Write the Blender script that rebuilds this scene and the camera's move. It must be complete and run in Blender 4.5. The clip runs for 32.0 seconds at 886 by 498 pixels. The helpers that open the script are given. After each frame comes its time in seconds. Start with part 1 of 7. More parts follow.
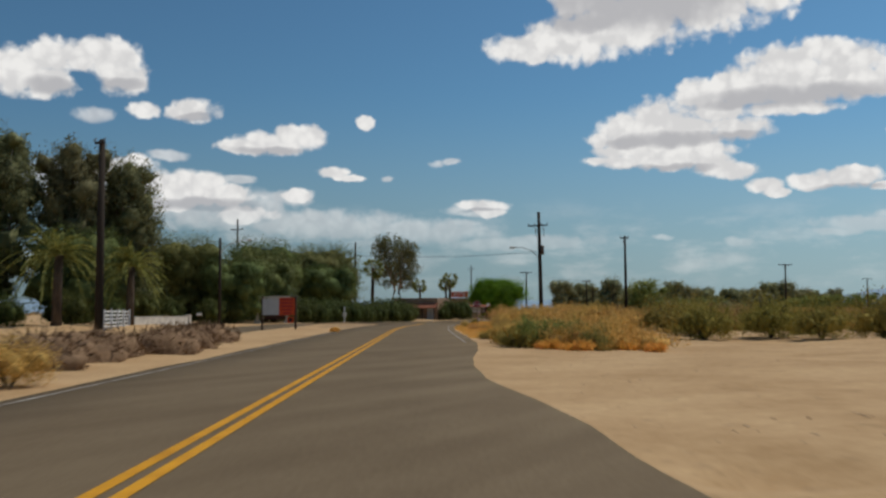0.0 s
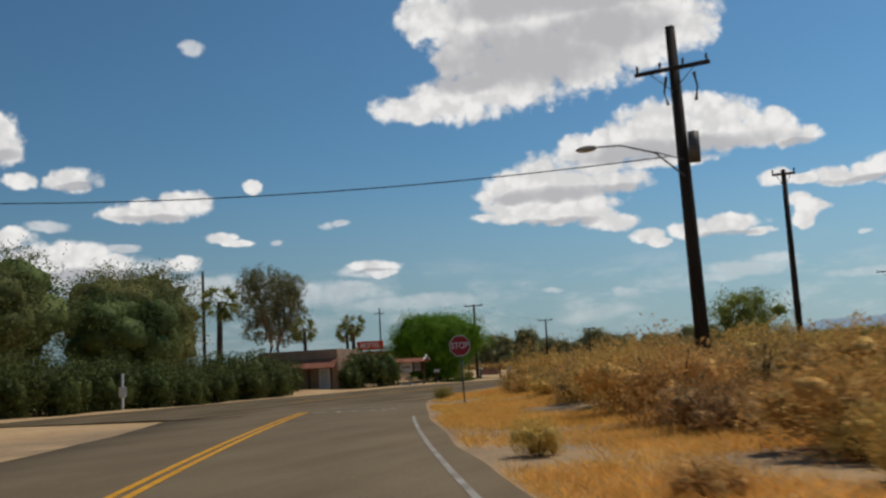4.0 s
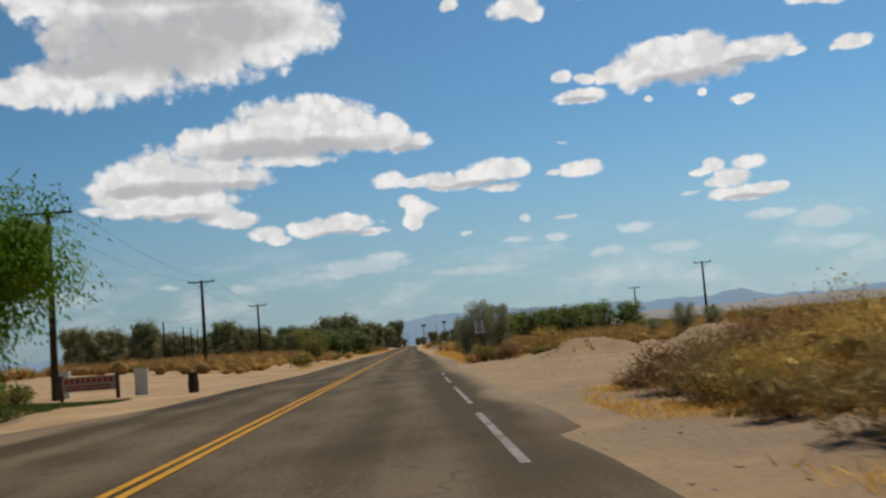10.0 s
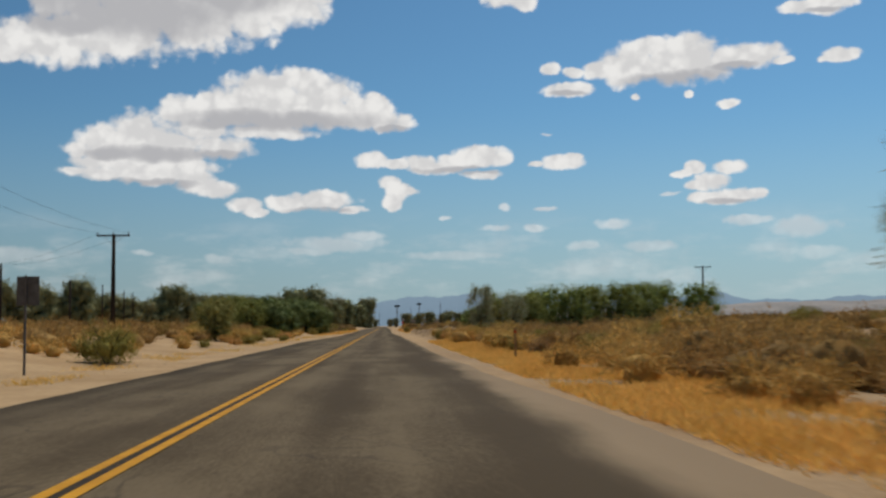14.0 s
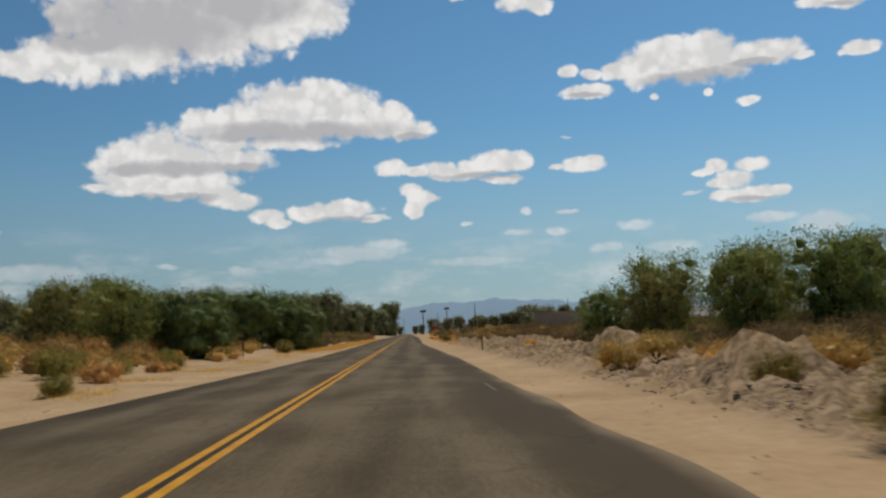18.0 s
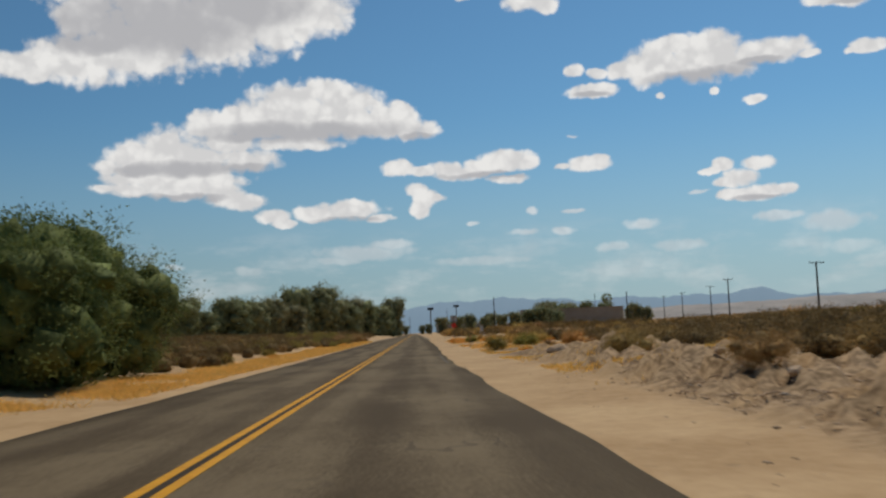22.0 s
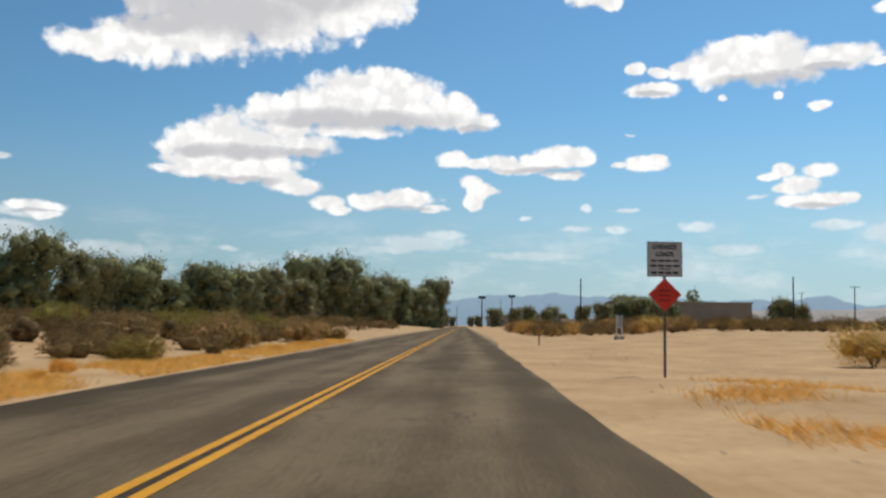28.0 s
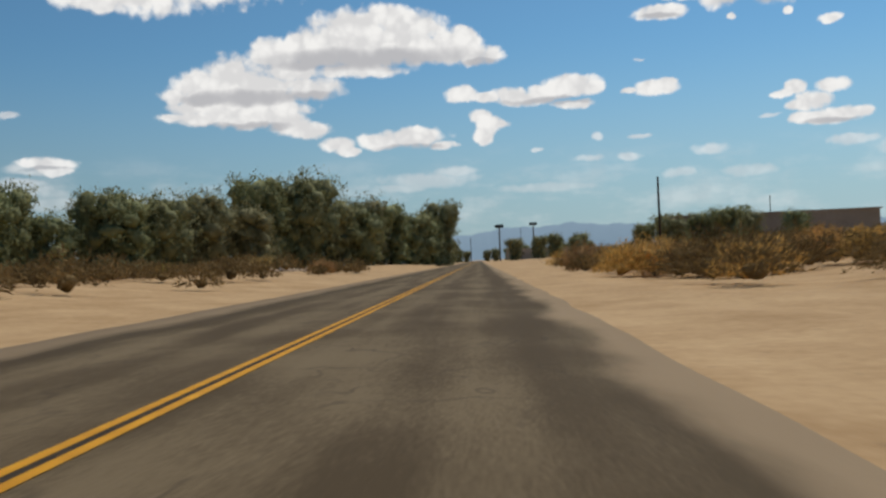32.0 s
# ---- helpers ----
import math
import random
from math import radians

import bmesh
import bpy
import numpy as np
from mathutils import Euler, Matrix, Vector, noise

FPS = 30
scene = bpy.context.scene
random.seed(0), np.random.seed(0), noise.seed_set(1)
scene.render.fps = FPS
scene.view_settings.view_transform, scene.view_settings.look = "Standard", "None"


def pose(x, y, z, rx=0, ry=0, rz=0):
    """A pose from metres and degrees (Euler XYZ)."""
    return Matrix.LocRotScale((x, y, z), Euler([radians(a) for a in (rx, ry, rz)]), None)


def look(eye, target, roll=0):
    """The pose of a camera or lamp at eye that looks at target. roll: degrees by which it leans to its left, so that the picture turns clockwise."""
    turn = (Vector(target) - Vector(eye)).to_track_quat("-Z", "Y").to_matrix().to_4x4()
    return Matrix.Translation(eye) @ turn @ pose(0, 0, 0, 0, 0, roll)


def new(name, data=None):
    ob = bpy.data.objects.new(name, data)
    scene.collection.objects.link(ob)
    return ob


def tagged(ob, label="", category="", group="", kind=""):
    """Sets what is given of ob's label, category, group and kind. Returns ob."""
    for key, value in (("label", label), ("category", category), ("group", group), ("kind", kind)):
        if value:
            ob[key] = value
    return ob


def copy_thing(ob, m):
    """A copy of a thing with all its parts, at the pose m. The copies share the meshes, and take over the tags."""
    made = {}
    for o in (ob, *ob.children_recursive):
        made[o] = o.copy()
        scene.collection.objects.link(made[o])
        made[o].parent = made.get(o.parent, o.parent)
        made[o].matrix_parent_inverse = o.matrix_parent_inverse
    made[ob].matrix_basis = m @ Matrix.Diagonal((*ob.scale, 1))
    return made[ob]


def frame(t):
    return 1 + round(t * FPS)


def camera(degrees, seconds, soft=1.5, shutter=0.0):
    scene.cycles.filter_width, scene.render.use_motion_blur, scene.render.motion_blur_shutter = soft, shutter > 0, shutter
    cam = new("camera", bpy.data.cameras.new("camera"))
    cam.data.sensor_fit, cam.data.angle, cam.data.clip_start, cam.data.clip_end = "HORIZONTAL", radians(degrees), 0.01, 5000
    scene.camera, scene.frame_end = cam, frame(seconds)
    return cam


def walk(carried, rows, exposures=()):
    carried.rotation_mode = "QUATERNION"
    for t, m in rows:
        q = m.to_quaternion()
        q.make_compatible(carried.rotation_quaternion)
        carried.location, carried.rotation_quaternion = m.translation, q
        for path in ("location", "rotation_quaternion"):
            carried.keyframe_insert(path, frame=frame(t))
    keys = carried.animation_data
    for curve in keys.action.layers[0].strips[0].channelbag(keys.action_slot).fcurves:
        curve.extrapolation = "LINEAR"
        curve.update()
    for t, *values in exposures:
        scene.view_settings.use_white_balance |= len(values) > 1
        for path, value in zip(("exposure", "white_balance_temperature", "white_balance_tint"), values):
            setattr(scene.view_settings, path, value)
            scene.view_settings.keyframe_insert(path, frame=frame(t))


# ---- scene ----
# Camera: a car's windscreen view, about 1.25 m above the road.
cam = camera(47.78, 32.0, soft=2.4, shutter=0.3)


def view(x, y, z, yaw, pitch, roll):
    """A pose from a place and degrees: yaw to the left of +y, pitch up, roll as look() takes it."""
    a, b = radians(yaw), radians(pitch)
    ahead = Vector((-math.sin(a) * math.cos(b), math.cos(a) * math.cos(b), math.sin(b)))
    eye = Vector((x, y, z))
    return look(eye, eye + ahead, roll)


EXPOSURES = [(0.0, -0.08), (9.0, -0.05), (14.0, -0.12), (20.0, -0.15), (25.0, -0.12), (27.0, 0.0), (27.5, 0.12), (28.0, 0.28), (28.5, 0.22), (29.0, 0.05), (30.0, 0.0), (32.0, 0.0)]
# seconds, x, y, z, yaw, pitch, roll
PATH = [
    (0, 55.28, -90.94, 1.25, 25.79, 3.62, -0.12),
    (0.5, 50.90, -82.38, 1.25, 25.03, 5.74, -1.04),
    (1, 46.60, -73.86, 1.25, 24.73, 5.26, -1.67),
    (1.5, 42.22, -65.59, 1.25, 24.17, 4.95, -1.90),
    (2, 37.99, -57.47, 1.25, 24.71, 5.53, -2.07),
    (2.5, 33.98, -49.41, 1.25, 22.83, 5.77, -2.67),
    (3, 30.20, -41.69, 1.25, 22.43, 5.93, -2.19),
    (3.5, 26.79, -34.34, 1.25, 20.61, 6.88, -2.21),
    (5.5, 15.58, -9.49, 1.25, 17.54, 6.17, -4.84),
    (6, 13.33, -4.39, 1.25, 16.21, 6.16, -5.92),
    (6.5, 11.21, 0.71, 1.25, 13.74, 6.94, -4.97),
    (7, 9.18, 5.86, 1.25, 11.76, 6.12, -4.16),
    (7.5, 7.37, 11.22, 1.25, 8.97, 6.69, -4.97),
    (8, 5.85, 16.92, 1.25, 6.88, 5.75, -6.68),
    (8.5, 4.62, 22.87, 1.25, 3.69, 6.14, -7.06),
    (9, 3.70, 29.07, 1.25, 0.82, 4.42, -5.62),
    (9.5, 3.01, 35.52, 1.25, -2.46, 5.80, -5.77),
    (10, 2.60, 42.11, 1.25, -2.13, 5.32, -4.55),
    (10.5, 2.31, 48.84, 1.25, -4.31, 5.73, -3.96),
    (11, 2.21, 55.81, 1.25, -3.85, 6.15, -3.06),
    (11.5, 2.21, 62.97, 1.25, -4.68, 5.13, -2.51),
    (12, 2.20, 70.35, 1.25, -5.97, 4.98, -2.37),
    (12.5, 2.13, 77.97, 1.25, -5.85, 4.50, -2.23),
    (13, 2.06, 85.82, 1.25, -4.83, 6.11, -2.98),
    (13.5, 2.06, 93.93, 1.25, -5.31, 5.37, -3.42),
    (14, 2.03, 102.14, 1.25, -3.42, 4.36, -0.68),
    (14.5, 2.01, 110.46, 1.25, -0.33, 3.31, 0.07),
    (16.5, 1.77, 145.57, 1.25, -1.55, 4.07, -2.41),
    (17, 1.73, 154.47, 1.25, -0.64, 5.53, -3.14),
    (17.5, 1.77, 163.37, 1.25, -1.49, 5.10, -2.47),
    (18, 1.79, 172.38, 1.25, -2.13, 4.74, -2.23),
    (18.5, 1.82, 181.55, 1.25, -2.08, 3.35, -1.59),
    (19, 1.79, 190.75, 1.25, -0.24, 5.14, -1.22),
    (19.5, 1.81, 199.68, 1.25, -0.99, 5.12, -1.13),
    (20, 1.84, 208.20, 1.25, -0.91, 4.95, -0.99),
    (20.5, 1.86, 216.31, 1.25, -0.33, 3.97, -0.65),
    (21, 1.82, 224.29, 1.25, -1.27, 6.17, -0.93),
    (21.5, 1.86, 232.43, 1.25, -1.21, 2.74, -0.87),
    (22, 1.83, 240.71, 1.25, -1.78, 4.74, -2.36),
    (22.5, 1.86, 249.03, 1.25, -1.16, 3.75, -1.65),
    (23, 1.92, 257.38, 1.25, -0.73, 3.57, -1.23),
    (23.5, 1.89, 265.87, 1.25, -0.56, 4.02, -2.98),
    (24, 1.85, 274.46, 1.25, -1.23, 4.21, -1.99),
    (24.5, 1.76, 283.20, 1.25, -0.33, 3.53, -2.80),
    (26.5, 2.11, 321.90, 1.25, -0.73, 1.65, -0.34),
    (27, 2.06, 332.01, 1.25, -0.11, 0.55, 1.05),
    (27.5, 2.01, 342.18, 1.25, 1.11, 1.37, -0.08),
    (28, 1.98, 352.44, 1.25, 1.18, 4.35, 0.64),
    (28.5, 1.96, 362.85, 1.25, -0.16, 6.20, 1.01),
    (29, 1.96, 373.39, 1.25, 1.12, 4.09, -1.37),
    (29.5, 1.97, 383.98, 1.25, 1.65, 2.45, -1.23),
    (30, 1.96, 394.57, 1.25, 2.39, 1.57, -0.86),
    (30.5, 2.03, 405.21, 1.25, 2.65, 2.78, -0.25),
    (31, 2.15, 415.87, 1.25, 2.07, 2.47, -1.34),
    (31.5, 2.33, 426.55, 1.25, 1.26, 3.04, -2.11),
    (32, 2.58, 437.20, 1.25, 2.06, 0.72, -2.41),
]
walk(cam, [(r[0], view(*r[1:])) for r in PATH], EXPOSURES)

# ---------------------------------------------------------------- light
SUN_AZ, SUN_EL = 35.0, 60.0  # degrees to the right of +y, and above the horizon


def build_world():
    world = bpy.data.worlds.new("sky")
    scene.world = world
    world.use_nodes = True
    nt = world.node_tree
    nodes, links = nt.nodes, nt.links
    nodes.clear()

    def node(kind, **props):
        n = nodes.new(kind)
        for k, v in props.items():
            if k == "operation":
                n.operation = v
            elif k == "blend_type":
                n.blend_type = v
        return n

    def m(op, a, b=None, c=None):
        n = node("ShaderNodeMath", operation=op)
        for i, s in enumerate((a, b, c)):
            if s is None:
                continue
            if isinstance(s, (int, float)):
                n.inputs[i].default_value = s
            else:
                links.new(s, n.inputs[i])
        return n.outputs[0]

    def vm(op, a, b=None, c=None):
        n = node("ShaderNodeVectorMath", operation=op)
        for i, s in enumerate((a, b, c)):
            if s is None:
                continue
            if isinstance(s, (tuple, list)):
                n.inputs[i].default_value = s
            else:
                links.new(s, n.inputs[i])
        return n

    coord = node("ShaderNodeTexCoord")
    sep = node("ShaderNodeSeparateXYZ")
    links.new(coord.outputs["Generated"], sep.inputs[0])
    x, y, z = sep.outputs
    az = m("MULTIPLY", m("ARCTAN2", m("MULTIPLY", x, -1.0), y), 57.2958)
    el = m("MULTIPLY", m("ARCSINE", z), 57.2958)
    comb = node("ShaderNodeCombineXYZ")
    links.new(az, comb.inputs[0])
    links.new(el, comb.inputs[1])
    flat = comb.outputs[0]

    sky = node("ShaderNodeTexSky")
    sky.sky_type = "NISHITA"
    sky.sun_disc = False
    sky.sun_elevation = radians(SUN_EL)
    sky.sun_rotation = radians(SUN_AZ)
    sky.air_density, sky.dust_density, sky.ozone_density = SKY_AIR, SKY_DUST, SKY_OZONE
    sky.altitude = 50

    # clouds: degrees to the left, degrees up, half width, half height
    puffs, wisps, bases = [], [], []
    # high bank over the road
    puffs.append((20.8, 14.9, 2.27, 0.85))
    puffs.append((17.9, 15.4, 3.36, 1.36))
    puffs.append((18.2, 17.4, 1.34, 1.22))
    puffs.append((19.5, 20.0, 2.08, 1.36))
    puffs.append((14.9, 16.5, 4.06, 2.05))
    puffs.append((11.5, 17.5, 4.9, 2.31))
    puffs.append((8.1, 18.0, 3.76, 2.05))
    puffs.append((5.2, 18.5, 2.21, 1.61))
    puffs.append((15.3, 19.6, 4.84, 2.74))
    puffs.append((10.6, 20.2, 5.54, 2.75))
    puffs.append((6.5, 20.2, 2.93, 1.83))
    puffs.append((13.0, 22.8, 8.06, 2.68))
    puffs.append((7.0, 22.1, 3.89, 1.8))
    # two-storeyed cloud, upper lobe
    puffs.append((6.3, 12.8, 2.9, 1.6))
    puffs.append((3.8, 12.7, 2.5, 1.5))
    puffs.append((9.2, 12.2, 1.79, 1.12))
    puffs.append((11.3, 12.0, 1.36, 0.83))
    puffs.append((1.2, 12.1, 1.78, 1.01))
    puffs.append((-0.4, 11.6, 1.37, 0.57))
    puffs.append((5.8, 11.8, 6.17, 0.68))
    puffs.append((11.8, 12.4, 0.75, 0.5))
    puffs.append((6.6, 13.7, 1.38, 0.67))
    puffs.append((4.4, 13.8, 1.66, 0.68))
    puffs.append((2.6, 13.3, 0.81, 0.63))
    puffs.append((0.4, 12.7, 0.71, 0.54))
    # its lower lobe and tail
    puffs.append((13.5, 10.8, 1.71, 1.16))
    puffs.append((15.2, 10.1, 1.68, 0.97))
    puffs.append((11.7, 10.1, 2.11, 0.98))
    puffs.append((9.2, 10.1, 1.85, 0.7))
    puffs.append((12.9, 9.7, 3.87, 0.76))
    puffs.append((16.5, 9.7, 0.91, 0.5))
    puffs.append((15.6, 8.5, 1.84, 0.43))
    puffs.append((12.9, 8.4, 2.37, 0.56))
    puffs.append((10.8, 8.4, 1.21, 0.57))
    puffs.append((16.9, 8.5, 0.65, 0.25))
    puffs.append((9.5, 7.7, 1.47, 0.49))
    puffs.append((7.9, 6.9, 0.99, 0.4))
    puffs.append((7.3, 6.5, 0.75, 0.25))
    # small clouds ahead
    puffs.append((4.0, 7.1, 2.29, 0.57))
    puffs.append((5.3, 7.0, 1.42, 0.44))
    puffs.append((3.0, 7.3, 1.09, 0.44))
    puffs.append((1.8, 6.6, 0.9, 0.22))
    puffs.append((0.7, 9.5, 0.84, 0.51))
    puffs.append((-0.9, 9.2, 1.14, 0.29))
    puffs.append((-2.4, 9.2, 1.31, 0.52))
    puffs.append((-4.2, 9.3, 1.47, 0.52))
    puffs.append((-5.5, 9.6, 1.64, 0.61))
    puffs.append((-6.8, 9.4, 0.78, 0.39))
    puffs.append((-5.8, 8.6, 1.24, 0.29))
    puffs.append((-0.4, 8.2, 0.65, 0.42))
    puffs.append((-1.2, 7.7, 0.85, 0.26))
    puffs.append((-0.6, 7.1, 0.65, 0.45))
    puffs.append((-10.3, 9.2, 1.17, 0.42))
    puffs.append((-8.8, 9.1, 0.49, 0.16))
    puffs.append((-10.9, 9.4, 0.58, 0.26))
    # cloud towards the sun
    puffs.append((-17.2, 14.4, 2.75, 1.27))
    puffs.append((-14.3, 14.4, 2.04, 1.11))
    puffs.append((-17.6, 15.2, 1.06, 0.75))
    puffs.append((-15.4, 15.2, 1.27, 0.61))
    puffs.append((-19.7, 14.4, 1.38, 0.71))
    puffs.append((-21.3, 14.5, 1.45, 0.7))
    puffs.append((-12.4, 14.2, 0.77, 0.59))
    puffs.append((-22.5, 14.1, 0.63, 0.23))
    puffs.append((-10.8, 13.2, 1.43, 0.41))
    puffs.append((-9.8, 14.4, 0.52, 0.38))
    puffs.append((-11.1, 14.1, 0.65, 0.35))
    # scraps round it
    puffs.append((-25.0, 16.8, 1.16, 0.58))
    puffs.append((-23.5, 16.7, 1.0, 0.34))
    puffs.append((-26.0, 16.8, 0.63, 0.38))
    puffs.append((-25.7, 14.1, 0.97, 0.36))
    puffs.append((-25.0, 13.9, 0.64, 0.2))
    puffs.append((-19.7, 12.0, 0.58, 0.24))
    puffs.append((-14.5, 12.6, 0.29, 0.19))
    puffs.append((-17.4, 12.7, 0.28, 0.21))
    puffs.append((-7.4, 18.4, 1.56, 0.59))
    puffs.append((-8.3, 18.1, 0.71, 0.43))
    puffs.append((-3.6, 18.9, 0.55, 0.4))
    puffs.append((-11.2, 18.7, 0.58, 0.21))
    # broken cluster
    puffs.append((-17.7, 8.6, 0.68, 0.37))
    puffs.append((-16.9, 8.3, 0.56, 0.22))
    puffs.append((-19.6, 8.5, 0.92, 0.39))
    puffs.append((-18.1, 7.6, 0.93, 0.31))
    puffs.append((-19.4, 6.9, 1.68, 0.42))
    puffs.append((-18.2, 6.9, 0.86, 0.34))
    puffs.append((-20.8, 7.0, 0.54, 0.33))
    # left of the road
    puffs.append((39.9, 11.3, 1.32, 0.63))
    puffs.append((40.9, 11.1, 0.69, 0.46))
    puffs.append((37.3, 9.3, 1.45, 0.4))
    puffs.append((35.5, 9.5, 2.14, 0.64))
    puffs.append((33.5, 9.9, 1.09, 0.75))
    puffs.append((34.6, 10.1, 0.9, 0.56))
    puffs.append((30.2, 10.8, 0.53, 0.4))
    puffs.append((32.2, 7.9, 0.86, 0.33))
    puffs.append((31.2, 7.6, 0.93, 0.18))
    puffs.append((23.5, 6.1, 1.42, 0.35))
    # bank behind the trees
    puffs.append((47.4, 13.5, 1.24, 1.02))
    puffs.append((44.5, 13.8, 1.72, 1.03))
    puffs.append((43.6, 12.8, 1.39, 0.93))
    puffs.append((46.0, 13.7, 1.13, 0.82))
    puffs.append((47.6, 12.3, 1.38, 0.89))
    puffs.append((49.3, 12.6, 1.61, 1.26))
    puffs.append((50.6, 12.7, 1.31, 1.02))
    puffs.append((42.6, 11.1, 0.91, 0.43))
    puffs.append((39.9, 11.2, 1.39, 0.65))
    puffs.append((40.7, 11.0, 0.78, 0.35))
    puffs.append((44.0, 7.9, 2.02, 0.57))
    puffs.append((42.9, 8.2, 0.7, 0.49))
    puffs.append((40.7, 7.1, 2.64, 0.8))
    puffs.append((38.6, 6.5, 2.14, 0.7))
    puffs.append((41.0, 6.1, 1.79, 0.53))
    puffs.append((37.1, 5.5, 1.85, 0.55))
    puffs.append((34.2, 6.6, 1.07, 0.41))
    # low on the left
    puffs.append((23.1, 5.8, 0.85, 0.3))
    # filling between the lobes
    puffs.append((12.8, 9.0, 3.57, 0.65))
    puffs.append((10.5, 8.0, 1.28, 0.6))
    puffs.append((10.4, 11.0, 2.14, 0.66))
    puffs.append((6.7, 11.0, 2.83, 0.43))
    puffs.append((15.8, 9.1, 1.43, 0.51))
    # joins
    puffs.append((-18.5, 14.1, 1.86, 0.9))
    puffs.append((-18.6, 7.8, 0.92, 0.55))
    puffs.append((-0.9, 7.6, 0.71, 0.58))
    puffs.append((-3.4, 9.1, 1.31, 0.45))
    # thin cloud
    wisps.append((-13.2, 5.6, 1.05, 0.31))
    wisps.append((-11.4, 4.4, 0.88, 0.31))
    wisps.append((-6.5, 5.5, 0.96, 0.19))
    wisps.append((-8.8, 5.5, 0.7, 0.22))
    wisps.append((2.7, 4.7, 2.75, 0.45))
    wisps.append((1.1, 5.1, 1.3, 0.32))
    wisps.append((4.3, 4.3, 1.45, 0.23))
    wisps.append((-4.1, 4.0, 2.75, 0.29))
    wisps.append((-15.1, 4.3, 1.52, 0.33))
    wisps.append((-9.3, 6.6, 0.7, 0.13))
    wisps.append((-7.0, 6.7, 0.29, 0.25))
    wisps.append((-16.3, 7.2, 0.54, 0.12))
    wisps.append((-20.5, 5.6, 1.29, 0.29))
    wisps.append((-23.3, 5.1, 1.65, 0.55))
    wisps.append((-24.1, 3.7, 1.09, 0.38))
    wisps.append((-9.5, 10.8, 0.32, 0.09))
    wisps.append((-3.5, 6.2, 0.39, 0.13))
    # thin cloud on the left
    wisps.append((29.0, 7.6, 0.31, 0.19))
    wisps.append((25.3, 8.6, 0.55, 0.19))
    wisps.append((33.4, 18.5, 0.76, 0.32))
    wisps.append((37.4, 7.5, 1.01, 0.2))
    wisps.append((9.3, 3.9, 0.83, 0.28))
    wisps.append((24.6, 5.1, 1.28, 0.22))
    wisps.append((13.3, 4.2, 0.64, 0.16))
    wisps.append((34.5, 6.5, 1.34, 0.47))
    # thin cloud beyond the trees
    wisps.append((45.2, 10.7, 1.08, 0.39))
    wisps.append((41.3, 8.7, 0.95, 0.29))
    wisps.append((37.5, 7.4, 1.08, 0.21))
    wisps.append((33.4, 18.3, 0.63, 0.33))
    wisps.append((25.3, 8.6, 0.52, 0.19))
    # thin cloud over the windbreak
    wisps.append((24.1, 5.8, 1.57, 0.34))
    wisps.append((26.1, 8.5, 0.52, 0.22))
    wisps.append((25.2, 4.6, 1.66, 0.33))
    # hazy bank low on the left
    wisps.append((43.1, 6.5, 4.38, 1.3))
    wisps.append((38.6, 5.8, 4.27, 1.21))
    wisps.append((32.7, 5.0, 5.09, 0.82))
    wisps.append((26.9, 4.6, 4.86, 0.71))
    wisps.append((46.5, 7.1, 2.51, 1.11))
    wisps.append((21.1, 3.9, 4.85, 0.45))
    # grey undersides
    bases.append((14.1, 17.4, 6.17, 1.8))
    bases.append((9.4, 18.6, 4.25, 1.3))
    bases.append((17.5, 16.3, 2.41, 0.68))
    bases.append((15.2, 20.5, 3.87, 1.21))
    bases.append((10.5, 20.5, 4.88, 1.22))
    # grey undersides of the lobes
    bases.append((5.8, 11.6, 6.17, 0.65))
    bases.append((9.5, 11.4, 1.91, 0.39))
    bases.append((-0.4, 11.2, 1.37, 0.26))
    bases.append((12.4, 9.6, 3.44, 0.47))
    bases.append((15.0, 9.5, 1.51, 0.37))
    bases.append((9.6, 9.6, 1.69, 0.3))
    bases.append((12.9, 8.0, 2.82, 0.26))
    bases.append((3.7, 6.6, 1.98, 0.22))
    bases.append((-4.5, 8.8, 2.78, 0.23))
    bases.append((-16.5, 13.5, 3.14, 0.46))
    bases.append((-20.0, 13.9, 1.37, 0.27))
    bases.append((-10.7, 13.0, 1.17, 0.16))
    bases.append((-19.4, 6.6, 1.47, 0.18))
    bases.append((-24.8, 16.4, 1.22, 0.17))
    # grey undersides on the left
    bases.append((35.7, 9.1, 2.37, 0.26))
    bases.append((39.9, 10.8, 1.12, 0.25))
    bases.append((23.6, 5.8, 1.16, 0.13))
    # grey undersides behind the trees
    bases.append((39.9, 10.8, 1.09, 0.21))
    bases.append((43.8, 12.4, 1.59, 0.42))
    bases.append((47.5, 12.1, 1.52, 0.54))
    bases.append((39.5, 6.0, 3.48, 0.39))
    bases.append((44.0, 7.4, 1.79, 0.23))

    def noise_of(p, scale, detail, rough=0.5):
        n = node("ShaderNodeTexNoise")
        n.inputs["Scale"].default_value = scale
        n.inputs["Detail"].default_value = detail
        n.inputs["Roughness"].default_value = rough
        links.new(p, n.inputs["Vector"])
        return n

    def wobble(scale, amount, detail):
        c = vm("SUBTRACT", noise_of(flat, scale, detail).outputs["Color"], (0.5, 0.5, 0.5)).outputs[0]
        return vm("MULTIPLY", c, (amount, amount * 0.7, 0.0)).outputs[0]

    def field(p, ellipses, blend):
        least = None
        for a, e, w, h in ellipses:
            q = vm("MULTIPLY_ADD", p, (1 / w, 1 / h, 0.0), (-a / w, -e / h, 0.0)).outputs[0]
            d = vm("DOT_PRODUCT", q, q).outputs["Value"]
            least = d if least is None else m("SMOOTH_MIN", least, d, blend)
        return m("SUBTRACT", 1.0, least)

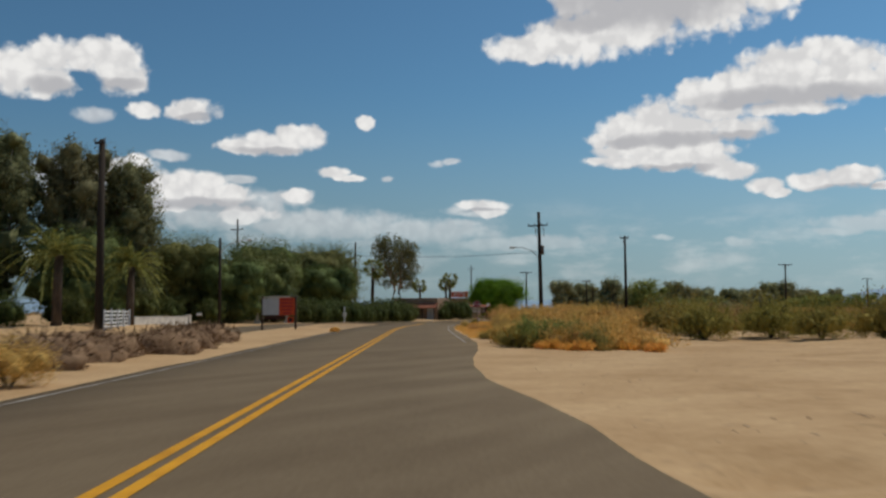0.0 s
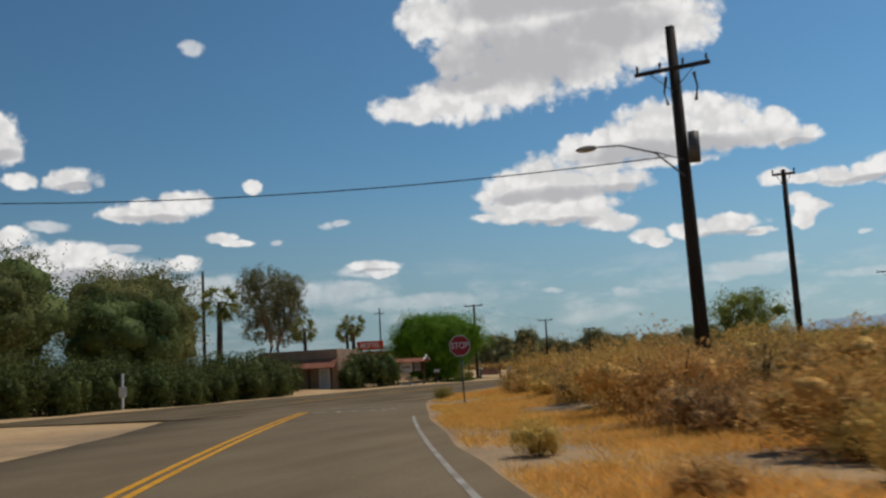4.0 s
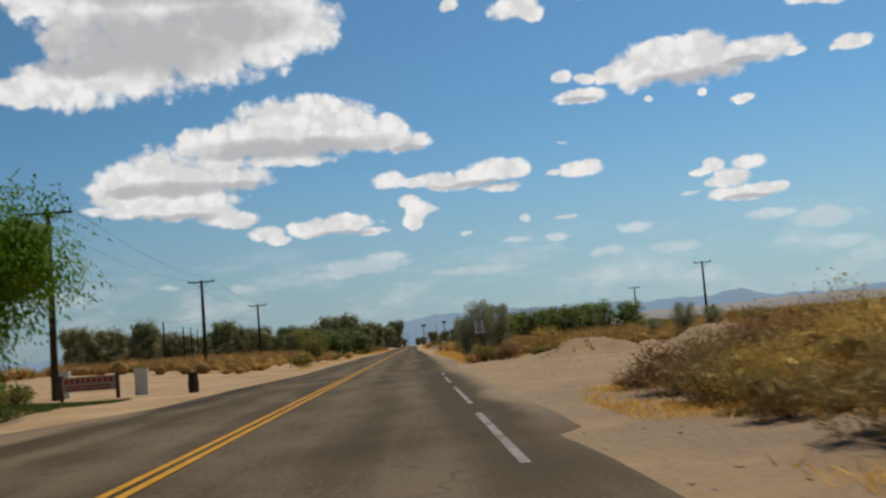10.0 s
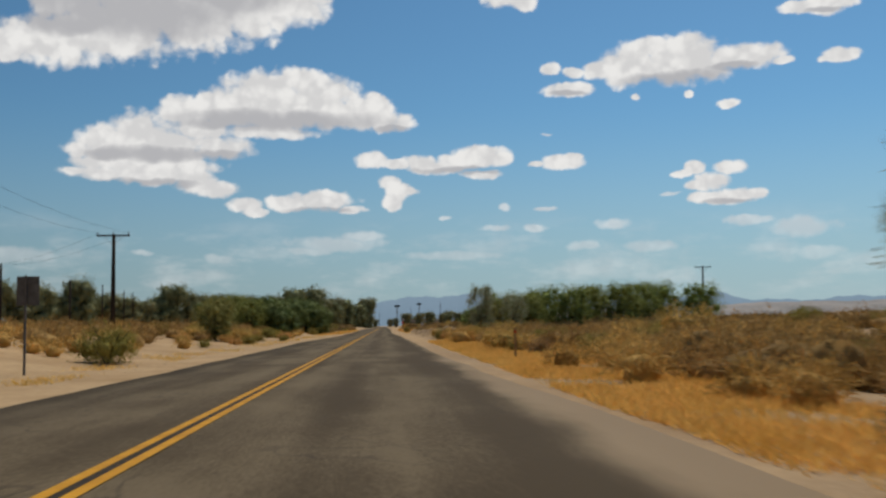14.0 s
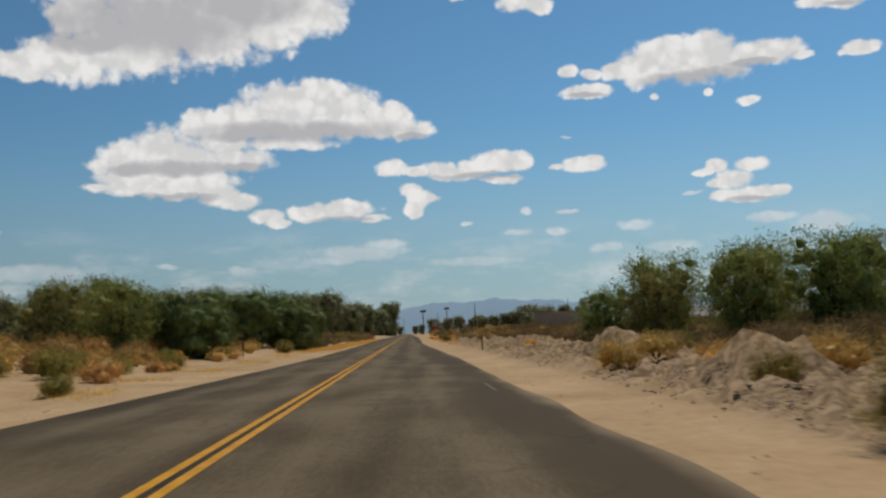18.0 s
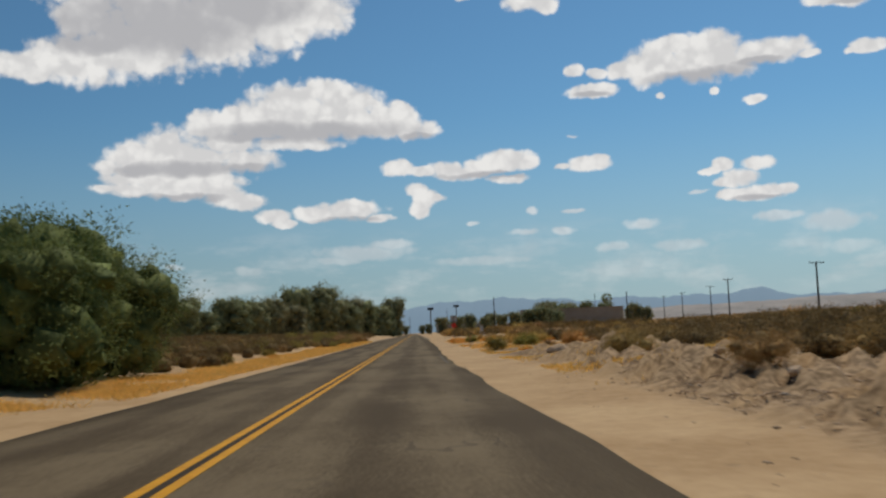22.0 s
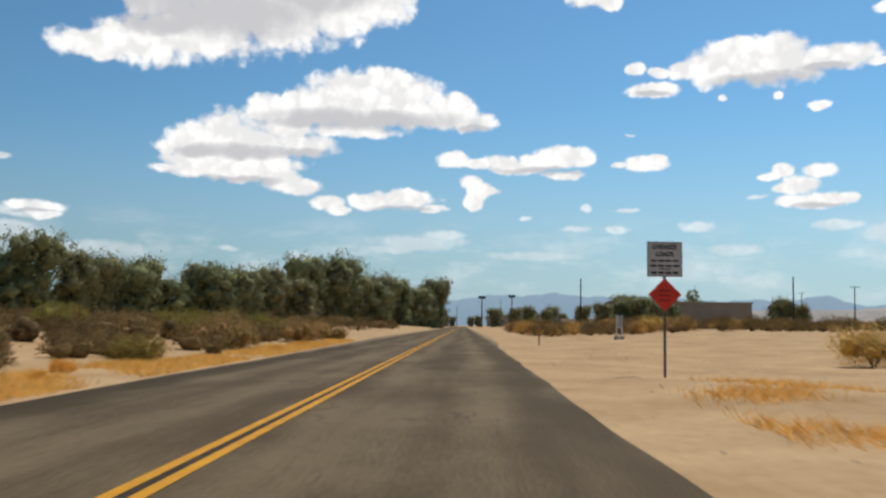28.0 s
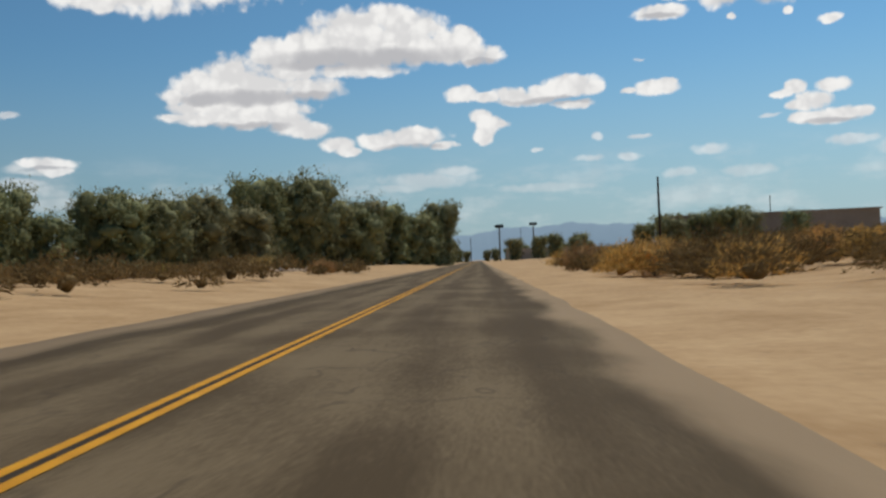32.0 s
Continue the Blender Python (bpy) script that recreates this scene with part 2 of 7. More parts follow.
    def billows(p, scale):
        n = node("ShaderNodeTexVoronoi")
        n.inputs["Scale"].default_value = scale
        links.new(p, n.inputs["Vector"])
        return m("SUBTRACT", 0.42, n.outputs["Distance"])

    def ramp(v, lo, hi):
        n = node("ShaderNodeMapRange")
        n.interpolation_type = "SMOOTHSTEP"
        links.new(v, n.inputs["Value"])
        n.inputs["From Min"].default_value = lo
        n.inputs["From Max"].default_value = hi
        return n.outputs["Result"]

    bent = vm("ADD", vm("ADD", flat, wobble(0.5, 0.5, 1.0)).outputs[0], wobble(1.7, 0.3, 1.5)).outputs[0]
    knobs = m("ADD", m("MULTIPLY", billows(bent, 0.8), 0.75), m("MULTIPLY", billows(bent, 1.9), 0.45))
    fray = m("SUBTRACT", noise_of(bent, 1.0, 4.0, 0.52).outputs["Fac"], 0.5)
    ragged = m("ADD", m("ADD", field(bent, puffs, 0.12), knobs), m("MULTIPLY", fray, 1.5))
    lint = m("SUBTRACT", noise_of(bent, 4.2, 4.0, 0.55).outputs["Fac"], 0.5)
    ragged = m("ADD", ragged, m("MULTIPLY", lint, 0.45))
    cover = ramp(ragged, -0.55, 0.35)
    scraps = m("ADD", field(bent, wisps, 0.12), m("MULTIPLY", fray, 2.6))
    cover = m("MAXIMUM", cover, m("MULTIPLY", ramp(scraps, -0.6, 0.9), 0.62))
    # clouds low over the horizon fade into the haze
    cover = m("MULTIPLY", cover, ramp(el, 0.5, 7.0))
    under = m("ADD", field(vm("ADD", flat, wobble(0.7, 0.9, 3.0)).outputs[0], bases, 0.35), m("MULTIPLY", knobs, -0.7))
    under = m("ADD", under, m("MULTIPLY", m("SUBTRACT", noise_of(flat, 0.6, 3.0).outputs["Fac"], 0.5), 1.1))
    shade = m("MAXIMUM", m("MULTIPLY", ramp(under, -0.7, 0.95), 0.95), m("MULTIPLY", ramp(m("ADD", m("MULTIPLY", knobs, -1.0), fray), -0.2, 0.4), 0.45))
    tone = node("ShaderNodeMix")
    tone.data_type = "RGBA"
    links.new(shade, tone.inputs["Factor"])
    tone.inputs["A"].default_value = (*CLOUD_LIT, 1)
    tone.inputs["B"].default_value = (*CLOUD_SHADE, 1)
    # thin broken cloud low over the horizon
    thin = noise_of(vm("MULTIPLY", flat, (0.35, 1.0, 0.0)).outputs[0], 0.55, 6.0, 0.6)
    veil = m("MULTIPLY", m("MULTIPLY", ramp(thin.outputs["Fac"], 0.44, 0.68), ramp(el, 0.8, 2.6)), m("MULTIPLY", ramp(el, 7.0, 3.5), 0.32))
    cover = m("MAXIMUM", cover, veil)
    mix = node("ShaderNodeMix")
    mix.data_type = "RGBA"
    links.new(cover, mix.inputs["Factor"])
    sunward = vm("DOT_PRODUCT", vm("NORMALIZE", vm("MULTIPLY", coord.outputs["Generated"], (1.0, 1.0, 0.0)).outputs[0]).outputs[0], (math.sin(radians(SUN_AZ)), math.cos(radians(SUN_AZ)), 0.0)).outputs["Value"]
    clear = vm("MULTIPLY", sky.outputs[0], SKY_TINT).outputs[0]
    haze = node("ShaderNodeMix")
    haze.data_type = "RGBA"
    links.new(m("MULTIPLY", ramp(el, 13.0, -1.0), 0.85), haze.inputs["Factor"])
    links.new(clear, haze.inputs["A"])
    dim = node("ShaderNodeVectorMath", operation="SCALE")
    dim.inputs[0].default_value = HAZE
    links.new(m("MULTIPLY_ADD", m("MAXIMUM", sunward, 0.0), 0.42, 0.62), dim.inputs["Scale"])
    links.new(dim.outputs[0], haze.inputs["B"])
    # the clear sky brightens towards the sun's side
    glow = m("MULTIPLY_ADD", m("POWER", m("MAXIMUM", sunward, 0.0), 1.5), 0.36, 0.80)
    scaled = node("ShaderNodeVectorMath", operation="SCALE")
    links.new(haze.outputs["Result"], scaled.inputs[0])
    links.new(glow, scaled.inputs["Scale"])
    links.new(scaled.outputs[0], mix.inputs["A"])
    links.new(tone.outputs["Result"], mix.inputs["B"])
    back = node("ShaderNodeBackground")
    links.new(mix.outputs["Result"], back.inputs["Color"])
    back.inputs["Strength"].default_value = SKY_STRENGTH
    out = node("ShaderNodeOutputWorld")
    links.new(back.outputs[0], out.inputs["Surface"])


SKY_STRENGTH = 0.10
SKY_AIR, SKY_DUST, SKY_OZONE = 1.0, 0.25, 3.0
SKY_TINT = (0.475, 0.71, 0.775)
HAZE = (3.05, 4.05, 4.65)
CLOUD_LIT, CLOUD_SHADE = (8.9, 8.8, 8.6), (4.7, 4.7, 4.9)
build_world()

sun = new("sun", bpy.data.lights.new("sun", "SUN"))
sun.data.energy, sun.data.angle, sun.data.color = 2.85, radians(0.6), (1.0, 0.94, 0.84)
to_sun = Vector((math.sin(radians(SUN_AZ)) * math.cos(radians(SUN_EL)), math.cos(radians(SUN_AZ)) * math.cos(radians(SUN_EL)), math.sin(radians(SUN_EL))))
sun.matrix_world = look(to_sun * 100, (0, 0, 0))


# ---------------------------------------------------------------- materials
def material(name, low, high, scale=3.0, rough=0.9, bump=0.2, bump_scale=None, metal=0.0, fine=None, stretch=(1, 1, 1), island=0.0, spec=0.1, per_object=0.0, translucent=0.0):
    """A surface of two tones mixed by coarse and fine noise, with grain; island and per_object vary single pieces."""
    mat = bpy.data.materials.new(name)
    mat.use_nodes = True
    nt = mat.node_tree
    nodes, links = nt.nodes, nt.links
    bsdf = nodes["Principled BSDF"]
    coord = nodes.new("ShaderNodeTexCoord")
    mapping = nodes.new("ShaderNodeMapping")
    mapping.inputs["Scale"].default_value = stretch
    links.new(coord.outputs["Object"], mapping.inputs["Vector"])

    def noise_tex(s, detail):
        n = nodes.new("ShaderNodeTexNoise")
        n.inputs["Scale"].default_value = s
        n.inputs["Detail"].default_value = detail
        n.inputs["Roughness"].default_value = 0.62
        links.new(mapping.outputs[0], n.inputs["Vector"])
        return n.outputs["Fac"]

    coarse, grain = noise_tex(scale, 4.0), noise_tex(fine or scale * 9, 3.0)
    add = nodes.new("ShaderNodeMath")
    add.operation = "MULTIPLY_ADD"
    links.new(grain, add.inputs[0])
    add.inputs[1].default_value = 0.5
    links.new(coarse, add.inputs[2])
    ramp = nodes.new("ShaderNodeMapRange")
    links.new(add.outputs[0], ramp.inputs["Value"])
    ramp.inputs["From Min"].default_value, ramp.inputs["From Max"].default_value = 0.5, 1.0
    mix = nodes.new("ShaderNodeMix")
    mix.data_type = "RGBA"
    links.new(ramp.outputs[0], mix.inputs["Factor"])
    mix.inputs["A"].default_value, mix.inputs["B"].default_value = (*low, 1), (*high, 1)
    colour = mix.outputs["Result"]
    if island or per_object:
        hsv = nodes.new("ShaderNodeHueSaturation")
        links.new(colour, hsv.inputs["Color"])
        vary = nodes.new("ShaderNodeMapRange")
        amount = island or per_object
        if island:
            geo = nodes.new("ShaderNodeNewGeometry")
            links.new(geo.outputs["Random Per Island"], vary.inputs["Value"])
        else:
            info = nodes.new("ShaderNodeObjectInfo")
            links.new(info.outputs["Random"], vary.inputs["Value"])
        vary.inputs["To Min"].default_value, vary.inputs["To Max"].default_value = 1 - amount, 1 + amount
        links.new(vary.outputs[0], hsv.inputs["Value"])
        colour = hsv.outputs[0]
        if island and per_object:
            info = nodes.new("ShaderNodeObjectInfo")
            hue = nodes.new("ShaderNodeMapRange")
            links.new(info.outputs["Random"], hue.inputs["Value"])
            hue.inputs["To Min"].default_value, hue.inputs["To Max"].default_value = 0.5 - per_object * 0.12, 0.5 + per_object * 0.12
            links.new(hue.outputs[0], hsv.inputs["Hue"])
    links.new(colour, bsdf.inputs["Base Color"])
    bsdf.inputs["Roughness"].default_value, bsdf.inputs["Metallic"].default_value = rough, metal
    bsdf.inputs["Specular IOR Level"].default_value = spec
    if bump:
        b = nodes.new("ShaderNodeBump")
        b.inputs["Strength"].default_value = bump
        b.inputs["Distance"].default_value = 0.02
        links.new(noise_tex(bump_scale or scale * 12, 3.0), b.inputs["Height"])
        links.new(b.outputs[0], bsdf.inputs["Normal"])
    if translucent:
        tr = nodes.new("ShaderNodeBsdfTranslucent")
        links.new(colour, tr.inputs["Color"])
        ms = nodes.new("ShaderNodeMixShader")
        ms.inputs[0].default_value = translucent
        links.new(bsdf.outputs[0], ms.inputs[1])
        links.new(tr.outputs[0], ms.inputs[2])
        links.new(ms.outputs[0], nodes["Material Output"].inputs["Surface"])
    return mat


def road_material(name, low, high, worn):
    """Asphalt: grain, long streaks, wheel-polished bands, cracks and sand blown in from the verge."""
    mat = bpy.data.materials.new(name)
    mat.use_nodes = True
    nt = mat.node_tree
    nodes, links = nt.nodes, nt.links
    bsdf = nodes["Principled BSDF"]
    coord = nodes.new("ShaderNodeTexCoord")

    def tex(scale, detail, stretch):
        mp = nodes.new("ShaderNodeMapping")
        mp.inputs["Scale"].default_value = stretch
        links.new(coord.outputs["Object"], mp.inputs["Vector"])
        n = nodes.new("ShaderNodeTexNoise")
        n.inputs["Scale"].default_value, n.inputs["Detail"].default_value = scale, detail
        links.new(mp.outputs[0], n.inputs["Vector"])
        return n.outputs["Fac"]

    def m(op, a, b_, c=None):
        n = nodes.new("ShaderNodeMath")
        n.operation = op
        for i, s in enumerate((a, b_, c)):
            if s is None:
                continue
            if isinstance(s, (int, float)):
                n.inputs[i].default_value = s
            else:
                links.new(s, n.inputs[i])
        return n.outputs[0]

    def ramp(v, lo, hi, a=0.0, c=1.0):
        n = nodes.new("ShaderNodeMapRange")
        n.interpolation_type = "SMOOTHSTEP"
        links.new(v, n.inputs["Value"])
        n.inputs["From Min"].default_value, n.inputs["From Max"].default_value = lo, hi
        n.inputs["To Min"].default_value, n.inputs["To Max"].default_value = a, c
        return n.outputs[0]

    streak, blotch, grain = tex(0.9, 3, (1.4, 0.07, 1)), tex(0.5, 6, (1, 0.45, 1)), tex(26, 2, (1, 1, 1))
    f_ = m("ADD", m("MULTIPLY", streak, 0.45), m("MULTIPLY", blotch, 0.55))
    f_ = m("ADD", f_, m("MULTIPLY", m("SUBTRACT", grain, 0.5), 0.5))
    if worn:
        sep = nodes.new("ShaderNodeSeparateXYZ")
        links.new(coord.outputs["Object"], sep.inputs[0])
        x = m("ADD", sep.outputs[0], m("MULTIPLY", m("SUBTRACT", tex(0.2, 2, (1, 0.3, 1)), 0.5), 0.9))
        # pale wheel tracks, dark seal towards the edges
        tracks = m("SINE", m("MULTIPLY", x, 3.1), 0.0)
        f_ = m("ADD", f_, m("MULTIPLY", tracks, 0.05))
        edge = m("ABSOLUTE", m("ADD", x, 0.4), 0.0)
        f_ = m("SUBTRACT", f_, m("MULTIPLY", ramp(edge, 2.6, 3.6, 0.0, 0.09), ramp(sep.outputs[1], 40.0, 60.0)))
    mix = nodes.new("ShaderNodeMix")
    mix.data_type = "RGBA"
    links.new(ramp(f_, 0.34, 0.66), mix.inputs["Factor"])
    mix.inputs["A"].default_value, mix.inputs["B"].default_value = (*low, 1), (*high, 1)
    colour = mix.outputs["Result"]
    if worn:
        vor = nodes.new("ShaderNodeTexVoronoi")
        vor.feature = "DISTANCE_TO_EDGE"
        mp = nodes.new("ShaderNodeMapping")
        mp.inputs["Scale"].default_value = (0.45, 0.3, 1)
        links.new(coord.outputs["Object"], mp.inputs["Vector"])
        add = nodes.new("ShaderNodeVectorMath")
        wob = nodes.new("ShaderNodeTexNoise")
        wob.inputs["Scale"].default_value = 2.0
        links.new(mp.outputs[0], wob.inputs["Vector"])
        links.new(mp.outputs[0], add.inputs[0])
        links.new(wob.outputs["Color"], add.inputs[1])
        links.new(add.outputs[0], vor.inputs["Vector"])
        vor.inputs["Scale"].default_value = 1.0
        crack = m("MULTIPLY", ramp(vor.outputs["Distance"], 0.004, 0.02, 1.0, 0.0), ramp(blotch, 0.45, 0.62))
        dark = nodes.new("ShaderNodeMix")
        dark.data_type = "RGBA"
        links.new(m("MULTIPLY", crack, 0.4), dark.inputs["Factor"])
        links.new(colour, dark.inputs["A"])
        dark.inputs["B"].default_value = (0.03, 0.025, 0.02, 1)
        dust = nodes.new("ShaderNodeMix")
        dust.data_type = "RGBA"
        drift = ramp(m("ADD", edge, m("MULTIPLY", tex(0.8, 4, (1, 0.25, 1)), 1.6)), 5.0, 5.8, 0.0, 0.8)
        links.new(m("MULTIPLY", drift, ramp(sep.outputs[1], 48.0, 66.0)), dust.inputs["Factor"])
        links.new(dark.outputs["Result"], dust.inputs["A"])
        dust.inputs["B"].default_value = (0.34, 0.24, 0.143, 1)
        colour = dust.outputs["Result"]
    links.new(colour, bsdf.inputs["Base Color"])
    bsdf.inputs["Roughness"].default_value = 0.85
    bsdf.inputs["Specular IOR Level"].default_value = 0.06
    bp = nodes.new("ShaderNodeBump")
    bp.inputs["Strength"].default_value, bp.inputs["Distance"].default_value = 0.3, 0.01
    links.new(grain, bp.inputs["Height"])
    links.new(bp.outputs[0], bsdf.inputs["Normal"])
    return mat


def ground_material():
    """Pale sand, turning to grey-brown gravelly dirt on the right of the first stretch and over the dirt bank."""
    mat = material("sand", (0.355, 0.214, 0.097), (0.56, 0.375, 0.197), 0.3, bump=0.7, bump_scale=7, fine=4)
    nt = mat.node_tree
    nodes, links = nt.nodes, nt.links
    bsdf = nodes["Principled BSDF"]
    pale = bsdf.inputs["Base Color"].links[0].from_socket
    coord = nodes.new("ShaderNodeTexCoord")
    sep = nodes.new("ShaderNodeSeparateXYZ")
    links.new(coord.outputs["Object"], sep.inputs[0])

    def tex(scale, detail):
        n = nodes.new("ShaderNodeTexNoise")
        n.inputs["Scale"].default_value, n.inputs["Detail"].default_value = scale, detail
        links.new(coord.outputs["Object"], n.inputs["Vector"])
        return n.outputs["Fac"]

    def math_(op, p, q):
        n = nodes.new("ShaderNodeMath")
        n.operation = op
        for i, v in enumerate((p, q)):
            if isinstance(v, (int, float)):
                n.inputs[i].default_value = v
            else:
                links.new(v, n.inputs[i])
        return n.outputs[0]

    def step(v, lo, hi):
        n = nodes.new("ShaderNodeMapRange")
        n.interpolation_type = "SMOOTHSTEP"
        links.new(v, n.inputs["Value"])
        n.inputs["From Min"].default_value, n.inputs["From Max"].default_value = lo, hi
        return n.outputs[0]

    def mix_(f_, p, q):
        n = nodes.new("ShaderNodeMix")
        n.data_type = "RGBA"
        links.new(f_, n.inputs["Factor"])
        for key, v in (("A", p), ("B", q)):
            if isinstance(v, tuple):
                n.inputs[key].default_value = (*v, 1)
            else:
                links.new(v, n.inputs[key])
        return n.outputs["Result"]

    wander = math_("MULTIPLY", math_("SUBTRACT", tex(0.15, 3), 0.5), 24.0)
    x, y = math_("ADD", sep.outputs[0], math_("MULTIPLY", wander, 0.12)), math_("ADD", sep.outputs[1], wander)
    zone = math_("MULTIPLY", math_("MULTIPLY", math_("MULTIPLY", step(x, 2.0, 6.0), step(x, 60.0, 24.0)), step(y, -22.0, -10.0)), math_("MULTIPLY", step(y, 188.0, 150.0), math_("MAXIMUM", step(y, 78.0, 62.0), 0.55)))
    bank = math_("MULTIPLY", math_("MULTIPLY", step(x, 5.6, 7.2), step(y, 172.0, 182.0)), step(y, 310.0, 300.0))
    gravel = mix_(step(tex(14.0, 5), 0.25, 0.75), (0.225, 0.145, 0.08), (0.36, 0.25, 0.15))
    both = mix_(math_("MULTIPLY", zone, step(tex(0.5, 4), 0.2, 0.55)), pale, gravel)
    crumbs = mix_(step(tex(5.5, 6), 0.34, 0.66), (0.15, 0.092, 0.046), (0.40, 0.27, 0.15))
    both = mix_(math_("MULTIPLY", bank, step(tex(0.7, 4), 0.15, 0.5)), both, crumbs)
    # small dark chips and stains
    both = mix_(math_("MULTIPLY", step(tex(3.2, 5), 0.62, 0.74), 0.35), both, (0.15, 0.10, 0.06))
    links.new(both, bsdf.inputs["Base Color"])
    return mat


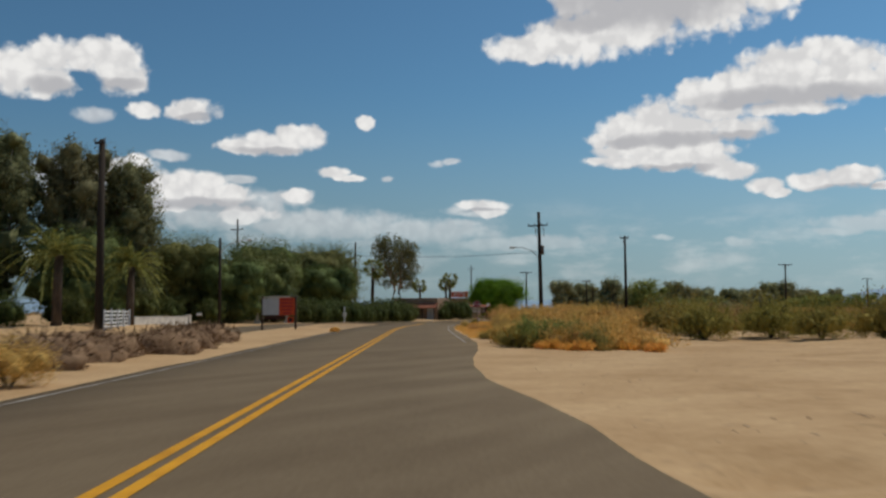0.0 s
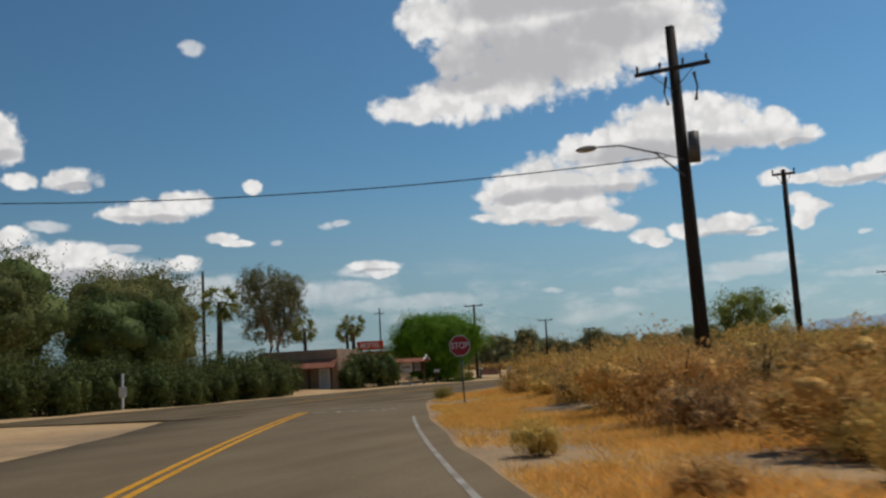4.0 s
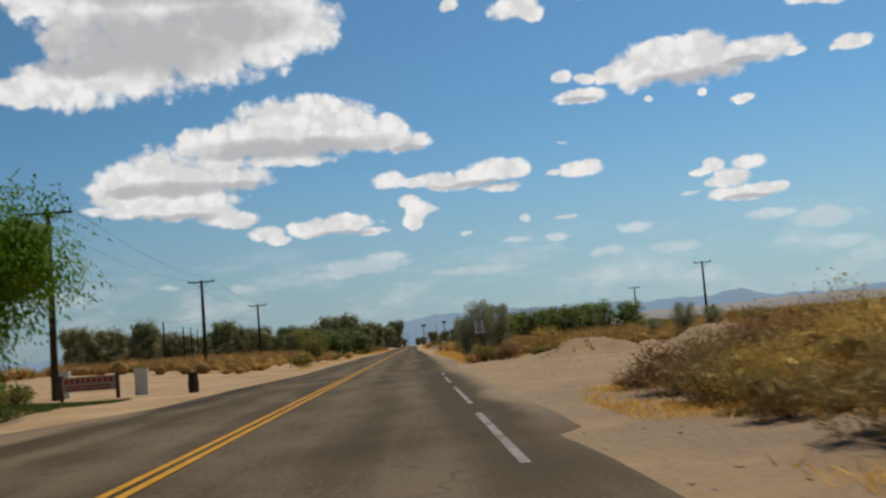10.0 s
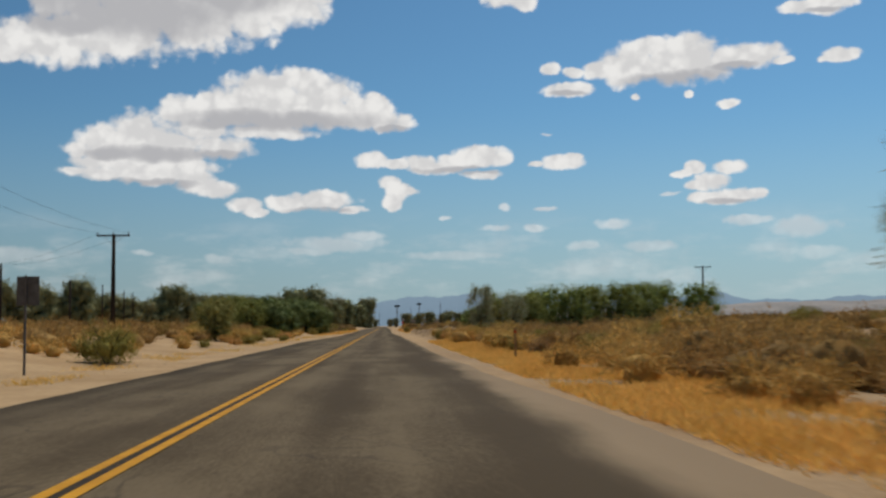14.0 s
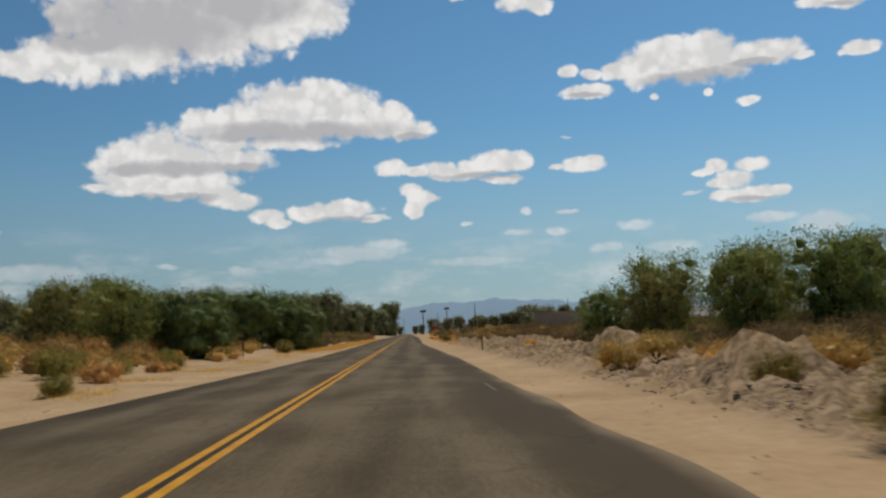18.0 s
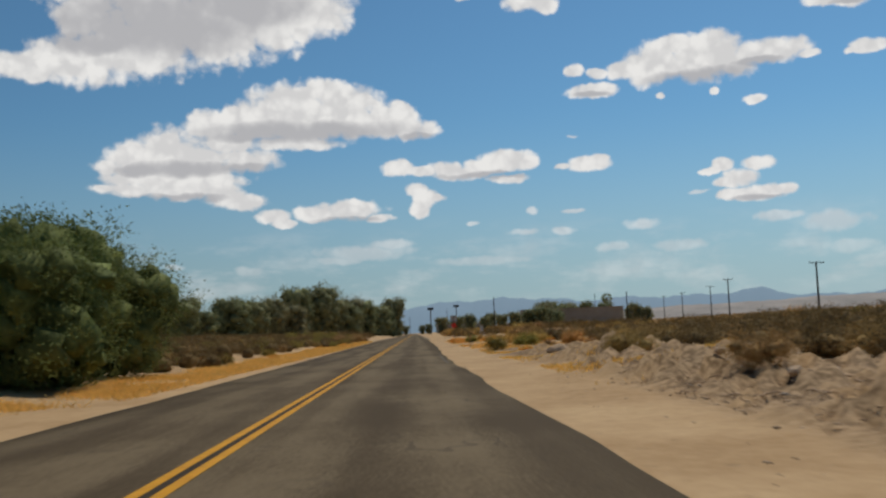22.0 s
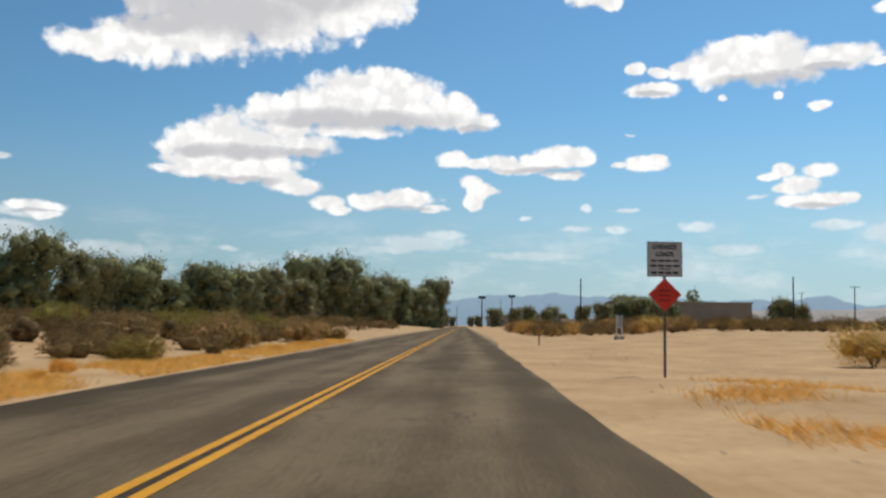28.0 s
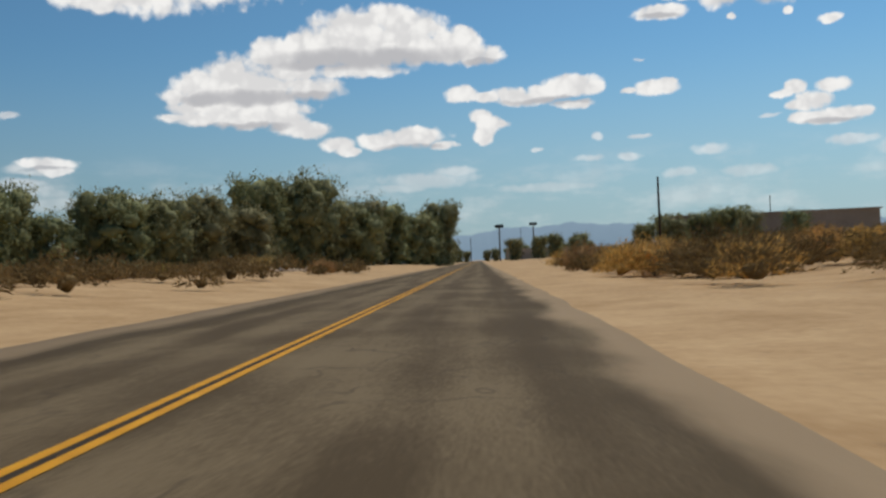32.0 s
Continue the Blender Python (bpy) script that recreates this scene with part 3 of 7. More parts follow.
M = {
    "sand": ground_material(),
    "asphalt": road_material("asphalt", (0.080, 0.055, 0.029), (0.180, 0.131, 0.074), True),
    "patched_asphalt": road_material("patched_asphalt", (0.088, 0.063, 0.037), (0.185, 0.137, 0.083), False),
    "smooth_asphalt": road_material("smooth_asphalt", (0.135, 0.096, 0.056), (0.185, 0.136, 0.081), False),
    "yellow_paint": material("yellow_paint", (0.46, 0.2, 0.012), (0.72, 0.345, 0.022), 2.0, rough=0.7, bump=0.1, fine=20),
    "dark_seam": material("dark_seam", (0.02, 0.015, 0.01), (0.075, 0.052, 0.03), 3.0, rough=0.8, bump=0.1, fine=20),
    "bark": material("bark", (0.05, 0.035, 0.025), (0.16, 0.12, 0.085), 4, bump=0.8, stretch=(1, 1, 0.25)),
    "pale_bark": material("pale_bark", (0.2, 0.15, 0.11), (0.45, 0.38, 0.3), 3, bump=0.4, stretch=(1, 1, 0.3)),
    "pole_wood": material("pole_wood", (0.028, 0.022, 0.018), (0.07, 0.055, 0.042), 3, bump=0.5, stretch=(1, 1, 0.15)),
    "leaf_gum": material("leaf_gum", (0.091, 0.099, 0.042), (0.255, 0.248, 0.116), 0.7, bump=0, island=0.35, per_object=0.2, rough=0.7, translucent=0.3),
    "leaf_pepper": material("leaf_pepper", (0.074, 0.156, 0.007), (0.209, 0.358, 0.023), 0.6, bump=0, island=0.35, rough=0.6, translucent=0.35),
    "leaf_mesquite": material("leaf_mesquite", (0.146, 0.171, 0.043), (0.401, 0.401, 0.110), 0.7, bump=0, island=0.35, per_object=0.3, rough=0.7, translucent=0.3),
    "leaf_thick": material("leaf_thick", (0.077, 0.098, 0.028), (0.266, 0.287, 0.091), 0.5, fine=2.0, bump=0, island=0.3, per_object=0.2, rough=0.7, translucent=0.25),
    "leaf_hedge": material("leaf_hedge", (0.045, 0.06, 0.016), (0.14, 0.16, 0.045), 0.8, bump=0, island=0.4, per_object=0.2, rough=0.6, translucent=0.25),
    "leaf_palm": material("leaf_palm", (0.11, 0.13, 0.03), (0.36, 0.35, 0.10), 1.0, bump=0, island=0.35, rough=0.6, translucent=0.25),
    "brush_tan": material("brush_tan", (0.482, 0.286, 0.078), (0.840, 0.549, 0.185), 0.9, bump=0, island=0.3, per_object=0.12, translucent=0.25),
    "brush_brown": material("brush_brown", (0.31, 0.19, 0.075), (0.57, 0.375, 0.155), 0.9, bump=0, island=0.3, per_object=0.12, translucent=0.2),
    "brush_olive": material("brush_olive", (0.216, 0.184, 0.041), (0.450, 0.360, 0.099), 0.9, bump=0, island=0.3, per_object=0.12, translucent=0.25),
    "thicket_gold": material("thicket_gold", (0.403, 0.235, 0.062), (0.829, 0.532, 0.168), 0.3, fine=1.2, bump=0, island=0.3, translucent=0.25),
    "thicket_brown": material("thicket_brown", (0.241, 0.138, 0.046), (0.575, 0.351, 0.121), 0.3, fine=1.2, bump=0, island=0.3, translucent=0.25),
    "leaf_tamarisk": material("leaf_tamarisk", (0.144, 0.152, 0.068), (0.382, 0.373, 0.186), 0.12, fine=0.6, bump=0, island=0.16, per_object=0.2, rough=0.7, translucent=0.25),
    "dark_dirt": material("dark_dirt", (0.12, 0.07, 0.038), (0.3, 0.19, 0.11), 1.4, fine=9, bump=0.8, bump_scale=9),
    "worn_paint": material("worn_paint", (0.08, 0.06, 0.04), (0.20, 0.165, 0.125), 1.1, fine=9, rough=0.8, bump=0.1),
    "warehouse_wall": material("warehouse_wall", (0.28, 0.24, 0.20), (0.36, 0.31, 0.26), 0.3, bump=0.05),
    "faded_paint": material("faded_paint", (0.15, 0.12, 0.09), (0.42, 0.38, 0.32), 1.3, fine=8, rough=0.8, bump=0.1),
    "litter": material("litter", (0.25, 0.36, 0.5), (0.8, 0.8, 0.8), 9.0, rough=0.5, bump=0.1),
    "thicket_drab": material("thicket_drab", (0.114, 0.077, 0.033), (0.317, 0.211, 0.088), 0.3, fine=1.2, bump=0, island=0.3, translucent=0.25),
    "leaf_round": material("leaf_round", (0.070, 0.088, 0.026), (0.222, 0.234, 0.077), 0.3, fine=1.5, bump=0, island=0.25, per_object=0.3, rough=0.7, translucent=0.25),
    "leaf_wispy": material("leaf_wispy", (0.22, 0.22, 0.115), (0.46, 0.445, 0.26), 0.7, bump=0, island=0.3, rough=0.7, translucent=0.35),
    "dry_grass": material("dry_grass", (0.70, 0.37, 0.07), (0.97, 0.59, 0.17), 0.8, bump=0, island=0.25, per_object=0.06, translucent=0.45),
    "lawn": material("lawn", (0.05, 0.1, 0.015), (0.14, 0.2, 0.04), 2, bump=0, island=0.3),
    "rubble": material("rubble", (0.32, 0.22, 0.14), (0.56, 0.415, 0.28), 1.6, bump=0.6, island=0.3),
    "clod": material("clod", (0.30, 0.20, 0.12), (0.54, 0.385, 0.25), 1.6, bump=0.6, island=0.25),
    "sign_red": material("sign_red", (0.28, 0.018, 0.022), (0.36, 0.03, 0.03), 2, rough=0.45, bump=0.02, spec=0.35),
    "sign_white": material("sign_white", (0.6, 0.6, 0.58), (0.76, 0.76, 0.74), 2, rough=0.5, bump=0.02, spec=0.35),
    "sign_grey": material("sign_grey", (0.46, 0.46, 0.44), (0.64, 0.63, 0.6), 3, rough=0.6, bump=0.05),
    "sign_black": material("sign_black", (0.012, 0.012, 0.012), (0.03, 0.03, 0.03), 4, rough=0.6, bump=0.02),
    "orange_red": material("orange_red", (0.6, 0.03, 0.015), (0.85, 0.07, 0.03), 2, rough=0.5, bump=0.02, spec=0.35),
    "orange_panel": material("orange_panel", (0.5, 0.06, 0.025), (0.66, 0.11, 0.04), 2, rough=0.55, bump=0.02),
    "steel": material("steel", (0.1, 0.09, 0.08), (0.2, 0.18, 0.16), 5, rough=0.6, bump=0.1, metal=0.5),
    "wire": material("wire", (0.02, 0.02, 0.02), (0.04, 0.04, 0.04), 5, bump=0),
    "stucco": material("stucco", (0.5, 0.45, 0.38), (0.72, 0.67, 0.58), 1.5, bump=0.3),
    "adobe": material("adobe", (0.3, 0.19, 0.12), (0.46, 0.31, 0.21), 1.2, bump=0.3),
    "roof_red": material("roof_red", (0.22, 0.08, 0.05), (0.4, 0.17, 0.1), 1.5, bump=0.4),
    "dark_wood": material("dark_wood", (0.04, 0.025, 0.02), (0.1, 0.065, 0.045), 3, bump=0.3),
    "brown_panel": material("brown_panel", (0.06, 0.03, 0.022), (0.11, 0.055, 0.04), 3, bump=0.1),
    "stake_wood": material("stake_wood", (0.3, 0.17, 0.07), (0.5, 0.32, 0.15), 3, bump=0.3),
    "concrete": material("concrete", (0.3, 0.27, 0.23), (0.5, 0.46, 0.4), 2, bump=0.3),
    # blue-grey of distant haze painted into the base colour
    "hazed_hill": material("hazed_hill", (0.17, 0.235, 0.30), (0.23, 0.30, 0.365), 0.004, bump=0, fine=0.03),
    "far_sand": material("far_sand", (0.15, 0.125, 0.10), (0.42, 0.34, 0.27), 0.012, bump=0, fine=0.08, stretch=(1, 1, 8)),
    "building_tan": material("building_tan", (0.3, 0.26, 0.22), (0.42, 0.37, 0.31), 0.3, bump=0.05),
    "glass_dark": material("glass_dark", (0.015, 0.018, 0.02), (0.03, 0.035, 0.04), 1, rough=0.1, bump=0, spec=0.6),
}




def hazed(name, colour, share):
    """Air light over a far backdrop, painted as a glow mixed into its material."""
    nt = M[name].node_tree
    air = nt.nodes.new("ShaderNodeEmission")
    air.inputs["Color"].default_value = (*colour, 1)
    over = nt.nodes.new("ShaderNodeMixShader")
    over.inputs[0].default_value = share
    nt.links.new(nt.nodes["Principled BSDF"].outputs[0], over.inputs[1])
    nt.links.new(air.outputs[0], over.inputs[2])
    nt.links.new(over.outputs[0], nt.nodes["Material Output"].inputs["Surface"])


# haze put in as emission: mostly glow on the hills, less on the slope
hazed("hazed_hill", (0.235, 0.33, 0.42), 0.75)
hazed("far_sand", (0.36, 0.37, 0.38), 0.35)


# ---------------------------------------------------------------- tools
def part(name, bm, mat, parent=None, label="", smooth=False):
    """Links a bmesh as one mesh object, under a thing or part if given."""
    me = bpy.data.meshes.new(name)
    bm.to_mesh(me)
    bm.free()
    return part_mesh(name, me, mat, parent, label, smooth)


def part_mesh(name, me, mat, parent=None, label="", smooth=False):
    me.materials.append(M[mat])
    if smooth:
        me.polygons.foreach_set("use_smooth", [True] * len(me.polygons))
    ob = new(name, me)
    if parent is not None:
        ob.parent = parent
    if label:
        ob["label"] = label
    return ob


def thing(name, label, category, x=0.0, y=0.0, z=0.0, turn=0.0, group="", kind="", scale=1.0):
    ob = new(name)
    ob.empty_display_size = 0.2
    ob.matrix_basis = pose(x, y, z, 0, 0, turn) @ Matrix.Scale(scale, 4)
    return tagged(ob, label, category, group, kind)


def box(bm, cx, cy, cz, sx, sy, sz, turn=0.0, bevel=0.0):
    made = bmesh.ops.create_cube(bm, size=1.0, matrix=pose(cx, cy, cz, 0, 0, turn) @ Matrix.Diagonal((sx, sy, sz, 1)))
    if bevel:
        edges = list({e for v in made["verts"] for e in v.link_edges})
        bmesh.ops.bevel(bm, geom=edges, offset=bevel, segments=2, affect="EDGES")


def tube(bm, points, radii, sides=8):
    """A tapered tube along points."""
    rings = []
    for i, p in enumerate(points):
        a, b = Vector(points[max(i - 1, 0)]), Vector(points[min(i + 1, len(points) - 1)])
        q = (b - a).to_track_quat("Z", "Y")
        rings.append([bm.verts.new(Vector(p) + q @ Vector((math.cos(k * math.tau / sides) * radii[i], math.sin(k * math.tau / sides) * radii[i], 0))) for k in range(sides)])
    for r, s in zip(rings, rings[1:]):
        for k in range(sides):
            bm.faces.new((r[k], r[(k + 1) % sides], s[(k + 1) % sides], s[k]))
    bm.faces.new(rings[0][::-1])
    bm.faces.new(rings[-1])


def mesh_from(name, verts, faces):
    """A mesh from arrays of vertices and of equal-sided faces."""
    me = bpy.data.meshes.new(name)
    n, k = faces.shape
    me.vertices.add(len(verts))
    me.vertices.foreach_set("co", np.asarray(verts, np.float32).ravel())
    me.loops.add(n * k)
    me.loops.foreach_set("vertex_index", faces.astype(np.int32).ravel())
    me.polygons.add(n)
    me.polygons.foreach_set("loop_start", np.arange(0, n * k, k, dtype=np.int32))
    me.update(calc_edges=True)
    me.validate()
    return me


def blade_arrays(at, along, half_width, rng, facing=None):
    n = len(at)
    side = np.cross(along, rng.normal(size=(n, 3)) if facing is None else facing)
    side /= np.linalg.norm(side, axis=1)[:, None] + 1e-9
    side *= np.broadcast_to(np.asarray(half_width, float), (n,)).reshape(-1, 1)
    v = np.empty((n, 4, 3))
    v[:, 0], v[:, 1], v[:, 2], v[:, 3] = at, at + along * 0.45 + side, at + along, at + along * 0.45 - side
    q = np.arange(n * 4).reshape(n, 4)
    return v.reshape(-1, 3), np.concatenate([q[:, [0, 1, 2]], q[:, [0, 2, 3]]])


def twig_arrays(at, along, half_width, rng, facing=None):
    """One slim triangle for each twig."""
    n = len(at)
    side = np.cross(along, rng.normal(size=(n, 3)) if facing is None else facing)
    side /= np.linalg.norm(side, axis=1)[:, None] + 1e-9
    side *= np.broadcast_to(np.asarray(half_width, float), (n,)).reshape(-1, 1)
    v = np.stack([at - side, at + side, at + along], 1)
    return v.reshape(-1, 3), np.arange(n * 3).reshape(n, 3)


def blades(name, at, along, half_width, rng):
    """Leaves: one slim diamond for each place, along its vector."""
    return mesh_from(name, *blade_arrays(at, along, half_width, rng))


def ball_arrays(level):
    bm = bmesh.new()
    bmesh.ops.create_icosphere(bm, subdivisions=level, radius=1.0)
    v = np.array([q.co[:] for q in bm.verts])
    f_ = np.array([[q.index for q in face.verts] for face in bm.faces])
    bm.free()
    return v, f_


BALL = {0: ball_arrays(1), 1: ball_arrays(2), 2: ball_arrays(3)}


def unit(rng, n):
    d = rng.normal(size=(n, 3))
    return d / np.linalg.norm(d, axis=1)[:, None]


# ---------------------------------------------------------------- ground
def swell(x, y):
    """Broad unevenness of the open ground."""
    return 0.10 * np.sin(x * 0.23 + 1.3 * np.sin(y * 0.07)) + 0.08 * np.sin(y * 0.19 + x * 0.05) + 0.05 * np.sin(x * 0.71 + y * 0.53)


D1 = np.array([-0.4515, 0.8923])  # heading of the side road
N1 = np.array([0.8923, 0.4515])   # to its right
O1 = np.array([50.2, -85.6])      # a point on its yellow line
YELLOW = -0.38                    # x of the main road's yellow line
EAST, WEST = 4.3, -5.0            # edges of the main road, for its crown


def mouth(y):
    """East edge of the asphalt where the side road runs in."""
    return np.interp(y, [-22, -15.8, 0.5, 5.6, 11.4, 18.2, 24, 30, 38, 55], [22.2, 19.6, 12.8, 10.6, 8.7, 7.0, 5.9, 5.2, 4.8, 4.3])


def east_edge(y):
    """East edge of the main road's asphalt; the sand creeps over it by turns."""
    far = np.interp(y, [55, 92, 102, 114, 128, 145, 170, 225, 260, 280, 300, 330, 380, 412, 422, 456], [4.75, 4.7, 5.1, 5.2, 4.7, 4.35, 4.25, 4.05, 3.6, 3.35, 3.35, 3.7, 3.9, 4.05, 4.5, 4.9])
    return np.where(np.asarray(y) < 55, mouth(y), far)


def west_edge(y):
    return np.interp(y, [58, 72, 84, 102, 128, 165, 186, 215, 234, 285, 340, 400, 424, 450], [-8.2, -5.0, -4.9, -4.0, -4.2, -4.4, -4.7, -4.0, -3.75, -4.05, -4.6, -5.2, -5.7, -6.3])


def side_right(w):
    """Right edge of the side road's asphalt, sanded over by the dirt lot."""
    return np.interp(w, [-60, 0, 4, 7, 12, 20, 28, 34], [4.2, 4.05, 3.9, 3.7, 3.25, 3.4, 4.0, 4.25])


def bend(w):
    """The side road swings to its right as it runs in."""
    return 0.0013 * np.clip(np.asarray(w, float) - 60, 0, 50) ** 2


def off_roads(x, y):
    """Distance outside the asphalt, negative on it."""
    main = np.maximum(np.maximum(x - east_edge(y), west_edge(y) - x), 2.0 - y)
    u = (x - O1[0]) * N1[0] + (y - O1[1]) * N1[1]
    w = (x - O1[0]) * D1[0] + (y - O1[1]) * D1[1]
    lane = np.maximum(np.maximum(u + 9.5, -14.5 - u), w - 104)
    r = u - bend(w)
    side = np.maximum(np.maximum(r - side_right(w), -3.9 - r), w - 104)
    mouth_in = np.maximum(np.maximum(x - mouth(y), -21 - y), np.maximum(y - 4, -x))
    return np.minimum(np.minimum(main, lane), np.minimum(side, np.where(x > 3, mouth_in, 99.0)))


def bump_at(x, y, cx, cy, rx, ry, h, turn=0.0):
    c, s = math.cos(radians(turn)), math.sin(radians(turn))
    u, v = ((x - cx) * c + (y - cy) * s) / rx, (-(x - cx) * s + (y - cy) * c) / ry
    return h * np.exp(-(u * u + v * v) * 1.4)


PIT = (54.2, -82.3)


def height(x, y):
    x, y = np.asarray(x, float), np.asarray(y, float)
    d = off_roads(x, y)
    ease = np.clip((d - 0.6) / 4.0, 0, 1)
    ease = ease * ease * (3 - 2 * ease)
    z = swell(x, y) * ease
    # the scrub on the right stands on a low rise
    z = z + (bump_at(x, y, 27, -6, 9, 30, 0.45, 26) + bump_at(x, y, 18, 38, 9, 26, 0.35)) * ease
    # a shallow pit in the dirt lot
    z = z + bump_at(x, y, PIT[0], PIT[1], 1.0, 0.7, -0.34, 25)
    # left bank beyond the last house
    z = z + 0.8 * np.clip((-x - 8) / 10, 0, 1) * np.clip((y - 90) / 30, 0, 1) * np.clip((800 - y) / 50, 0, 1)
    z = z + 7.0 * np.clip((x - 90) / 260, 0, 1) * np.clip((y - 60) / 200, 0, 1)
    z = z + 0.9 * np.clip((x - 14) / 25, 0, 1) * np.clip((y - 40) / 60, 0, 1)
    # dirt thrown up along the right verge
    lump = 0.65 + 0.35 * np.sin(y * 0.55 + 2 * np.sin(x * 0.9)) + 0.3 * np.sin(y * 1.31 + x)
    ridge = np.clip(1 - np.abs(x - 8.7) / 2.4, 0, 1) ** 0.8 * np.clip((y - 174) / 9, 0, 1) * np.clip((306 - y) / 12, 0, 1)
    pile = 0.7 + 0.6 * np.sin(y * 0.31 + 1.7 * np.sin(y * 0.13))
    z = z + np.where(y < 262, 0.68, 0.5) * ridge * np.clip(lump, 0.25, 1.1) * np.clip(pile, 0.5, 1.1)
    mound = np.clip(1 - np.abs(y - 97) / 4.5, 0, 1) * np.clip((x - 9) / 2, 0, 1) * np.clip((26 - x) / 6, 0, 1)
    z = z + 0.8 * mound * np.clip(lump, 0.3, 1.2)
    return z - 0.025 * np.clip(1 - (d - 0.9) / 1.2, 0, 1)


def ground_z(x, y):
    return float(height(np.array([x]), np.array([y]))[0])


def build_ground():
    near_x = np.concatenate([np.arange(-40, -12, 1.4), np.arange(-12, -7, 0.8), np.arange(-7, -3, 0.4), np.arange(-3, 2.6, 0.8), np.arange(2.6, 12, 0.33), np.arange(12, 40, 1.0), np.arange(40, 72, 0.7)])
    far = np.array([12, 30, 60, 110, 200, 350, 600, 1000, 1700, 2800, 4200], float)
    xs = np.concatenate([(-40 - far)[::-1], near_x, 72 + far])
    ys = np.concatenate([(-125 - far)[::-1], np.arange(-125, 120, 0.75), np.arange(120, 172, 0.9), np.arange(172, 310, 0.5), np.arange(310, 470, 0.9), np.arange(470, 760, 4.0), 760 + far])
    gx, gy = np.meshgrid(xs, ys)
    rng = np.random.default_rng(3)
    gz = height(gx, gy)
    d = off_roads(gx, gy)
    rough = np.clip((d - 0.3) / 1.5, 0, 1) * np.where((gx > -41) & (gx < 72), 1, 0)
    crumble = np.clip((gx - 6.2) / 0.8, 0, 1) * (gx < 12) * (gy > 176) * (gy < 288)
    gz = gz + 0.11 * crumble * np.sin(gx * 2.3 + 3 * np.sin(gy * 0.7)) * np.sin(gy * 1.9 + 2 * np.sin(gx * 1.3))
    gz = gz + rng.normal(size=gz.shape) * (0.014 + 0.15 * crumble + 0.04 * ((gx > 9) & (gx < 26) & (gy > 93) & (gy < 101))) * rough
    n, k = gx.shape
    idx = np.arange(n * k).reshape(n, k)
    faces = np.stack([idx[:-1, :-1], idx[:-1, 1:], idx[1:, 1:], idx[1:, :-1]], -1).reshape(-1, 4)
    me = mesh_from("ground", np.stack([gx, gy, gz], -1).reshape(-1, 3), faces)
    ob = part_mesh("ground", me, "sand", smooth=True)
    return tagged(ob, "pale sandy desert ground with gravel and tyre tracks", "ground", kind="structure")


build_ground()


def strip(name, label, category, mat, left, right, ys, lift, place=None, ragged=0.0, seed=1):
    """A road strip from y to y between two edges, with a skirt that gives it thickness."""
    rng = np.random.default_rng(seed)
    n = len(ys)
    soft = np.hanning(9)
    jl, jr = (np.convolve(rng.normal(size=n + 8), soft, "valid") * ragged * 0.4 for _ in range(2))
    lx = np.array([left(y) if callable(left) else left for y in ys]) + jl
    rx = np.array([right(y) if callable(right) else right for y in ys]) + jr
    cols = []
    for f_, dz in ((0, -0.07), (0, 0.0), (0.25, 0.015), (0.5, 0.03), (0.75, 0.015), (1, 0.0), (1, -0.07)):
        cols.append(np.stack([lx + (rx - lx) * f_ + (0.03 if (f_ == 1 and dz < 0) else -0.03 if (f_ == 0 and dz < 0) else 0), ys, np.full(n, lift + dz)], -1))
    v = np.stack(cols, 1)
    if place is not None:
        v = place(v)
    idx = np.arange(n * 7).reshape(n, 7)
    faces = np.stack([idx[:-1, :-1], idx[:-1, 1:], idx[1:, 1:], idx[1:, :-1]], -1).reshape(-1, 4)
    ob = part_mesh(name, mesh_from(name, v.reshape(-1, 3), faces), mat)
    return tagged(ob, label, category, kind="structure")


def side_place(v):
    """From (right, along) of the side road to the world."""
    p = O1 + (v[..., 0:1] + bend(v[..., 1:2])) * N1 + v[..., 1:2] * D1
    return np.concatenate([p, v[..., 2:3]], -1)


def lane_place(v):
    """The same for the straight lane beside it."""
    p = O1 + v[..., 0:1] * N1 + v[..., 1:2] * D1
    return np.concatenate([p, v[..., 2:3]], -1)


def apron_left(y):
    """Where the mouth meets the side road's left edge."""
    s = (y - O1[1]) / D1[1]
    return max(3.0, O1[0] + s * D1[0] - 3.0)


strip("road", "worn grey asphalt main road with tyre-polished lanes", "road", "asphalt", lambda y: float(west_edge(y)), lambda y: float(east_edge(y)), np.arange(2, 1500, 0.8), 0.0, ragged=0.05)
strip("road_mouth", "patched grey asphalt where the side road runs in", "road", "patched_asphalt", apron_left, lambda y: float(mouth(y)), np.arange(-21, 4, 0.7), -0.004, ragged=0.04, seed=5)
strip("frontage_lane", "sandy worn asphalt lane along the properties", "road", "patched_asphalt", -14.5, -9.5, np.arange(-40, 106, 0.8), -0.01, place=lane_place, ragged=0.15, seed=6)
strip("side_road", "smooth grey asphalt side road joining at an angle", "road", "smooth_asphalt", -3.9, lambda w: float(side_right(w)), np.arange(-60, 106, 0.8), 0.006, place=side_place, ragged=0.05, seed=2)


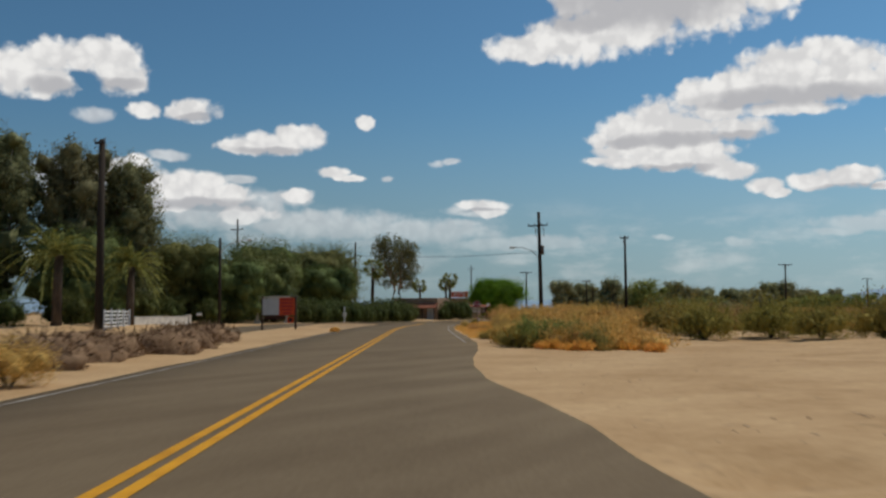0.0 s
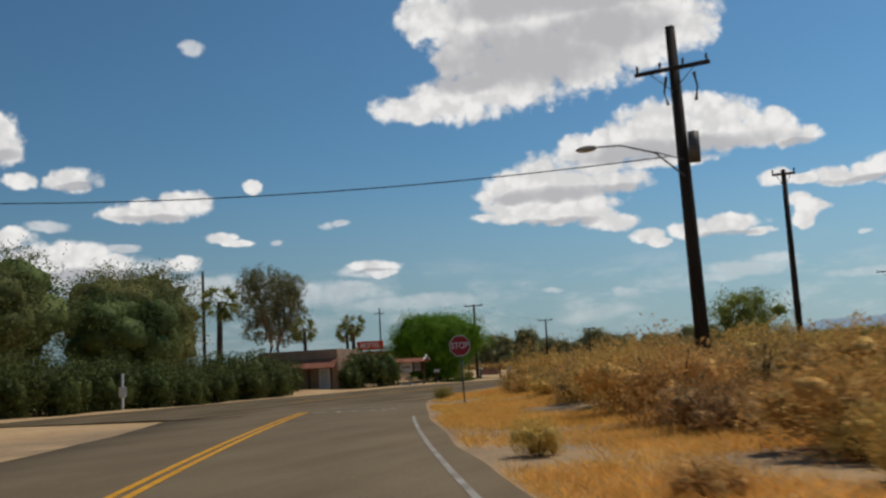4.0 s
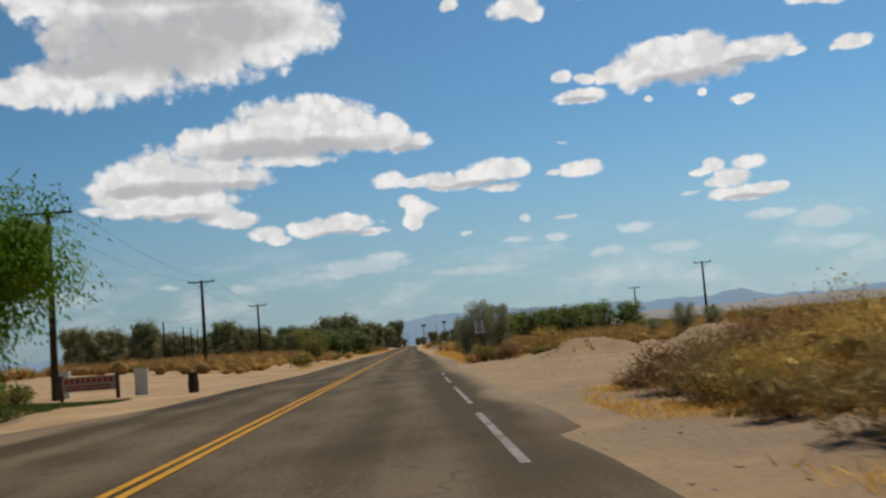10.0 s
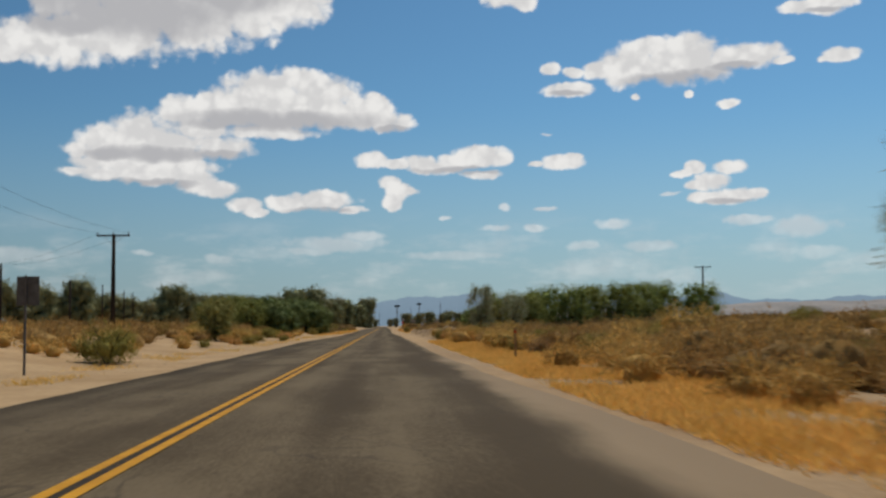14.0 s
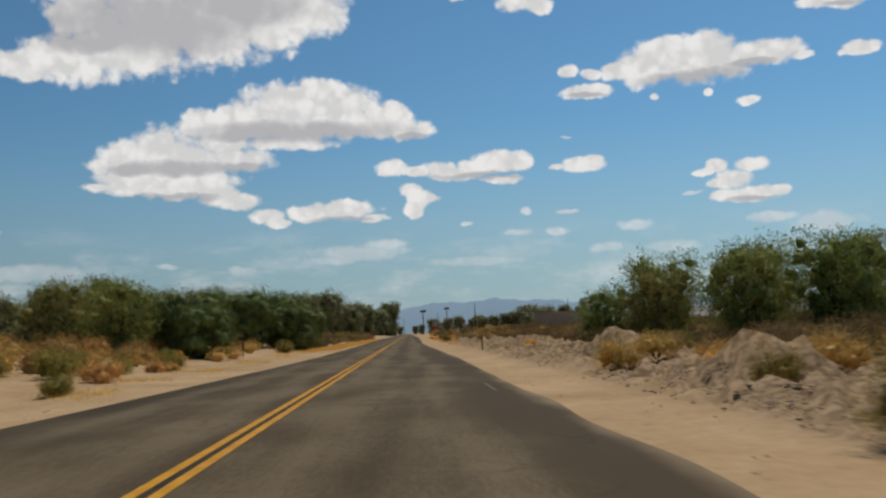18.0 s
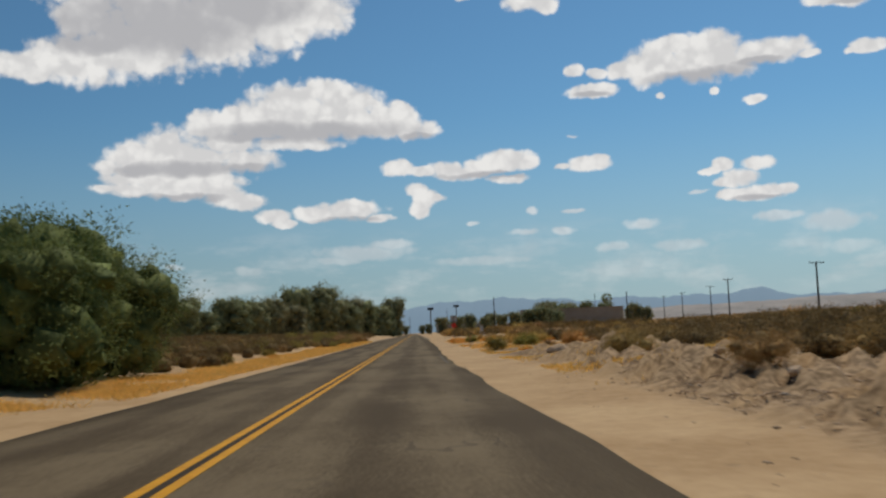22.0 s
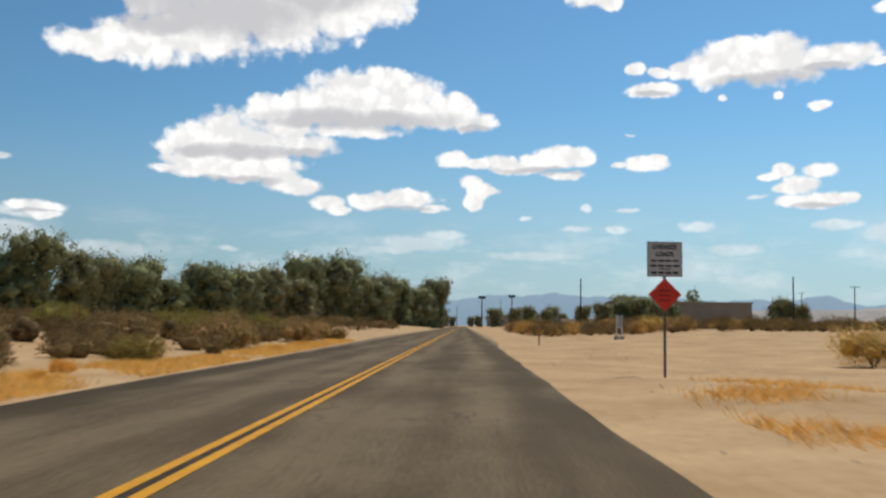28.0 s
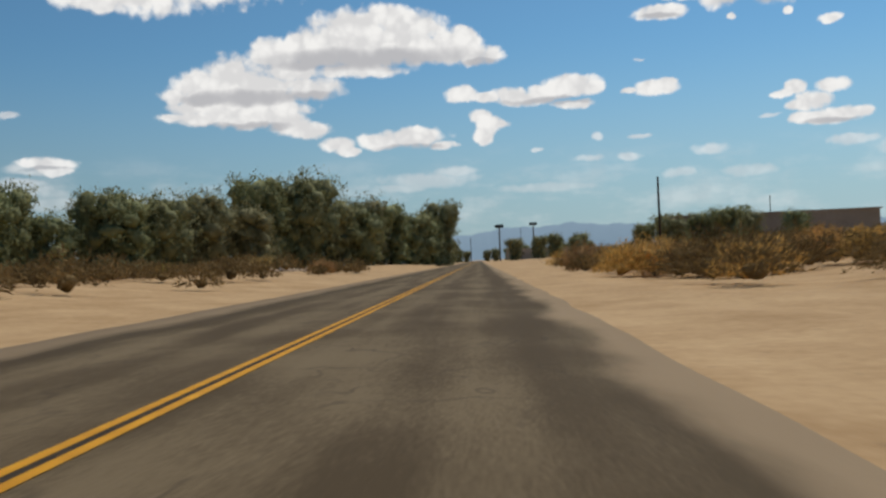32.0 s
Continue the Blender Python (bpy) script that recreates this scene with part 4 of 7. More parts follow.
def painted(name, mat, pieces, place=None, lift=0.0):
    """Paint on the road: pieces of (left, right, start, end), cut fine enough to follow the crown."""
    vs, fs = [], []
    for l, r, a, b in pieces:
        ys = np.linspace(a, b, max(2, int((b - a) / 1.5)))
        base = len(vs)
        for y in ys:
            for x in (l, r):
                c = (x - WEST) / (EAST - WEST) if place is None else (x + 3.9) / 8.0
                vs.append((x, y, lift + 0.03 * (1 - abs(2 * min(max(c, 0), 1) - 1)) + 0.006))
        for i in range(len(ys) - 1):
            q = base + 2 * i
            fs.append((q, q + 1, q + 3, q + 2))
    v = np.array(vs)
    if place is not None:
        v = place(v)
    return part_mesh(name, mesh_from(name, v, np.array(fs)), mat)


tagged(painted("centre_line", "yellow_paint", [(YELLOW - 0.17, YELLOW - 0.05, 17, 1300), (YELLOW + 0.05, YELLOW + 0.17, 17, 1300)]), "double yellow centre line, sun-worn paint", "road marking", kind="structure")
tagged(painted("centre_seam", "dark_seam", [(YELLOW - 0.045, YELLOW + 0.045, 60, 1300)], lift=-0.002), "dark tarred seam between the yellow lines", "road marking", kind="structure")
tagged(painted("side_centre_line", "yellow_paint", [(-0.17, -0.05, -60, 99), (0.05, 0.17, -60, 99)], side_place, 0.006), "double yellow centre line of the side road", "road marking", kind="structure")

# ---------------------------------------------------------------- plants
def crown_mesh(name, seed, lobes, leaves, leaf=0.35, width=0.06, droop=0.0, shell=0.5, core=0.0, level=1, twigs_only=False):
    """Leaves in lobes: (x, y, z, rx, ry, rz) each, round an uneven inner mass of wood and shade."""
    rng = np.random.default_rng(seed)
    vol = np.array([l[3] * l[4] + l[4] * l[5] + l[3] * l[5] for l in lobes])
    at, along, face, vs, fs, base = [], [], [], [], [], 0
    bv, bf = BALL[level]
    for l, share in zip(lobes, vol / vol.sum()):
        n = max(20, int(leaves * share))
        size = np.array(l[3:6])
        ph = rng.random(3) * 6.28
        bumps = lambda d: 1 + 0.16 * np.sin(d[:, 0] * 5 + ph[0]) * np.sin(d[:, 1] * 5 + ph[1]) + 0.13 * np.sin(d[:, 2] * 7 + ph[2] + d[:, 0] * 4)
        if core:
            vs.append(bv * (core * bumps(bv) * (1 + 0.2 * rng.normal(size=len(bv))))[:, None] * size + np.array(l[:3]))
            fs.append(bf + base)
            base += len(bv)
        twigs = max(6, n // 10)
        d = unit(rng, twigs)
        r = (shell + (1.08 - shell) * rng.random(twigs) ** 0.7) * bumps(d)
        tips = d * r[:, None] * size + np.array(l[:3])
        pick = rng.integers(0, twigs, n)
        at.append(tips[pick] + rng.normal(size=(n, 3)) * 0.13 * size.min())
        a = unit(rng, n) + 0.6 * d[pick]
        a[:, 2] -= droop
        a /= np.linalg.norm(a, axis=1)[:, None]
        face.append(d[pick] + 0.28 * rng.normal(size=(n, 3)))
        along.append(a * (leaf * (0.5 + 0.8 * rng.random(n)))[:, None])
    at, along = np.concatenate(at), np.concatenate(along)
    make = twig_arrays if twigs_only else blade_arrays
    lv, lf = make(at, along, width * (0.7 + 0.6 * rng.random(len(at))), rng, np.concatenate(face))
    vs.append(lv)
    fs.append(lf + base)
    v = np.concatenate(vs)
    v[:, 2] = np.maximum(v[:, 2], 0.02)
    return mesh_from(name, v, np.concatenate(fs))


def limbs(bm, rng, foot, top, radius, ends):
    """A trunk from foot to top and limbs from it to the lobes' middles."""
    foot, top = Vector(foot), Vector(top)
    bend = Vector((rng.normal() * 0.12, rng.normal() * 0.12, 0)) * (top - foot).length
    mid = (foot + top) / 2 + bend
    tube(bm, [foot - Vector((0, 0, 0.15)), foot + (mid - foot) * 0.15, mid, top], [radius * 1.35, radius, radius * 0.8, radius * 0.55], 8)
    for e in ends:
        e = Vector(e)
        start = mid + (top - mid) * rng.random()
        q = (start + e) / 2 + Vector((rng.normal() * 0.2, rng.normal() * 0.2, 0.15))
        tube(bm, [start, q, e], [radius * 0.42, radius * 0.27, radius * 0.08], 6)


def make_tree(name, label, category, seed, height_, spread, trunk, leaf_mat, bark, leaves, lobes_n, low=0.35, leaf=0.4, width=0.07, droop=0.0, lean=0.0, fat=0.28, shell=0.3, core=0.0, fine=False):
    """A tree at the origin: trunk with limbs and a crown of leaf lobes."""
    rng = np.random.default_rng(seed)
    root = thing(name, label, category)
    lobes = []
    for i in range(lobes_n):
        a, f_ = i * 2.4 + rng.random() * 0.7, (i + 0.5) / lobes_n
        z = height_ * (low + (0.95 - low) * f_)
        prof = math.sin(math.pi * min(1, 0.22 + 0.7 * (1 - f_))) ** 0.6
        r = spread * 0.66 * prof * (0.3 + 0.75 * rng.random())
        size = spread * (fat + 0.16 * rng.random()) * (0.7 + 0.5 * prof)
        flat = size * (0.8 + 0.35 * rng.random())
        lobes.append((math.cos(a) * r + lean * f_, math.sin(a) * r, max(min(z, height_ - flat * 0.95), flat * 0.6), size, size, flat))
    bm = bmesh.new()
    limbs(bm, rng, (0, 0, 0), (lean * 0.5, 0, height_ * (low + 0.25)), trunk, [l[:3] for l in lobes])
    part("trunk", bm, bark, root, smooth=True)
    part_mesh("crown", crown_mesh("crown", seed, lobes, leaves, leaf, width, droop, shell, core, twigs_only=fine), leaf_mat, root)
    return root


def make_shrub(name, label, category, seed, radius, tall, mat, leaves, leaf=0.16, width=0.022, up=0.5, twigs_only=True, core=0.0):
    """A rounded dry shrub: stems from one root and a dome of fine twigs."""
    rng = np.random.default_rng(seed)
    root = thing(name, label, category)
    bm = bmesh.new()
    for i in range(7):
        a = rng.random() * math.tau
        r = radius * (0.25 + 0.5 * rng.random())
        e = Vector((math.cos(a) * r, math.sin(a) * r, tall * (0.45 + 0.3 * rng.random())))
        tube(bm, [(0, 0, -0.12), e * 0.2, e * 0.5 + Vector((0, 0, 0.05)), e], [0.00005, 0.03 * radius, 0.024 * radius, 0.008], 5)
    bmesh.ops.remove_doubles(bm, verts=bm.verts, dist=0.001)
    part("woody_base", bm, "bark", root)
    lobes = [(0, 0, tall * 0.36, radius * 0.72, radius * 0.72, tall * 0.5)]
    for i in range(6):
        a = i * 1.05 + rng.random() * 0.5
        r = radius * (0.42 + 0.2 * rng.random())
        s = radius * (0.32 + 0.2 * rng.random())
        lobes.append((math.cos(a) * r, math.sin(a) * r, tall * (0.25 + 0.3 * rng.random()), s, s, s * 0.85 * tall / radius))
    me = crown_mesh("foliage", seed, lobes, leaves, leaf, width, -up, shell=0.3, core=core, twigs_only=twigs_only)
    part_mesh("foliage", me, mat, root)
    return root


PLACED = set()


def put(src, x, y, scale=1.0, turn=None, z=None, tall=1.0, sink=0.0):
    if turn is None:
        turn = (x * 37 + y * 61) % 360
    zz = (ground_z(x, y) if z is None else z) - sink
    m = pose(x, y, zz, 0, 0, turn) @ Matrix.Diagonal((scale, scale, scale * tall, 1))
    if src.name not in PLACED:
        PLACED.add(src.name)
        src.matrix_basis = m
        return src
    ob = copy_thing(src, m)
    ob.matrix_basis = m
    return ob


# ---------------------------------------------------------------- distance
def ridge(name, label, dist, base, profile, mat, az_from, az_to, seed, rough=1.0):
    """A range of hills as a wall of uneven crest, with a rounded back."""
    azs = np.arange(az_from, az_to, 0.15)
    rng = np.random.default_rng(seed)
    crest = np.array([profile(a) for a in azs])
    for k, amp in ((0.35, 0.16), (0.9, 0.09), (2.6, 0.05), (6.0, 0.025)):
        crest = crest + rough * amp * np.sin(azs * k * 2 + rng.random() * 9) * np.clip(crest, 0, 1)
    rows = []
    for f_, dd in ((-0.3, 0), (0.35, 60), (0.75, 180), (1.0, 330), (0.6, 600)):
        d = dist + dd
        z = base + np.tan(np.radians(np.maximum(crest * f_, -0.6))) * dist
        rows.append(np.stack([-np.sin(np.radians(azs)) * d, 220 + np.cos(np.radians(azs)) * d, z], -1))
    v = np.stack(rows, 0)
    n, k = v.shape[:2]
    idx = np.arange(n * k).reshape(n, k)
    faces = np.stack([idx[:-1, :-1], idx[:-1, 1:], idx[1:, 1:], idx[1:, :-1]], -1).reshape(-1, 4)
    ob = part_mesh(name, mesh_from(name, v.reshape(-1, 3), faces), mat, smooth=True)
    return tagged(ob, label, "hills", kind="structure")


ridge("far_hills", "long range of hills on the horizon, haze painted in blue-grey", 3900, 0, lambda a: float(np.interp(a, [-70, -40, -25, -20.8, -19.2, -17.5, -14.5, -11.3, -9.5, -7.5, -5, -2, 2, 6, 10, 20, 60], [1.2, 1.3, 1.4, 1.4, 1.78, 1.6, 1.72, 1.65, 1.45, 1.85, 2.05, 1.75, 1.35, 0.9, 0.7, 0.9, 0.8])), "hazed_hill", -70, 62, 4, rough=0.6)
ridge("far_slope", "pale tan desert slope rising below the hills", 2300, 0, lambda a: float(np.interp(a, [-70, -40, -25, -16, -11, -8, -6, -4, -2.5], [1.5, 1.45, 1.3, 1.12, 0.86, 0.7, 0.5, 0.2, 0.0])), "far_sand", -70, -2.5, 6, rough=0.25)


def far_brush():
    """The scrub plain away from the road."""
    rng = np.random.default_rng(12)
    n = 7000
    x = rng.uniform(-260, 330, n)
    y = rng.uniform(40, 1250, n)
    keep = ((x > 42) | (x < -44))
    x, y = x[keep], y[keep]
    k = 14
    r = rng.uniform(0.5, 1.3, len(x))
    at = np.repeat(np.stack([x, y, height(x, y) + 0.1], -1), k, 0)
    d = unit(rng, len(at))
    d[:, 2] = np.abs(d[:, 2])
    rr = np.repeat(r, k)[:, None]
    at = at + d * rr * np.array([1.0, 1.0, 0.55]) * rng.random((len(at), 1))
    along = (d * 0.6 + rng.normal(size=d.shape) * 0.5 + np.array([0, 0, 0.4])) * rr * 0.5
    v, f_ = twig_arrays(at, along, 0.3 * rr[:, 0], rng)
    ob = part_mesh("scrub_plain", mesh_from("scrub_plain", v, f_), "brush_brown")
    tagged(ob, "low brown desert scrub over the far plain", "scrub", kind="stuff")


far_brush()


# ---------------------------------------------------------------- trees
GUM = [make_tree("gum_tree", "tall dusty grey-green gum tree with hanging foliage", "tree", 20 + i, 17.0, 4.4, 0.34, "leaf_gum", "pale_bark", 20000, 34, low=0.14, leaf=0.36, width=0.06, droop=0.6, fat=0.24, shell=0.62, fine=True, core=0.58) for i in range(2)]
OPEN_GUM = make_tree("gum_tree", "slender gum tree with open clumps of foliage", "tree", 27, 17.0, 4.6, 0.3, "leaf_gum", "pale_bark", 14000, 24, low=0.35, leaf=0.34, width=0.06, droop=0.5, fat=0.18, shell=0.5, fine=True)
ROUND = [make_tree("broad_tree", "broad dark green desert tree behind the hedge", "tree", 30 + i, 10.0, 6.0, 0.3, "leaf_round", "bark", 26000, 34, low=0.06, leaf=0.26, width=0.055, droop=0.2, fat=0.24, shell=0.62, fine=True, core=0.58) for i in range(2)]
TAMARISK = [make_tree("tamarisk_tree", "tall dusty olive tamarisk in a dense windbreak row", "tree", 40 + i, 17.0, 8.2, 0.4, "leaf_tamarisk", "bark", 8000, 21, low=0.05, leaf=0.5, width=0.21, droop=0.3, fat=0.27, shell=0.58, fine=True, core=0.57) for i in range(3)]
MESQUITE = [make_tree("mesquite_tree", "low spreading green mesquite tree at the roadside", "tree", 50 + i, 5.2, 3.6, 0.16, "leaf_mesquite", "bark", 15000, 36, low=0.02, leaf=0.18, width=0.03, droop=-0.2, fat=0.19, shell=0.4, fine=True, core=0.3) for i in range(3)]
THICK = [make_tree("mesquite_tree", "large dark green mesquite in a dense roadside clump", "tree", 55 + i, 5.4, 4.0, 0.2, "leaf_thick", "bark", 22000, 40, low=0.02, leaf=0.17, width=0.03, droop=-0.1, fat=0.22, shell=0.55, fine=True, core=0.52) for i in range(2)]
PEPPER = make_tree("pepper_tree", "large bright green pepper tree with weeping branches", "tree", 60, 8.4, 5.6, 0.42, "leaf_pepper", "bark", 120000, 54, low=0.2, leaf=0.24, width=0.045, droop=1.5, fat=0.22, shell=0.66, fine=True, core=0.62)
WISPY = [make_tree("palo_verde_tree", "thin grey-green desert tree with wispy upright foliage", "tree", 64 + i, 4.8, 1.9, 0.08, "leaf_wispy", "bark", 17000, 26, low=0.12, leaf=0.13, width=0.016, droop=-0.5, fat=0.15, core=0.0, shell=0.1, fine=True) for i in range(2)]


for i, (x, y, s) in enumerate([(-30, -19, 1.2), (-26, -13, 1.15), (-22, -9, 1.05), (-36, -27, 1.2), (-33, -22, 1.1), (-40, -33, 1.2)]):
    put(GUM[i % 2], x, y, s)
put(OPEN_GUM, -59.8, 117.2, 1.13)
put(OPEN_GUM, -53.0, 114.0, 1.02, turn=140)
for i, (x, y, s) in enumerate([(-23, 1, 1.0), (-19, 11, 0.8), (-34, 31, 1.2), (-29, 24, 1.0), (-38.6, 55, 1.25), (-33, 47, 1.1), (-44, 66, 1.1), (-27, 39, 0.85)]):
    put(ROUND[i % 2], x, y, s)
for i, (x, y, s) in enumerate([(-21, -17, 0.95), (-27, -28, 1.0), (-24, -8, 0.9), (-17, 3, 0.75)]):
    put(ROUND[i % 2], x, y, s)
put(PEPPER, -12.2, 70.2, 0.93, turn=20, tall=0.86)

# the windbreak on the left that closes on the road far ahead
rng_row = random.Random(5)
for i in range(34):
    f_ = i / 33
    x, y = -9.5 - 141 * f_ ** 1.05, 728 - 222 * f_ ** 0.95
    put(TAMARISK[i % 3], x + rng_row.uniform(-2, 2), y + rng_row.uniform(-3, 3), rng_row.uniform(0.9, 1.2) * min(1.0, 0.84 + 0.025 * i), tall=rng_row.uniform(0.78, 1.2))
# trees of the town and plain ahead
for i, (x, y, s) in enumerate([(75, 807, 0.95), (84, 812, 0.9), (92, 816, 0.85), (90, 910, 1.2), (104, 912, 1.1), (118, 914, 1.1), (130, 916, 1.0), (82, 606, 0.55), (86, 604, 0.45), (30, 900, 0.7), (40, 930, 0.8), (52, 950, 0.7), (22, 980, 0.8), (60, 1010, 0.9), (-14, 1000, 0.9), (-30, 1020, 1.0), (42, 640, 0.5), (48, 644, 0.55), (53, 640, 0.6), (58, 646, 0.55), (53, 598, 0.42), (37, 648, 0.45), (-7.5, 1240, 0.6), (-13, 1180, 0.7), (-21, 1150, 0.7), (9, 1230, 0.6), (15, 1200, 0.65), (24, 1180, 0.6), (36, 1190, 0.7), (50, 1200, 0.7), (66, 1190, 0.7), (84, 1180, 0.75), (-12, 960, 0.5), (-18, 930, 0.6)]):
    put(TAMARISK[i % 3], x, y, s * 0.9)
# left of the road
for i, (x, y, s) in enumerate([(-11.2, 276, 1.08), (-14.0, 268, 1.02), (-18, 272, 1.05), (-22, 263, 0.95), (-16, 281, 1.0), (-26, 270, 1.0), (-9.6, 271, 0.85), (-9.2, 277.5, 0.8)]):
    put(THICK[i % 2], x, y, s)
for i, (x, y, s) in enumerate([(-15.2, 232, 0.85), (-20, 236, 0.9), (-11, 181, 0.6), (-18.5, 240, 0.95)]):
    put(MESQUITE[i % 3], x, y, s)
put(THICK[0], -10.6, 233.5, 0.62)
put(THICK[1], -12.6, 236.5, 0.75)
# right of the road
for i, (x, y, s) in enumerate([(13.4, 232, 0.65), (16.2, 229, 0.82), (20, 225, 0.98), (22.5, 231, 1.12), (25.5, 227, 1.1), (29, 231, 1.12), (32, 228, 1.1), (17.5, 234, 1.05), (36, 233, 1.12), (40, 238, 1.15), (45, 236, 1.1), (20, 47.5, 1.1)]):
    put(MESQUITE[(i + 1) % 3], x, y, s)
put(WISPY[0], 7.1, 107.5, 0.8)
put(WISPY[1], 8.3, 108.6, 0.74)
put(WISPY[0], 6.1, 108.0, 0.62, turn=200)
put(WISPY[1], 8.9, 173.2, 0.84)
put(WISPY[0], 11.4, 174.0, 0.7)
put(WISPY[0], 21, 109.5, 0.62, tall=0.85)
put(WISPY[1], 23.2, 110.5, 0.55, tall=0.8)
put(WISPY[1], 19.4, 111, 0.45, tall=0.8)


def make_date_palm(seed):
    rng = np.random.default_rng(seed)
    root = thing("date_palm", "date palm with arching yellow-green fronds", "palm")
    bm = bmesh.new()
    tube(bm, [(0, 0, -0.2), (0.05, 0, 2.5), (0.1, 0.05, 4.9)], [0.4, 0.32, 0.3], 10)
    part("trunk", bm, "bark", root, smooth=True)
    ats, als = [], []
    for i in range(70):
        a, up = rng.random() * math.tau, rng.uniform(-0.5, 1.45)
        ln, sag = rng.uniform(2.6, 3.5), rng.uniform(1.2, 2.1)
        for k in range(34):
            f_ = (k + 1) / 34
            r = ln * math.cos(up) * f_ + 0.25
            z = 5.0 + ln * math.sin(up) * f_ - sag * f_ ** 2.2
            drop = math.sin(up) - 2.2 * sag / ln * f_ ** 1.2
            for side in (-1, 1):
                ats.append((math.cos(a) * r, math.sin(a) * r, z))
                out, wide = 0.30, 0.34 * (1.15 - f_)
                als.append((math.cos(a) * out - side * math.sin(a) * wide, math.sin(a) * out + side * math.cos(a) * wide, drop * out + 0.08))
    part_mesh("crown", blades("crown", np.array(ats), np.array(als), 0.026, rng), "leaf_palm", root)
    return root


def make_fan_palm(seed):
    rng = np.random.default_rng(seed)
    root = thing("fan_palm", "fan palm with a ragged crown over a skirted trunk", "palm")
    bm = bmesh.new()
    tube(bm, [(0, 0, -0.2), (0.1, 0, 4), (0.15, 0.1, 7.2)], [0.32, 0.24, 0.2], 10)
    part("trunk", bm, "bark", root, smooth=True)
    ats, als = [], []
    for i in range(38):
        a, up = rng.random() * math.tau, rng.uniform(-1.1, 1.2)
        d = np.array([math.cos(a) * math.cos(up), math.sin(a) * math.cos(up), math.sin(up)])
        hub = np.array([0.15, 0.1, 7.2]) + d * 0.9
        for k in range(16):
            j = d + rng.normal(size=3) * 0.42
            ats.append(hub)
            als.append(j / np.linalg.norm(j) * rng.uniform(0.7, 1.05) + np.array([0, 0, -0.15]))
    part_mesh("crown", blades("crown", np.array(ats), np.array(als), 0.05, rng), "leaf_palm", root)
    return root


DATE, FAN = make_date_palm(1), make_fan_palm(2)
put(DATE, -12.5, -27.5, 1.25, turn=0)
put(DATE, -10.5, -20.8, 1.08, turn=70)
put(FAN, -27.7, 53.6, 1.2, turn=10)
put(FAN, -19.7, 55.5, 0.78, turn=90)
put(FAN, -35.8, 100.6, 1.12, turn=40)
put(FAN, -37.2, 102, 1.0, turn=130)
put(FAN, 142, 964, 2.6, turn=130)


# ---------------------------------------------------------------- hedge and shrubs
HEDGE = [make_shrub("oleander_bush", "dense dark green oleander bush of a tall hedge", "bush", 70 + i, 1.9, 3.6, "leaf_hedge", 5400, 0.17, 0.043, 0.1, core=0.5) for i in range(2)]
k = 0
for y in np.arange(9.5, 41.5, 1.9):
    for x in (-13.6, -15.6):
        put(HEDGE[k % 2], x + 0.5 * math.sin(y * 1.7), y, 0.92 + 0.12 * math.sin(y * 3.1 + x))
        k += 1
for x, y, s in [(-15.6, 44.6, 0.85), (-17.2, 46.6, 0.8), (-19.5, 47.0, 0.9), (-12.9, 53.0, 1.0), (-13.3, 51.0, 0.82), (-12.0, 54.6, 1.05), (-12.4, 56.6, 0.95), (-14.5, 54, 1.05), (-16, 57, 1.0), (-18.5, 11, 1.0), (-19, 4, 0.9), (-21, 6, 1.1), (-15, -18, 0.9), (-16, -13, 1.0), (-17, -8, 1.0), (-15.5, -23, 0.95), (-18, -28, 1.0), (-20, -33, 1.1), (-15.5, -3, 1.0), (-16, 1, 0.95)]:
    put(HEDGE[k % 2], x, y, s)
    k += 1
GREEN_BALL = make_shrub("clipped_bush", "low rounded green garden bush on the lawn", "bush", 75, 0.8, 1.1, "leaf_mesquite", 2200, 0.12, 0.025, 0.0, twigs_only=False)
for x, y, s in [(-12.6, 77.5, 1.0), (-12.0, 79.5, 0.9), (-13.6, 80.5, 1.1), (-15, 82, 1.0)]:
    put(GREEN_BALL, x, y, s)

SHRUBS = {
    "tan": [make_shrub("saltbush", "dry tan saltbush dome", "bush", 80 + i, 1.25, 1.5, "brush_tan", 5200, 0.085, 0.016, 0.45, core=0.4) for i in range(3)],
    "brown": [make_shrub("burrobush", "dead brown twiggy desert bush", "bush", 84 + i, 1.2, 1.35, "brush_brown", 5200, 0.085, 0.016, 0.5, core=0.38) for i in range(3)],
    "olive": [make_shrub("creosote_bush", "olive green creosote bush", "bush", 88 + i, 1.1, 1.5, "brush_olive", 4200, 0.105, 0.016, 0.3, core=0.36) for i in range(3)],
    "green": [make_shrub("rabbitbrush", "feathery grey-green desert bush at the road bend", "bush", 95, 1.15, 1.5, "leaf_mesquite", 2600, 0.17, 0.018, 0.7)],
    "tuft": [make_shrub("grass_tuft", "golden tuft of dry bunch grass", "grass", 92 + i, 0.62, 0.55, "dry_grass", 1500, 0.2, 0.014, 0.9) for i in range(2)],
}


